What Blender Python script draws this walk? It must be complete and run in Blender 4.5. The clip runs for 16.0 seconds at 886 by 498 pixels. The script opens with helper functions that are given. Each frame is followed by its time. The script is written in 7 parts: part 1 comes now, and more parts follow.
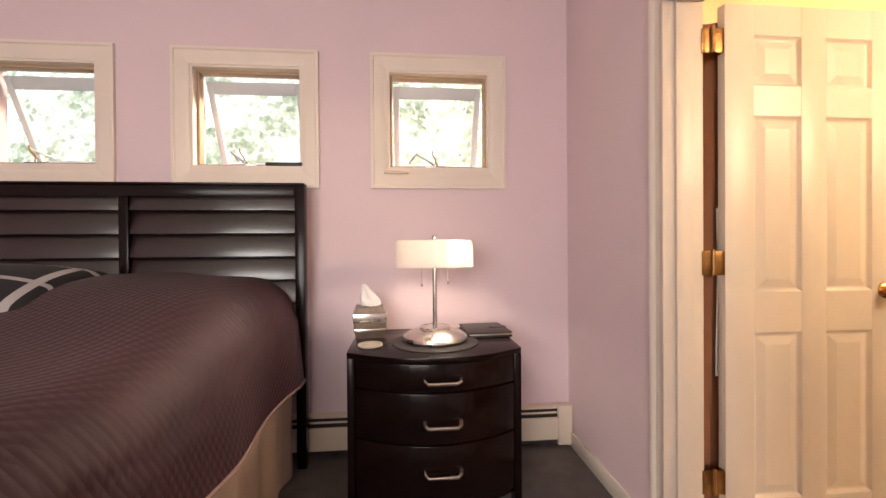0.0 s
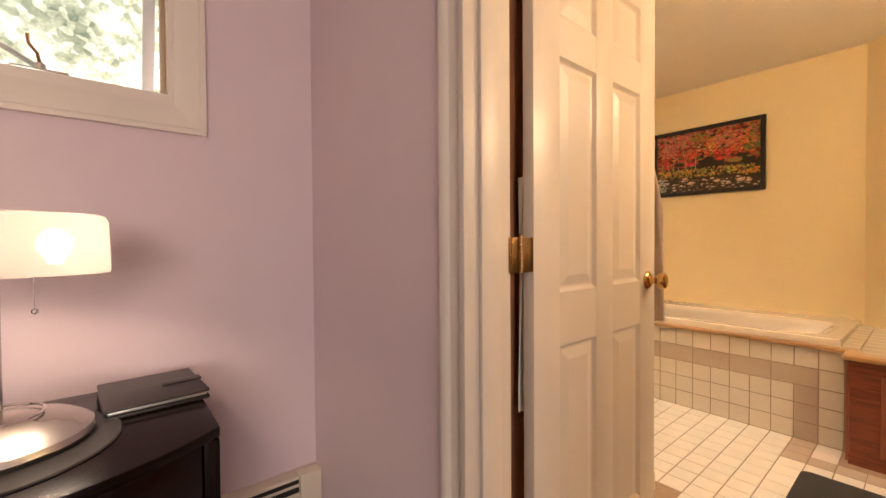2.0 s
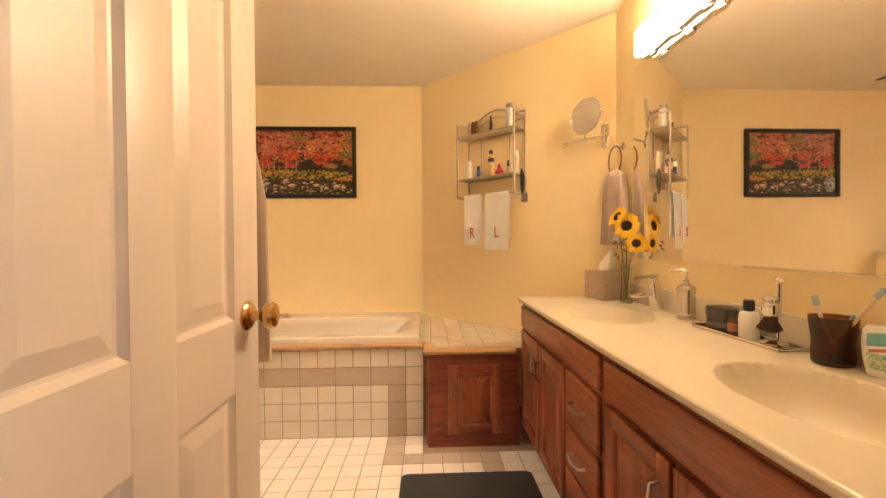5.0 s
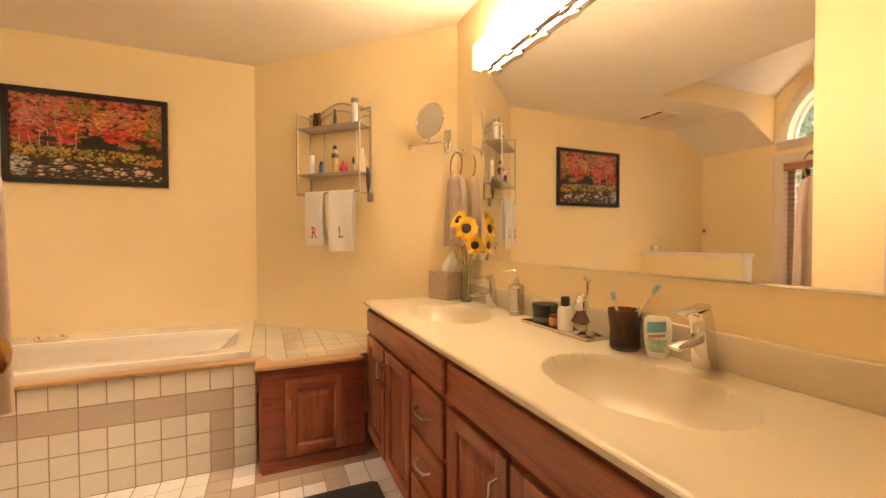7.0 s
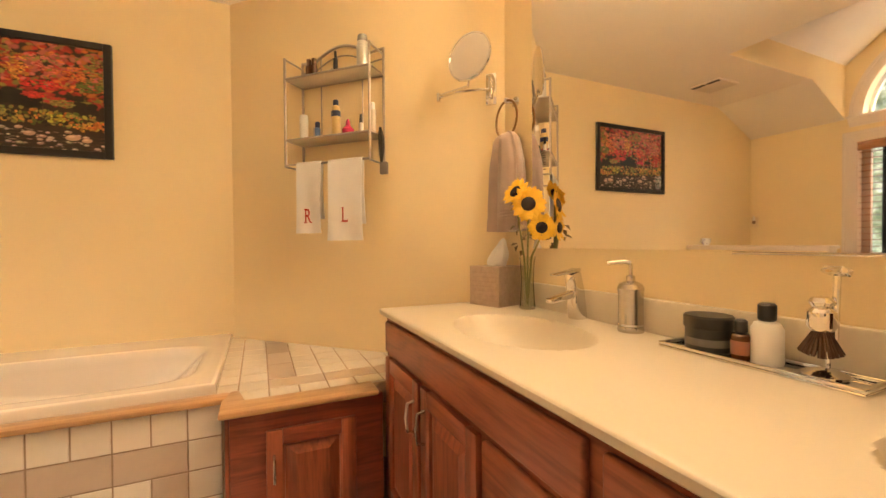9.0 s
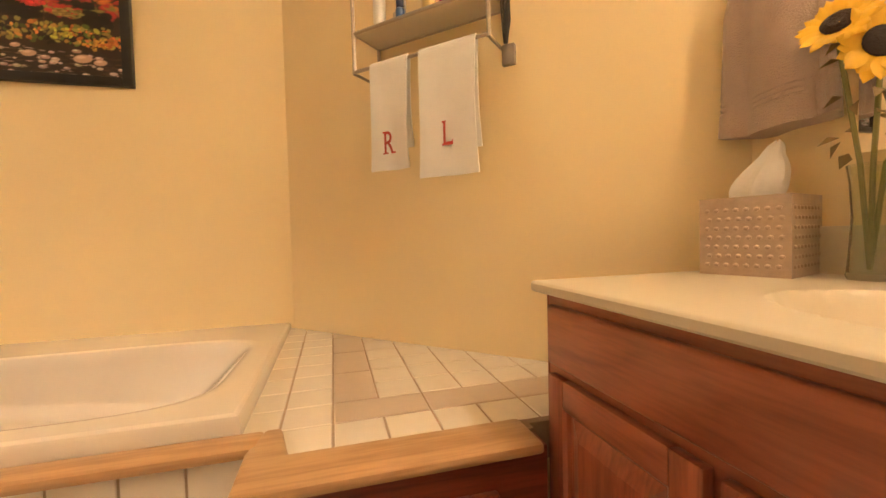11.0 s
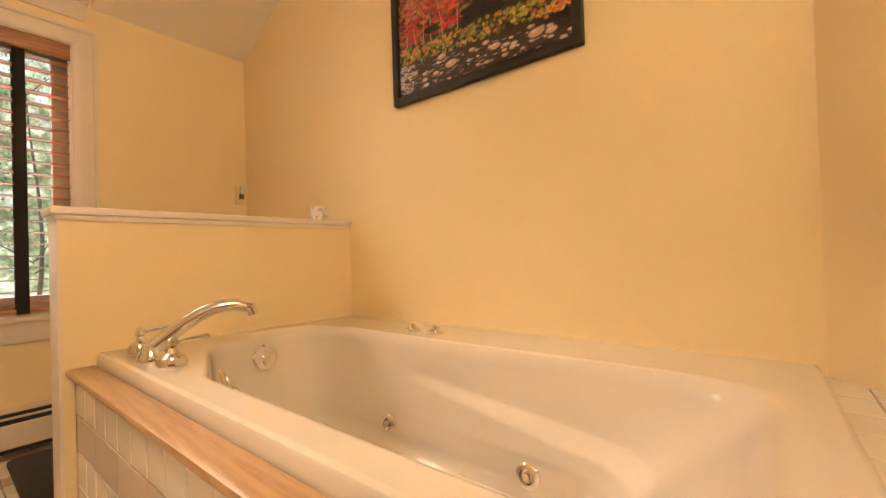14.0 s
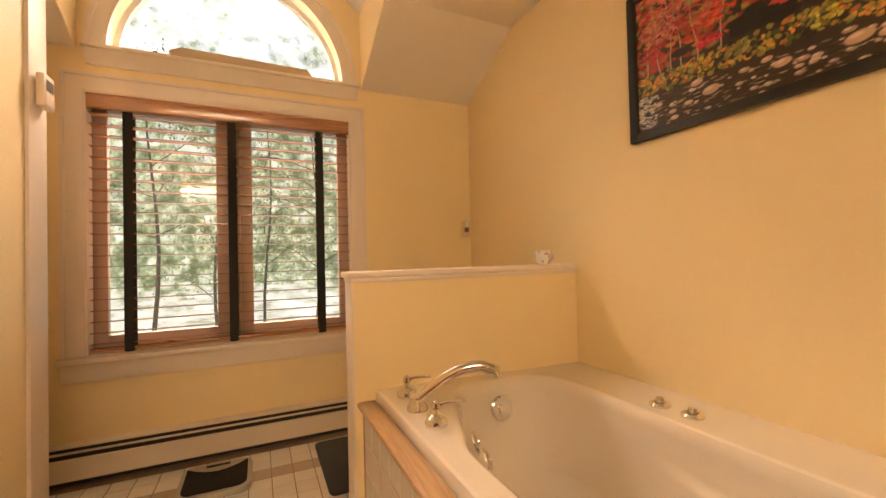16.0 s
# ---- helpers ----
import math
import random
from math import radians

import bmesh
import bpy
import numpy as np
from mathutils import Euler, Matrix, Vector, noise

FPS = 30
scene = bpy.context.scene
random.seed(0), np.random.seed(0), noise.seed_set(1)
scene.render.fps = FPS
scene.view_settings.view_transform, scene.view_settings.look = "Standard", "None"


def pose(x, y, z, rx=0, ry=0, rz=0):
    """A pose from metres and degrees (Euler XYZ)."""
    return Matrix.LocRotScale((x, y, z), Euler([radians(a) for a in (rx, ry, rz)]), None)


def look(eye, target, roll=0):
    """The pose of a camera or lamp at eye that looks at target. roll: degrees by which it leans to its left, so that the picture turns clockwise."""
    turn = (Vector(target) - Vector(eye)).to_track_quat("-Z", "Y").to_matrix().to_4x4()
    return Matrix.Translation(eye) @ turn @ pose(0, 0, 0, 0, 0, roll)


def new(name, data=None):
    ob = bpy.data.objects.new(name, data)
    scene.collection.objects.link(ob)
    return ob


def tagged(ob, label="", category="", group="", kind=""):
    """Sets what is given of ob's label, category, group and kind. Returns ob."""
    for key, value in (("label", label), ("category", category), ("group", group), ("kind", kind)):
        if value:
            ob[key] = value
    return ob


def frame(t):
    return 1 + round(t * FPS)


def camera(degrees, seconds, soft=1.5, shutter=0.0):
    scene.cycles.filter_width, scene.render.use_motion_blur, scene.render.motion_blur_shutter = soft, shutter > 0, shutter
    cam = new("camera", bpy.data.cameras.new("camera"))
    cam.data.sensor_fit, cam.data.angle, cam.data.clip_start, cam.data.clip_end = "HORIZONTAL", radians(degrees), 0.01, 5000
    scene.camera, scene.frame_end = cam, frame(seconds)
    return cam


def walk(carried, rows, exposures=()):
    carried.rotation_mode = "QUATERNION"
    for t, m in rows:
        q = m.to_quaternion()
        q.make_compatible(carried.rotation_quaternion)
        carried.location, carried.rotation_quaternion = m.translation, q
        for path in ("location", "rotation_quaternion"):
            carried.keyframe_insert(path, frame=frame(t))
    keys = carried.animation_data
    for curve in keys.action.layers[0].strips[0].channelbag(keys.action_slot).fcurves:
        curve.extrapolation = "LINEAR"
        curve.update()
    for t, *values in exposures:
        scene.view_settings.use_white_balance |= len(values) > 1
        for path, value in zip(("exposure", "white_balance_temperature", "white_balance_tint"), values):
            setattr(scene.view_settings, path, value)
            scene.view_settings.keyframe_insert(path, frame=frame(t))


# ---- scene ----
cam = camera(95.3, 16.0)
METRES, EYE, TILT, LEAN, TURN = 4.05, 1.17, 0.0, 0.0, -6.3
PATH = [
    (0, (1.176, 0.982, 1.161), (1.354, 2.974, 1.149), -0.4),
    (0.5, (1.274, 1.211, 1.139), (1.755, 3.152, 1.113), -0.4),
    (1, (1.352, 1.396, 1.136), (2.112, 3.246, 1.111), -0.3),
    (1.5, (1.411, 1.572, 1.137), (2.429, 3.294, 1.105), -0.4),
    (2, (1.492, 1.705, 1.128), (2.763, 3.248, 1.092), -0.4),
    (2.5, (1.626, 1.817, 1.125), (3.111, 3.156, 1.091), -0.3),
    (3, (1.734, 1.899, 1.118), (3.391, 3.018, 1.087), -0.2),
    (3.5, (1.852, 1.975, 1.127), (3.652, 2.847, 1.104), -0.3),
    (4, (2.008, 1.98, 1.122), (3.931, 2.528, 1.097), -0.2),
    (4.5, (2.081, 1.967, 1.128), (4.068, 2.19, 1.098), -0.4),
    (5, (2.091, 1.966, 1.139), (4.09, 1.888, 1.113), -0.4),
    (5.2, (2.089, 1.961, 1.141), (4.08, 1.769, 1.12), -0.4),
    (7.5, (2.264, 1.934, 1.156), (4.079, 1.095, 1.121), -0.2),
    (8, (2.446, 1.926, 1.142), (4.261, 1.086, 1.112), -0.3),
    (10.3, (3.41, 1.808, 0.997), (5.26, 1.05, 0.924), -0.8),
    (10.5, (3.488, 1.818, 0.986), (5.348, 1.09, 0.886), -1.2),
    (11, (3.672, 1.83, 0.922), (5.6, 1.304, 0.854), -1.5),
    (11.5, (3.836, 1.89, 0.864), (5.824, 1.678, 0.809), -1.8),
    (12, (3.983, 1.958, 0.834), (5.98, 2.06, 0.792), -1.8),
    (12.5, (4.105, 2.016, 0.803), (6.068, 2.396, 0.789), -1.9),
    (13, (4.185, 2.064, 0.822), (6.063, 2.753, 0.815), -1.9),
    (13.5, (4.218, 2.095, 0.833), (5.957, 3.084, 0.837), -2.0),
    (14, (4.205, 2.132, 0.861), (5.783, 3.361, 0.881), -1.8),
    (14.5, (4.179, 2.157, 0.896), (5.586, 3.579, 0.93), -1.7),
    (15, (4.151, 2.193, 0.952), (5.368, 3.78, 0.989), -1.7),
    (15.5, (4.113, 2.226, 1.014), (5.134, 3.945, 1.045), -1.5),
    (16, (4.127, 2.242, 1.091), (4.96, 4.06, 1.127), -1.4),
]
walk(cam, [(t, look(eye, target, roll)) for t, eye, target, roll in PATH],
     exposures=[(0, 0.28, 6250, 10), (0.6, 0.08, 6350, 10), (1.5, -0.06, 6600, 10), (2.2, -0.12, 6650, 11), (3.0, -0.05, 6500, 10), (5, 0.05, 6500, 10), (7.5, 0.05, 6500, 10),
                (10.5, -0.05, 6500, 10), (12.5, 0.05, 6500, 10), (14, 0.0, 6500, 11), (15, -0.08, 6650, 12), (16, -0.22, 6850, 14)])
# ---------------------------------------------------------------- light
world = bpy.data.worlds.new("sky")
scene.world = world
world.use_nodes = True
wn = world.node_tree.nodes
sky = wn.new("ShaderNodeTexSky")
sky.sky_type = "NISHITA"
sky.sun_disc = False
sky.sun_elevation = radians(48)
sky.sun_rotation = radians(200)
wn["Background"].inputs["Strength"].default_value = 0.12
world.node_tree.links.new(sky.outputs["Color"], wn["Background"].inputs["Color"])


def lamp(name, kind, m, energy, colour, size=0.1, size_y=None):
    d = bpy.data.lights.new(name, kind)
    d.energy, d.color = energy, colour
    if kind == "AREA":
        d.size = size
        if size_y:
            d.shape, d.size_y = "RECTANGLE", size_y
    elif kind == "POINT":
        d.shadow_soft_size = size
    elif kind == "SUN":
        d.angle = radians(0.53)
    ob = new(name, d)
    ob.matrix_world = m
    return ob


lamp("sun", "SUN", look((0, 0, 10), (2.2, 5.5, 3.0)), 3.0, (1.0, 0.95, 0.87))
SHADE_GLOW, NIGHT_W, REAR_FILL_W = 92.0, 29.0, 24.0
# added area lamp behind the walk, standing in for an unseen bedroom window
lamp("bedroom_rear_fill", "AREA", look((-0.2, -1.98, 1.6), (0.5, 3.0, 1.0)), REAR_FILL_W * 4.2, (1.0, 0.90, 0.81), 2.2, 1.3)
# added warm fill lamp, out of view above the bathroom's arched window
lamp("bathroom_window_fill", "AREA", look((4.1, 6.4, 4.5), (4.1, 3.2, 1.2)), 1400.0, (1.0, 0.77, 0.56), 3.0, 1.6)
lamp("night_bulb", "POINT", pose(1.40, 2.90, 1.128), NIGHT_W, (1.0, 0.79, 0.60), 0.03)


# ---------------------------------------------------------------- materials
def node_mat(name):
    m = bpy.data.materials.new(name)
    m.use_nodes = True
    return m, m.node_tree.nodes, m.node_tree.links, m.node_tree.nodes["Principled BSDF"]


def plain(name, col, rough=0.5, metal=0.0, var=0.08, scale=6.0, bump=0.05, bscale=80.0, coat=0.0, stretch=(1, 1, 1), rand=0.0, trans=0.0, sheen=0.0):
    """A surface with broad and fine variation of tone and gloss and a fine relief."""
    m, n, k, p = node_mat(name)
    tc = n.new("ShaderNodeTexCoord")
    mp = n.new("ShaderNodeMapping")
    mp.inputs["Scale"].default_value = stretch
    k.new(tc.outputs["Object"], mp.inputs["Vector"])
    broad = n.new("ShaderNodeTexNoise")
    broad.inputs["Scale"].default_value = scale
    broad.inputs["Detail"].default_value = 5
    fine = n.new("ShaderNodeTexNoise")
    fine.inputs["Scale"].default_value = bscale
    fine.inputs["Detail"].default_value = 3
    for t in (broad, fine):
        k.new(mp.outputs["Vector"], t.inputs["Vector"])
    mixf = n.new("ShaderNodeMath")
    mixf.operation = "MULTIPLY_ADD"
    k.new(fine.outputs["Fac"], mixf.inputs[0])
    mixf.inputs[1].default_value = 0.35
    k.new(broad.outputs["Fac"], mixf.inputs[2])
    fac = mixf.outputs[0]
    if rand:
        info = n.new("ShaderNodeObjectInfo")
        add = n.new("ShaderNodeMath")
        add.operation = "MULTIPLY_ADD"
        k.new(info.outputs["Random"], add.inputs[0])
        add.inputs[1].default_value = rand
        k.new(fac, add.inputs[2])
        fac = add.outputs[0]
    ramp = n.new("ShaderNodeValToRGB")
    ramp.color_ramp.elements[0].position = 0.35
    ramp.color_ramp.elements[1].position = 1.0
    ramp.color_ramp.elements[0].color = (*[c * (1 - var) for c in col], 1)
    ramp.color_ramp.elements[1].color = (*[min(1, c * (1 + var)) for c in col], 1)
    k.new(fac, ramp.inputs["Fac"])
    k.new(ramp.outputs["Color"], p.inputs["Base Color"])
    rr = n.new("ShaderNodeMapRange")
    rr.inputs["To Min"].default_value = max(0.02, rough * 0.82)
    rr.inputs["To Max"].default_value = min(1, rough * 1.18)
    k.new(broad.outputs["Fac"], rr.inputs["Value"])
    k.new(rr.outputs["Result"], p.inputs["Roughness"])
    p.inputs["Metallic"].default_value = metal
    p.inputs["Coat Weight"].default_value = coat
    p.inputs["Coat Roughness"].default_value = 0.12
    p.inputs["Transmission Weight"].default_value = trans
    p.inputs["Sheen Weight"].default_value = sheen
    if bump:
        b = n.new("ShaderNodeBump")
        b.inputs["Strength"].default_value = bump
        b.inputs["Distance"].default_value = 0.004
        k.new(fine.outputs["Fac"], b.inputs["Height"])
        k.new(b.outputs["Normal"], p.inputs["Normal"])
    return m


def wood(name, dark, light, rough=0.35, axis=2, ring=9.0, coat=0.25, bump=0.12, spec=0.5):
    """Oak-like grain: long stretched figure, fine pores, varnish."""
    m, n, k, p = node_mat(name)
    tc = n.new("ShaderNodeTexCoord")
    mp = n.new("ShaderNodeMapping")
    sc = [1.0, 1.0, 1.0]
    sc[axis] = 0.09
    mp.inputs["Scale"].default_value = sc
    k.new(tc.outputs["Object"], mp.inputs["Vector"])
    info = n.new("ShaderNodeObjectInfo")
    off = n.new("ShaderNodeVectorMath")
    off.operation = "MULTIPLY_ADD"
    k.new(info.outputs["Random"], off.inputs[0])
    off.inputs[1].default_value = (7, 5, 3)
    k.new(mp.outputs["Vector"], off.inputs[2])
    fig = n.new("ShaderNodeTexNoise")
    fig.inputs["Scale"].default_value = ring
    fig.inputs["Detail"].default_value = 4
    fig.inputs["Distortion"].default_value = 1.4
    pores = n.new("ShaderNodeTexNoise")
    pores.inputs["Scale"].default_value = 140
    pores.inputs["Detail"].default_value = 2
    for t in (fig, pores):
        k.new(off.outputs["Vector"], t.inputs["Vector"])
    sinw = n.new("ShaderNodeMath")
    sinw.operation = "PINGPONG"
    sinw.inputs[1].default_value = 0.09
    k.new(fig.outputs["Fac"], sinw.inputs[0])
    add = n.new("ShaderNodeMath")
    add.operation = "MULTIPLY_ADD"
    k.new(sinw.outputs[0], add.inputs[0])
    add.inputs[1].default_value = 6.0
    k.new(pores.outputs["Fac"], add.inputs[2])
    ramp = n.new("ShaderNodeValToRGB")
    ramp.color_ramp.elements[0].position = 0.3
    ramp.color_ramp.elements[1].position = 1.05
    ramp.color_ramp.elements[0].color = (*dark, 1)
    ramp.color_ramp.elements[1].color = (*light, 1)
    k.new(add.outputs[0], ramp.inputs["Fac"])
    k.new(ramp.outputs["Color"], p.inputs["Base Color"])
    p.inputs["Roughness"].default_value = rough
    p.inputs["Coat Weight"].default_value = coat
    p.inputs["Coat Roughness"].default_value = 0.18
    p.inputs["Specular IOR Level"].default_value = spec
    b = n.new("ShaderNodeBump")
    b.inputs["Strength"].default_value = bump
    b.inputs["Distance"].default_value = 0.002
    k.new(pores.outputs["Fac"], b.inputs["Height"])
    k.new(b.outputs["Normal"], p.inputs["Normal"])
    return m


def glow(name, col, strength):
    m, n, k, p = node_mat(name)
    p.inputs["Base Color"].default_value = (*col, 1)
    p.inputs["Roughness"].default_value = 0.4
    p.inputs["Emission Color"].default_value = (*col, 1)
    p.inputs["Emission Strength"].default_value = strength
    return m


def glass(name, col=(1, 1, 1), rough=0.0, ior=1.45):
    m, n, k, p = node_mat(name)
    p.inputs["Base Color"].default_value = (*col, 1)
    p.inputs["Roughness"].default_value = rough
    p.inputs["Transmission Weight"].default_value = 1
    p.inputs["IOR"].default_value = ior
    return m


def mixed(name, stops, scale=3.0, detail=6, rough=0.6, emit=0.0, stretch=(1, 1, 1), voronoi=0.0):
    """Several colours spread by a noise."""
    m, n, k, p = node_mat(name)
    tc = n.new("ShaderNodeTexCoord")
    mp = n.new("ShaderNodeMapping")
    mp.inputs["Scale"].default_value = stretch
    k.new(tc.outputs["Object"], mp.inputs["Vector"])
    t = n.new("ShaderNodeTexNoise")
    t.inputs["Scale"].default_value = scale
    t.inputs["Detail"].default_value = detail
    t.inputs["Roughness"].default_value = 0.7
    k.new(mp.outputs["Vector"], t.inputs["Vector"])
    fac = t.outputs["Fac"]
    if voronoi:
        v = n.new("ShaderNodeTexVoronoi")
        v.inputs["Scale"].default_value = voronoi
        k.new(mp.outputs["Vector"], v.inputs["Vector"])
        a = n.new("ShaderNodeMath")
        a.operation = "MULTIPLY_ADD"
        k.new(v.outputs["Color"], a.inputs[0])
        a.inputs[1].default_value = 0.22
        k.new(fac, a.inputs[2])
        s = n.new("ShaderNodeMath")
        s.operation = "SUBTRACT"
        k.new(a.outputs[0], s.inputs[0])
        s.inputs[1].default_value = 0.11
        fac = s.outputs[0]
    ramp = n.new("ShaderNodeValToRGB")
    cr = ramp.color_ramp
    for i, (pos, c) in enumerate(stops):
        e = cr.elements[i] if i < 2 else cr.elements.new(pos)
        e.position, e.color = pos, (*c, 1)
    k.new(fac, ramp.inputs["Fac"])
    k.new(ramp.outputs["Color"], p.inputs["Base Color"])
    p.inputs["Roughness"].default_value = rough
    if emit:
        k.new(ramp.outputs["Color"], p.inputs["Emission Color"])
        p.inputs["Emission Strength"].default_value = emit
    return m


YELLOW = plain("yellow_wall_paint", (0.85, 0.685, 0.395), 0.5, var=0.035, scale=2.2, bump=0.06, bscale=160)
LILAC = plain("lilac_wall_paint", (0.70, 0.555, 0.59), 0.6, var=0.035, scale=2.0, bump=0.06, bscale=160)
CEIL = plain("ceiling_paint", (0.84, 0.77, 0.66), 0.8, var=0.03, scale=2.5, bump=0.12, bscale=120)
TRIM = plain("white_trim_paint", (0.77, 0.675, 0.585), 0.38, var=0.03, scale=5, bump=0.03, bscale=90)
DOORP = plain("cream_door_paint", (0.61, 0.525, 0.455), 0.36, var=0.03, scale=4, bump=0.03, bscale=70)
TILE = plain("white_glazed_tile", (0.72, 0.66, 0.57), 0.22, var=0.06, scale=3, bump=0.03, bscale=30, rand=0.35, coat=0.3)
TILE_F = plain("white_floor_tile", (0.80, 0.76, 0.70), 0.3, var=0.07, scale=3, bump=0.05, bscale=40, rand=0.35)
ACCENT = plain("taupe_tile", (0.48, 0.385, 0.305), 0.3, var=0.08, scale=5, bump=0.04, bscale=40, rand=0.3)
GROUT = plain("brown_grout", (0.34, 0.245, 0.17), 0.9, var=0.15, scale=20, bump=0.2, bscale=200)
TUB = plain("glossy_white_acrylic", (0.75, 0.675, 0.58), 0.05, var=0.015, scale=3, bump=0.0, coat=0.5)
COUNTER = plain("cream_cultured_marble", (0.61, 0.535, 0.405), 0.34, var=0.03, scale=4, bump=0.0, coat=0.12)
OAK = wood("stained_oak", (0.165, 0.041, 0.019), (0.31, 0.086, 0.040), 0.38, axis=2, ring=7, coat=0.2)
OAK_T = wood("stained_oak_along", (0.13, 0.027, 0.014), (0.26, 0.060, 0.029), 0.38, axis=1, ring=7, coat=0.2)
OAK_H = wood("stained_oak_across", (0.175, 0.045, 0.021), (0.32, 0.092, 0.043), 0.38, axis=0, ring=7, coat=0.2)
OAK_Y = wood("honey_oak_trim", (0.34, 0.185, 0.085), (0.50, 0.30, 0.145), 0.35, axis=1, ring=8, coat=0.25)
ESPRESSO = wood("espresso_wood", (0.003, 0.0015, 0.0015), (0.008, 0.0034, 0.003), 0.22, axis=0, ring=6, coat=0.0, bump=0.05, spec=0.2)
ESPRESSO_G = wood("glossy_espresso", (0.004, 0.0018, 0.0016), (0.011, 0.0042, 0.0035), 0.28, axis=0, ring=6, coat=0.0, bump=0.05, spec=0.95)
CHROME = plain("polished_chrome", (0.78, 0.76, 0.74), 0.08, 1.0, var=0.02, bump=0)
NICKEL = plain("brushed_nickel", (0.60, 0.56, 0.51), 0.27, 1.0, var=0.04, scale=4, bump=0.0)
BRASS = plain("aged_brass", (0.30, 0.17, 0.07), 0.42, 1.0, var=0.18, scale=25, bump=0.03)
KNOB = plain("polished_brass", (0.60, 0.39, 0.16), 0.22, 1.0, var=0.08, bump=0)
BLACK = plain("black_finish", (0.012, 0.011, 0.011), 0.4, var=0.2, bump=0.03)
RUG = plain("black_pile", (0.010, 0.009, 0.010), 0.95, var=0.4, scale=30, bump=0.8, bscale=420, sheen=0.1)
CARPET = plain("grey_carpet", (0.13, 0.11, 0.10), 0.95, var=0.3, scale=9, bump=0.7, bscale=500)
MIRROR = plain("mirror_silver", (0.93, 0.92, 0.90), 0.012, 1.0, var=0.0, bump=0)
PANE = glass("window_pane")
HEATER = plain("cream_heater_enamel", (0.72, 0.62, 0.50), 0.42, var=0.03, bump=0.02)
# near-black colour that carries the shade inside slots
SLOT_SHADE = plain("slot_shade_black", (0.02, 0.016, 0.013), 0.7, var=0.2)
TAUPE_TOWEL = plain("taupe_terry", (0.45, 0.335, 0.275), 0.95, var=0.12, scale=14, bump=0.9, bscale=330, sheen=0.3)
WHITE_TOWEL = plain("white_terry", (0.80, 0.78, 0.74), 0.95, var=0.04, scale=14, bump=0.7, bscale=380, sheen=0.2)
RED_THREAD = plain("red_thread", (0.42, 0.045, 0.03), 0.8, var=0.1, bump=0.3, bscale=300)


# ---------------------------------------------------------------- mesh helpers
ORIGIN = {}


def thing(name, x=0, y=0, z=0, label="", category="", group="", turn=None):
    """An Empty at the base of a thing. With turn, its parts are built in local metres; else in world metres."""
    ob = new(name)
    ob.empty_display_size = 0.05
    if turn is not None:
        ob.matrix_world = turn
        ORIGIN[ob.name] = Vector((0, 0, 0))
    else:
        ob.location = (x, y, z)
        ORIGIN[ob.name] = Vector((x, y, z))
    return tagged(ob, label, category, group)


def mesh_of(name, bm, material, smooth=True):
    bmesh.ops.recalc_face_normals(bm, faces=bm.faces)
    me = bpy.data.meshes.new(name)
    bm.to_mesh(me)
    bm.free()
    me.materials.append(material)
    if smooth:
        for f in me.polygons:
            f.use_smooth = True
        me.set_sharp_from_angle(angle=radians(35))
    return me


def part(name, bm, material, parent, label="", smooth=True):
    """Links a bmesh as one mesh under a thing or a part."""
    o = ORIGIN[parent.name]
    bmesh.ops.translate(bm, verts=bm.verts, vec=-o)
    ob = new(name, mesh_of(name, bm, material, smooth))
    ob.parent = parent
    ORIGIN[ob.name] = o
    return tagged(ob, label)


def solo(name, bm, material, label="", category="", group="", kind="", smooth=True):
    """A thing or a piece of the setting that is one mesh, in world metres."""
    ob = new(name, mesh_of(name, bm, material, smooth))
    ORIGIN[ob.name] = Vector((0, 0, 0))
    return tagged(ob, label, category, group, kind)


def merge(bm, other):
    me = bpy.data.meshes.new("t")
    other.to_mesh(me)
    other.free()
    bm.from_mesh(me)
    bpy.data.meshes.remove(me)
    return bm


def box(x0, x1, y0, y1, z0, z1, r=0.0, seg=2, bm=None):
    """A box with rounded edges, alone or added to bm."""
    b = bmesh.new()
    bmesh.ops.create_cube(b, size=1)
    for v in b.verts:
        v.co = Vector(((x0 + x1) / 2 + v.co.x * abs(x1 - x0), (y0 + y1) / 2 + v.co.y * abs(y1 - y0), (z0 + z1) / 2 + v.co.z * abs(z1 - z0)))
    if r:
        bmesh.ops.bevel(b, geom=b.edges[:], offset=r, segments=seg, profile=0.5, affect="EDGES")
    return merge(bm, b) if bm else b


def tube(points, radius, n=10, bm=None, closed=False, taper=None):
    """A round bar along points."""
    b = bmesh.new()
    pts = [Vector(p) for p in points]
    rings = []
    side = None
    for i, p in enumerate(pts):
        if closed:
            d = pts[(i + 1) % len(pts)] - pts[i - 1]
        else:
            d = pts[min(i + 1, len(pts) - 1)] - pts[max(i - 1, 0)]
        d.normalize()
        if side is None:
            side = d.orthogonal().normalized()
        side = (side - d * side.dot(d)).normalized()
        up = d.cross(side)
        r = radius * (taper[i] if taper else 1)
        rings.append([b.verts.new(p + r * (math.cos(a) * side + math.sin(a) * up)) for a in (2 * math.pi * j / n for j in range(n))])
    for i in range(len(rings) - (0 if closed else 1)):
        a, c = rings[i], rings[(i + 1) % len(rings)]
        for j in range(n):
            b.faces.new((a[j], a[(j + 1) % n], c[(j + 1) % n], c[j]))
    if not closed:
        b.faces.new(rings[0])
        b.faces.new(rings[-1])
    return merge(bm, b) if bm else b


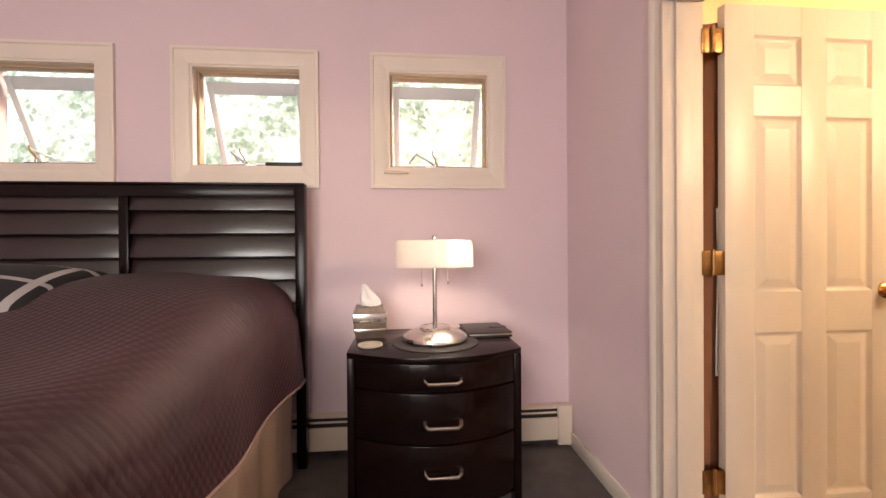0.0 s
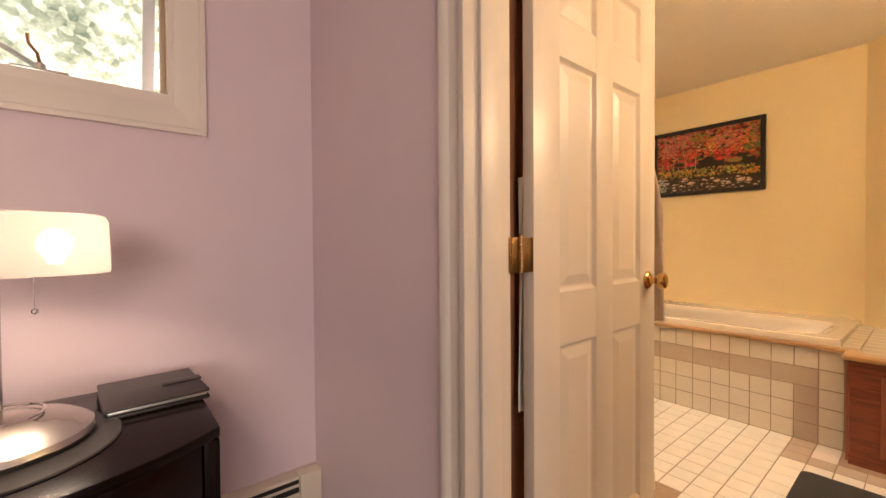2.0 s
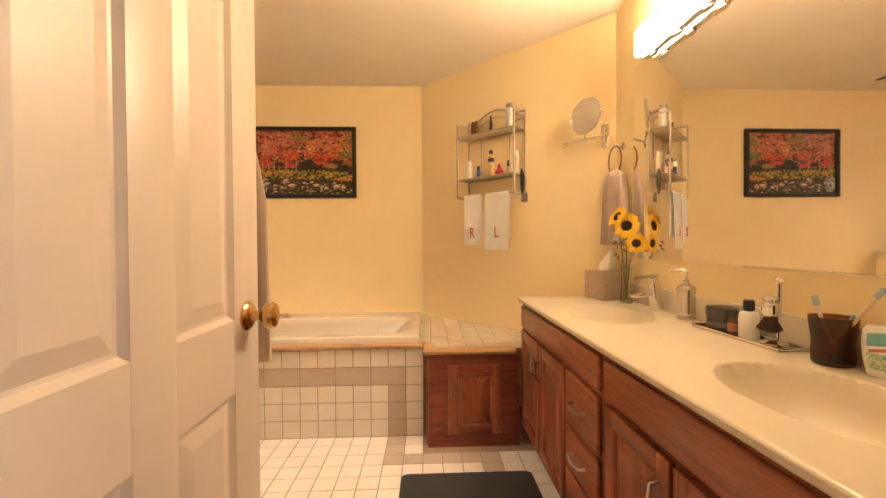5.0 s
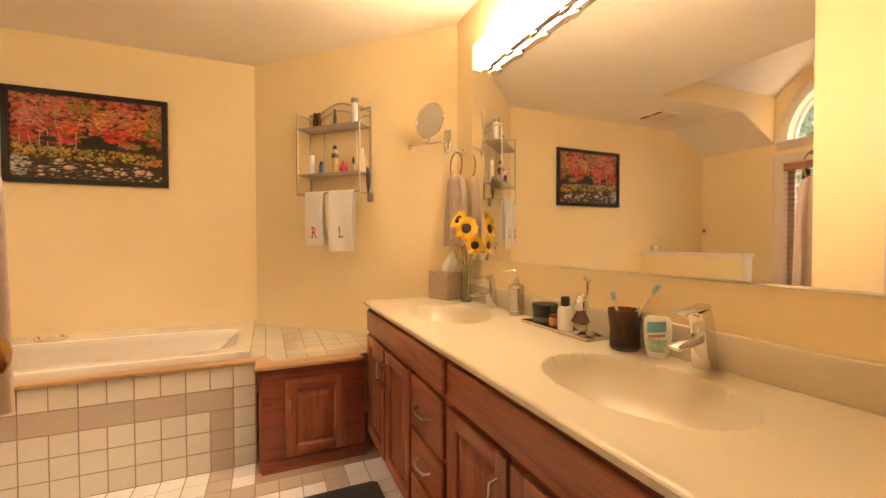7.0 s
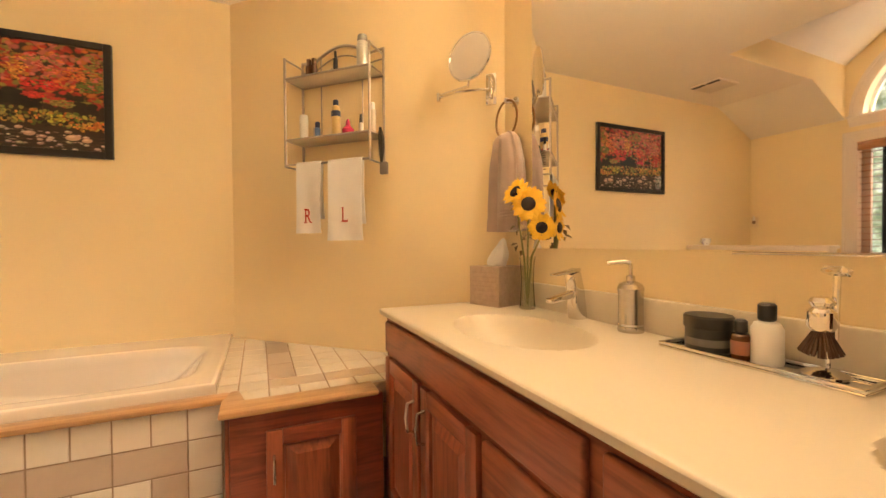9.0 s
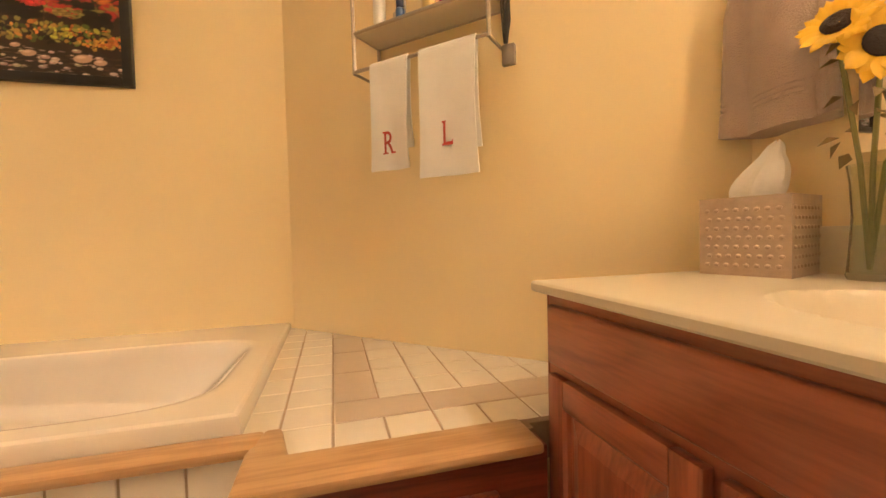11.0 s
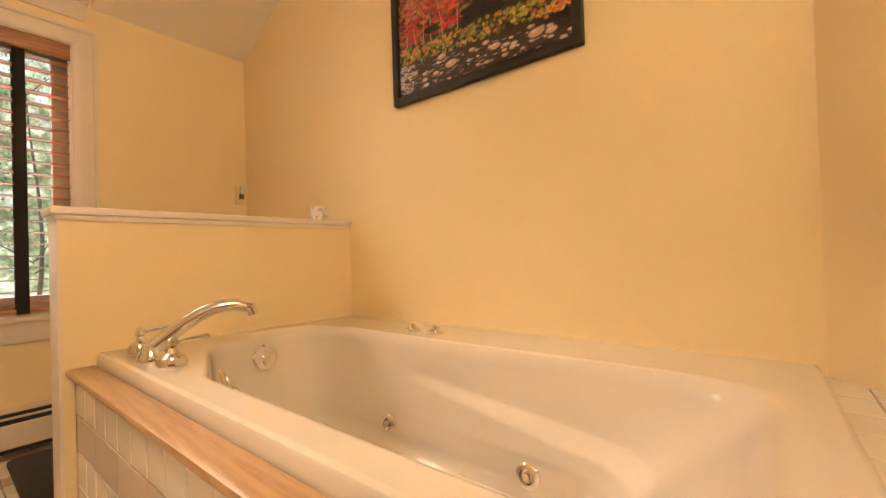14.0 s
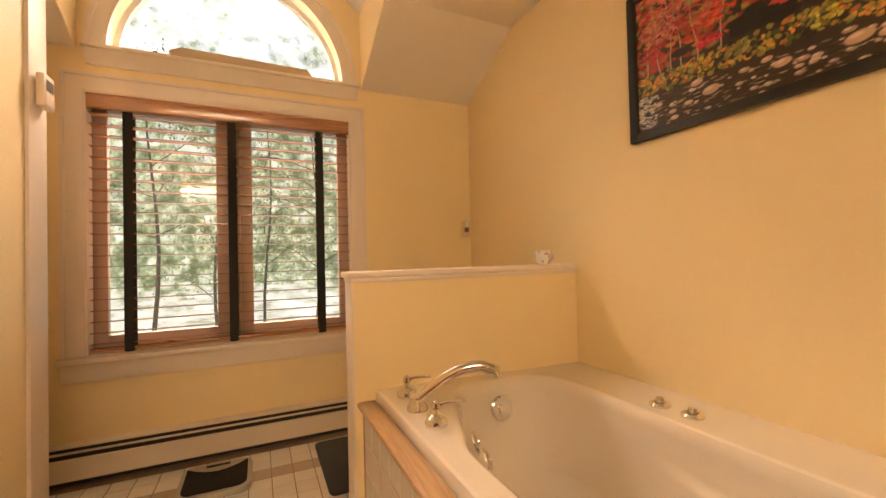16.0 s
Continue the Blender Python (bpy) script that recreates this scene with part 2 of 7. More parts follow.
def lathe(profile, x=0, y=0, z=0, n=28, bm=None, sx=1.0, sy=1.0):
    """A turned shape from (radius, height) pairs."""
    b = bmesh.new()
    rings = []
    for r, h in profile:
        if r < 1e-5:
            rings.append([b.verts.new((x, y, z + h))])
        else:
            rings.append([b.verts.new((x + sx * r * math.cos(2 * math.pi * j / n), y + sy * r * math.sin(2 * math.pi * j / n), z + h)) for j in range(n)])
    for a, c in zip(rings, rings[1:]):
        for j in range(n):
            k2 = (j + 1) % n
            if len(a) == 1 and len(c) > 1:
                b.faces.new((a[0], c[j], c[k2]))
            elif len(c) == 1 and len(a) > 1:
                b.faces.new((a[j], a[k2], c[0]))
            elif len(a) > 1:
                b.faces.new((a[j], a[k2], c[k2], c[j]))
    return merge(bm, b) if bm else b


def prism(outline, lo, hi, axis=2, bm=None, r=0.0):
    """An outline (pairs) pulled between lo and hi along an axis. Axis 2: pairs are x, y; 1: x, z; 0: y, z."""
    b = bmesh.new()

    def at(p, h):
        return {2: (p[0], p[1], h), 1: (p[0], h, p[1]), 0: (h, p[0], p[1])}[axis]

    a = [b.verts.new(at(p, lo)) for p in outline]
    c = [b.verts.new(at(p, hi)) for p in outline]
    b.faces.new(a)
    b.faces.new(c)
    for i in range(len(a)):
        j = (i + 1) % len(a)
        b.faces.new((a[i], a[j], c[j], c[i]))
    if r:
        bmesh.ops.recalc_face_normals(b, faces=b.faces)
        bmesh.ops.bevel(b, geom=b.edges[:], offset=r, segments=2, profile=0.5, affect="EDGES")
    return merge(bm, b) if bm else b


def grid(fn, nu, nv, thick=0.0):
    """A sheet of points fn(u, v), u and v from 0 to 1; with thick, a closed slab."""
    b = bmesh.new()
    vs = [[b.verts.new(fn(i / nu, j / nv)) for j in range(nv + 1)] for i in range(nu + 1)]
    for i in range(nu):
        for j in range(nv):
            b.faces.new((vs[i][j], vs[i + 1][j], vs[i + 1][j + 1], vs[i][j + 1]))
    if thick:
        bmesh.ops.recalc_face_normals(b, faces=b.faces)
        bmesh.ops.solidify(b, geom=b.faces[:], thickness=thick)
    return b


def wall(name, boxes, material):
    b = bmesh.new()
    for q in boxes:
        box(*q, bm=b)
    return solo(name, b, material, kind="structure", smooth=False)


# ---------------------------------------------------------------- the rooms
XW, YM, YW, H = 5.555, 0.86, 4.86, 2.48          # tub wall, mirror wall, window wall, ceiling
BY, BX = 3.30, 2.125                              # bedroom: window wall, door wall
PX, PY = 3.375, 2.505                               # linen closet corner

# bedroom
floor_b = solo("floor_bedroom", box(-2.4, 2.19, -2.2, BY + 0.2, -0.1, -0.002), CARPET, kind="structure")
W_IN = ((-1.06, -0.465), (0.005, 0.60), (1.07, 1.66))   # clear openings of the three small windows
WZ0, WZ1 = 1.585, 2.165
wb = [(-2.4, 2.245, BY, BY + 0.17, 0, WZ0), (-2.4, 2.245, BY, BY + 0.17, WZ1, 2.9)]
xs = [-2.4] + [v for w in W_IN for v in w] + [2.245]
wb += [(xs[i], xs[i + 1], BY, BY + 0.17, WZ0, WZ1) for i in range(0, len(xs), 2)]
wall("wall_bedroom_windows", wb, LILAC)
DY0, DY1, DZ = 1.635, 2.395, 2.07                 # rough door opening
wall("wall_bedroom_door", [(BX, BX + 0.06, DY1, BY, 0, 2.9), (BX, BX + 0.06, -2.2, DY0, 0, 2.9), (BX, BX + 0.06, DY0, DY1, DZ, 2.9)], LILAC)
wall("wall_bath_door", [(BX + 0.06, BX + 0.12, DY1, PY + 0.1, 0, 2.6), (BX + 0.06, BX + 0.12, YM - 0.12, DY0, 0, 2.6), (BX + 0.06, BX + 0.12, DY0, DY1, DZ, 2.6)], YELLOW)
wall("wall_bedroom_west", [(-2.52, -2.4, -2.2, BY + 0.17, 0, 2.9)], LILAC)
wall("wall_bedroom_south", [(-2.52, -1.3, -2.32, -2.2, 0, 2.9), (0.9, 2.19, -2.32, -2.2, 0, 2.9), (-1.3, 0.9, -2.32, -2.2, 0, 0.95), (-1.3, 0.9, -2.32, -2.2, 2.25, 2.9)], LILAC)
solo("ceiling_bedroom", box(-2.52, 2.245, -2.32, BY + 0.17, 2.9, 3.0), CEIL, kind="structure")

# bathroom shell
AX, AR, AZ = 4.03, 0.625, 2.215                   # arched window: centre, radius of the opening, springing
WX0, WX1, WBZ, WTZ = 3.325, 4.685, 0.63, 1.985    # main window opening
CX0, CX1, CY0 = 3.30, 4.76, 3.10                  # dormer cheeks and front
ww = [(2.9, WX0, YW, YW + 0.16, 0, AZ), (WX1, XW + 0.12, YW, YW + 0.16, 0, AZ), (WX0, WX1, YW, YW + 0.16, 0, WBZ), (WX0, WX1, YW, YW + 0.16, WTZ, AZ),
      (2.9, AX - AR, YW, YW + 0.16, AZ, 3.4), (AX + AR, XW + 0.12, YW, YW + 0.16, AZ, 3.4)]
bw = bmesh.new()
for q in ww:
    box(*q, bm=bw)
NA = 28
for i in range(NA):
    a0, a1 = math.pi * i / NA, math.pi * (i + 1) / NA
    p0 = (AX + AR * math.cos(a0), AZ + AR * math.sin(a0))
    p1 = (AX + AR * math.cos(a1), AZ + AR * math.sin(a1))
    prism([p0, (p0[0], 3.4), (p1[0], 3.4), p1], YW, YW + 0.16, axis=1, bm=bw)
solo("wall_bath_window", bw, YELLOW, kind="structure", smooth=False)
wall("wall_tub", [(XW, XW + 0.12, 1.95, YW, 0, 2.6)], YELLOW)
solo("wall_diagonal", prism([(XW, 2.006), (XW + 0.12, 2.006), (XW + 0.12, 1.95), (4.44, YM - 0.12), (4.41, YM)], 0, 2.6), YELLOW, kind="structure", smooth=False)
wall("wall_mirror", [(BX + 0.06, 4.44, YM - 0.12, YM, 0, 2.6)], YELLOW)
wall("wall_closet", [(BX + 0.12, PX, PY, PY + 0.1, 0, 2.6), (PX - 0.1, PX, PY + 0.1, 4.165, 0, 2.6), (2.9, PX - 0.1, 4.10, 4.20, 0, 2.6), (2.9, 3.02, 4.20, YW, 0, 2.6)], YELLOW)
solo("wall_pier", box(PX - 0.1, PX + 0.012, 4.165, 4.30, 0, 2.47, 0.003), TRIM, kind="structure")
SB = 4.28                                         # where the ceiling starts to slope
SZ = 2.20
bc = bmesh.new()
for q in ((BX + 0.06, CX0 - 0.004, YM - 0.12, SB, H, H + 0.1), (CX1 + 0.004, XW + 0.12, YM - 0.12, SB, H, H + 0.1), (CX0 + 0.001, CX1 + 0.004, YM - 0.12, CY0 - 0.004, H, H + 0.1)):
    box(*q, bm=bc)
for x0, x1 in ((2.9, CX0 - 0.004), (CX1 + 0.004, XW + 0.12)):
    prism([(SB, H), (YW + 0.02, SZ - 0.01), (YW + 0.02, SZ + 0.1), (SB, H + 0.1)], x0, x1, axis=0, bm=bc)
solo("ceiling_bath", bc, CEIL, kind="structure", smooth=False)
EZ, RZ = 2.70, 3.30                               # dormer eaves and ridge
bd = bmesh.new()
prism([(CY0, H + 0.003), (SB, H + 0.003), (YW, SZ + 0.003), (YW, EZ + 0.15), (CY0, EZ + 0.15)], CX1, CX1 + 0.05, axis=0, bm=bd)
prism([(CY0, H + 0.003), (SB, H + 0.003), (YW, SZ + 0.003), (YW, EZ + 0.15), (CY0, EZ + 0.15)], CX0 - 0.05, CX0, axis=0, bm=bd)
prism([(CX0, H + 0.1), (CX1, H + 0.1), (CX1, EZ), (AX, RZ), (CX0, EZ)], CY0 - 0.06, CY0, axis=1, bm=bd)
solo("wall_dormer", bd, YELLOW, kind="structure", smooth=False)
bd = bmesh.new()
prism([(CX0 - 0.05, EZ - 0.041), (AX, RZ), (CX1 + 0.05, EZ - 0.041), (CX1 + 0.05, EZ + 0.1), (AX, RZ + 0.14), (CX0 - 0.05, EZ + 0.1)], CY0 - 0.06, YW, axis=1, bm=bd)
solo("ceiling_dormer", bd, plain("white_ceiling_paint", (0.80, 0.77, 0.74), 0.8, var=0.03, bump=0.1, bscale=120), kind="structure", smooth=False)
floor_t = solo("floor_bath", box(2.19, XW + 0.12, YM - 0.12, YW + 0.1, -0.1, -0.0025), GROUT, kind="structure")

# half wall with a white cap
HX, HY0, HY1, HZ = 4.455, 3.79, 3.91, 1.014
hw = solo("half_wall", box(HX, XW, HY0, HY1, 0, HZ), YELLOW, kind="structure", smooth=False)
solo("trim_half_wall_cap", box(HX - 0.022, XW - 0.002, HY0 - 0.022, HY1 + 0.022, HZ, HZ + 0.024, 0.006), TRIM, kind="structure")
bt = box(HX - 0.012, XW - 0.002, HY0 - 0.012, HY0, HZ - 0.018, HZ, 0.003)
box(HX - 0.012, HX, HY0, HY1, HZ - 0.018, HZ, 0.003, bm=bt)
solo("trim_half_wall_moulding", bt, TRIM, kind="structure")
solo("trim_half_wall_end", box(HX - 0.008, HX, HY0 - 0.001, HY1, 0.0, HZ - 0.018, 0.002), TRIM, kind="structure")
# ---------------------------------------------------------------- outside
def woods_material(name):
    """Woods that emit their own daylight: bright leaves, open sky between them higher up, pale ground at the foot."""
    m, n, k, p = node_mat(name)
    tc = n.new("ShaderNodeTexCoord")
    sep = n.new("ShaderNodeSeparateXYZ")
    k.new(tc.outputs["Object"], sep.inputs[0])

    def cloud(scale, detail, stretch=(1, 1, 1)):
        mp = n.new("ShaderNodeMapping")
        mp.inputs["Scale"].default_value = stretch
        k.new(tc.outputs["Object"], mp.inputs["Vector"])
        t = n.new("ShaderNodeTexNoise")
        t.inputs["Scale"].default_value, t.inputs["Detail"].default_value, t.inputs["Roughness"].default_value = scale, detail, 0.72
        k.new(mp.outputs["Vector"], t.inputs["Vector"])
        return t.outputs["Fac"]

    def ramp(fac, stops):
        r = n.new("ShaderNodeValToRGB")
        for i, (pos, c) in enumerate(stops):
            e = r.color_ramp.elements[i] if i < 2 else r.color_ramp.elements.new(pos)
            e.position, e.color = pos, (*c, 1)
        k.new(fac, r.inputs["Fac"])
        return r.outputs["Color"]

    def by_height(amount, z0, z1, noise_out, lo, hi):
        """0 to 1 where a noise, lifted with height, passes a threshold."""
        h = n.new("ShaderNodeMapRange")
        h.inputs["From Min"].default_value, h.inputs["From Max"].default_value = z0, z1
        h.inputs["To Max"].default_value = amount
        k.new(sep.outputs["Z"], h.inputs["Value"])
        a = n.new("ShaderNodeMath")
        k.new(h.outputs["Result"], a.inputs[0])
        k.new(noise_out, a.inputs[1])
        q = n.new("ShaderNodeMapRange")
        q.inputs["From Min"].default_value, q.inputs["From Max"].default_value = lo, hi
        k.new(a.outputs[0], q.inputs["Value"])
        return q.outputs["Result"]

    def mix(fac, a, c):
        q = n.new("ShaderNodeMix")
        q.data_type = "RGBA"
        k.new(fac, q.inputs["Factor"])
        k.new(a, q.inputs["A"])
        k.new(c, q.inputs["B"])
        return q.outputs["Result"]

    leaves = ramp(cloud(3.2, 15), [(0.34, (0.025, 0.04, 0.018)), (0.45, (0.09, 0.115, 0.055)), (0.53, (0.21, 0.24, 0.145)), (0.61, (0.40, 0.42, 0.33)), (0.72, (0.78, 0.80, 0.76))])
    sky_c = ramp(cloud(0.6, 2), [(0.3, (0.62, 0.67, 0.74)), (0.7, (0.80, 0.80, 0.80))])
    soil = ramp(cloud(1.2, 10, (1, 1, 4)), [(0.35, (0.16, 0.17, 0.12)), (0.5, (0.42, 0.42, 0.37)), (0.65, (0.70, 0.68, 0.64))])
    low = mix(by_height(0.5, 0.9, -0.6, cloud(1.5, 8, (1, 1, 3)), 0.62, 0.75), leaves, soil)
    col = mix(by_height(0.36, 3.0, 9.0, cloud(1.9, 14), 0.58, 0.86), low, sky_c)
    # daylight is put into the emission; the base colour stays dark
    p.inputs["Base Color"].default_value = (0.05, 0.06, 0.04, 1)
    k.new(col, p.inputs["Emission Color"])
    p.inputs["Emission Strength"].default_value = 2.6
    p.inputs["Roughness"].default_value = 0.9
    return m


WOODS_GLOW = woods_material("glowing_woods")
# the foliage sheet glows by itself, in place of daylight on the treetops
TREETOPS_GLOW = mixed("glowing_foliage", [(0.30, (0.12, 0.16, 0.10)), (0.43, (0.32, 0.37, 0.26)), (0.52, (0.55, 0.60, 0.50)), (0.60, (0.80, 0.83, 0.84)), (0.75, (1.0, 1.0, 1.0))],
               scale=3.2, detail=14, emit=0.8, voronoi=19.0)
solo("backdrop_woods", box(-6, 16, 14.0, 14.1, -3, 11), WOODS_GLOW, label="glowing backdrop of woods behind the house", kind="structure")
solo("backdrop_trees", box(-6.5, 2.45, 5.7, 5.8, -1, 7), TREETOPS_GLOW, label="glowing backdrop of treetops outside the bedroom", kind="structure")
solo("ground", box(-60, 60, BY + 1.2, 120, -3.1, -3.0), plain("lawn", (0.10, 0.14, 0.05), 0.95, var=0.3, scale=0.5, bump=0.5, bscale=30), kind="structure")


BARK = plain("grey_bark", (0.11, 0.09, 0.07), 0.9, var=0.3, scale=5, bump=0.6, bscale=40, stretch=(1, 1, 0.2))
TREE_LEAF = plain("green_leaf", (0.12, 0.15, 0.06), 0.6, var=0.3, scale=3, bump=0)


def garden_tree(x, y, height, girth, seed):
    """A slender tree: tapered trunk, limbs, a loose crown of single leaves."""
    rnd = random.Random(seed)
    t = thing("tree", x, y, -3.0, "slender green tree standing behind the house", "tree", "garden trees")
    trunk = [Vector((x + 0.10 * math.sin(i * 0.8 + seed), y + 0.06 * math.cos(i), -3.0 + height * i / 10)) for i in range(11)]
    part("trunk", tube(trunk, girth, 9, taper=[1.25 - 1.05 * i / 10 for i in range(11)]), BARK, t)
    leaves = bmesh.new()
    for i in range(9):
        base = trunk[4].lerp(trunk[10], rnd.random())
        a, ln = rnd.uniform(0, 6.283), rnd.uniform(0.8, 1.7)
        tip = base + Vector((ln * math.cos(a), 0.5 * ln * math.sin(a), rnd.uniform(0.2, 0.9)))
        mid = base.lerp(tip, 0.5) + Vector((0, 0, 0.12))
        part("limb", tube([base, mid, tip], girth * 0.28, 6, taper=[1, 0.7, 0.3]), BARK, t)
        for _ in range(110):
            c = mid.lerp(tip, rnd.random()) + Vector((rnd.gauss(0, 0.28), rnd.gauss(0, 0.2), rnd.gauss(0, 0.22)))
            s1 = rnd.uniform(0.018, 0.042)
            q = Matrix.Translation(c) @ Euler((rnd.uniform(0, 3), rnd.uniform(0, 3), rnd.uniform(0, 6))).to_matrix().to_4x4()
            leaves.faces.new([leaves.verts.new(q @ Vector(v)) for v in ((-s1, 0, 0), (0, -s1 * 0.5, 0.01), (s1, 0, 0), (0, s1 * 0.5, 0.01))])
    tagged(part("crown", leaves, TREE_LEAF, t, smooth=False), kind="stuff")


for tree_row in ((3.3, 13.0, 7.6, 0.045, 1), (4.35, 13.2, 8.2, 0.04, 2), (5.5, 12.9, 7.2, 0.05, 3), (2.1, 12.6, 8.6, 0.05, 4)):
    garden_tree(*tree_row)


# ---------------------------------------------------------------- windows
def casing(name, x0, x1, z0, z1, w, y, depth, parent=None):
    """Mitred picture-frame casing with a raised outer bead, on a wall that faces -y."""
    b = bmesh.new()
    o = [(x0 - w, z0 - w), (x1 + w, z0 - w), (x1 + w, z1 + w), (x0 - w, z1 + w)]
    q = [(x0, z0), (x1, z0), (x1, z1), (x0, z1)]
    prof = [(0.0, 0.0), (0.0, 1.0), (0.16, 1.0), (0.22, 0.72), (0.75, 0.62), (0.88, 0.45), (1.0, 0.4), (1.0, 0.0)]
    for i in range(4):
        j = (i + 1) % 4
        vs = []
        for f, d in prof:
            vs.append([b.verts.new((o[c][0] + (q[c][0] - o[c][0]) * f, y - depth * d, o[c][1] + (q[c][1] - o[c][1]) * f)) for c in (i, j)])
        for a, c in zip(vs, vs[1:]):
            b.faces.new((a[0], a[1], c[1], c[0]))
        for s in (0, 1):
            b.faces.new([v[s] for v in vs])
        b.faces.new((vs[0][0], vs[0][1], vs[-1][1], vs[-1][0]))
    return b


WOODTAN = plain("tan_window_wood", (0.42, 0.30, 0.19), 0.45, var=0.1, bump=0.05, stretch=(1, 1, 0.2))
ALU = plain("grey_green_aluminium", (0.42, 0.47, 0.47), 0.5, var=0.06)
SCREEN_ALU = plain("pale_sash_paint", (0.62, 0.66, 0.68), 0.5, var=0.05)


def small_window(x0, x1, number, crank):
    z0, z1, y = WZ0, WZ1, BY
    w = solo("window_%d" % number, casing("c", x0, x1, z0, z1, 0.092, y, 0.02), TRIM, kind="structure")
    b = box(x0 - 0.001, x0 + 0.014, y - 0.002, y + 0.1, z0, z1)
    box(x1 - 0.014, x1 + 0.001, y - 0.002, y + 0.1, z0, z1, bm=b)
    box(x0 + 0.014, x1 - 0.014, y - 0.002, y + 0.1, z1 - 0.012, z1, bm=b)
    box(x0 + 0.014, x1 - 0.014, y - 0.002, y + 0.1, z0, z0 + 0.03, bm=b)
    part("window_jamb", b, TRIM, w)
    a, c, lo, hi, yf = x0 + 0.014, x1 - 0.014, z0 + 0.03, z1 - 0.012, y + 0.045
    b = box(a, a + 0.014, yf, yf + 0.05, lo, hi, 0.002)
    box(c - 0.014, c, yf, yf + 0.05, lo, hi, 0.002, bm=b)
    box(a + 0.014, c - 0.014, yf, yf + 0.05, hi - 0.014, hi, 0.002, bm=b)
    box(a + 0.014, c - 0.014, yf, yf + 0.05, lo, lo + 0.014, 0.002, bm=b)
    part("window_frame", b, WOODTAN, w)
    # awning sash, hinged at the top and swung out
    sash = bmesh.new()
    L, wd = hi - lo - 0.03, 0.036
    for q in ((a + 0.016, a + 0.016 + wd, -L, 0), (c - 0.016 - wd, c - 0.016, -L, 0), (a + 0.016 + wd, c - 0.016 - wd, -0.07, 0), (a + 0.016 + wd, c - 0.016 - wd, -L, -L + wd)):
        box(q[0], q[1], -0.015, 0.015, q[2], q[3], 0.003, bm=sash)
    turn = Matrix.Translation((0, yf + 0.08, hi - 0.03)) @ Matrix.Rotation(radians(24), 4, "X")
    bmesh.ops.transform(sash, matrix=turn, verts=sash.verts)
    sp = part("sash", sash, SCREEN_ALU, w)
    pane = box(a + 0.05, c - 0.05, -0.002, 0.002, -L + 0.03, -0.06)
    bmesh.ops.transform(pane, matrix=turn, verts=pane.verts)
    g = part("pane", pane, PANE, sp)
    g.visible_shadow = False
    # operator arm and crank
    mid = x0 + (x1 - x0) * crank
    b = box(mid - 0.06, mid + 0.06, y + 0.006, y + 0.03, z0 + 0.03, z0 + 0.04, 0.003)
    lathe([(0.012, 0), (0.012, 0.014), (0.006, 0.02), (0, 0.02)], mid, y + 0.018, z0 + 0.04, 12, bm=b)
    part("operator", b, NICKEL, w)
    tip = Vector((0, yf + 0.08, hi - 0.03)) + Matrix.Rotation(radians(24), 3, "X") @ Vector((0, 0, -L * 0.9))
    part("stay_arm", tube([(mid, y + 0.03, z0 + 0.045), (mid - 0.11, yf + 0.06, z0 + 0.13), (mid - 0.15, tip.y, tip.z)], 0.008, 8), ALU, w)
    part("crank", tube([(mid, y + 0.016, z0 + 0.055), (mid - 0.004, y + 0.008, z0 + 0.08), (mid - 0.02, y + 0.0, z0 + 0.10), (mid - 0.022, y - 0.004, z0 + 0.125)], 0.0045, 8), BRASS, w)
    return w


for i, (wx0, wx1) in enumerate(W_IN):
    small_window(wx0, wx1, i + 1, 0.47)
solo("window_crank_handle", box(0.40, 0.60, BY - 0.012, BY + 0.012, WZ0 + 0.0305, WZ0 + 0.05, 0.006), BLACK, "loose black crank cover lying on the window sill", "crank cover")
solo("window_latch_bar", box(1.05, 1.19, BY - 0.034, BY - 0.018, WZ0 - 0.012, WZ0 + 0.008, 0.006), plain("beige_latch", (0.66, 0.56, 0.44), 0.4), "beige plastic bar on the window casing", "latch")


SASHWOOD = plain("brown_sash_wood", (0.30, 0.235, 0.20), 0.5, var=0.12, bump=0.05, stretch=(1, 1, 0.2))


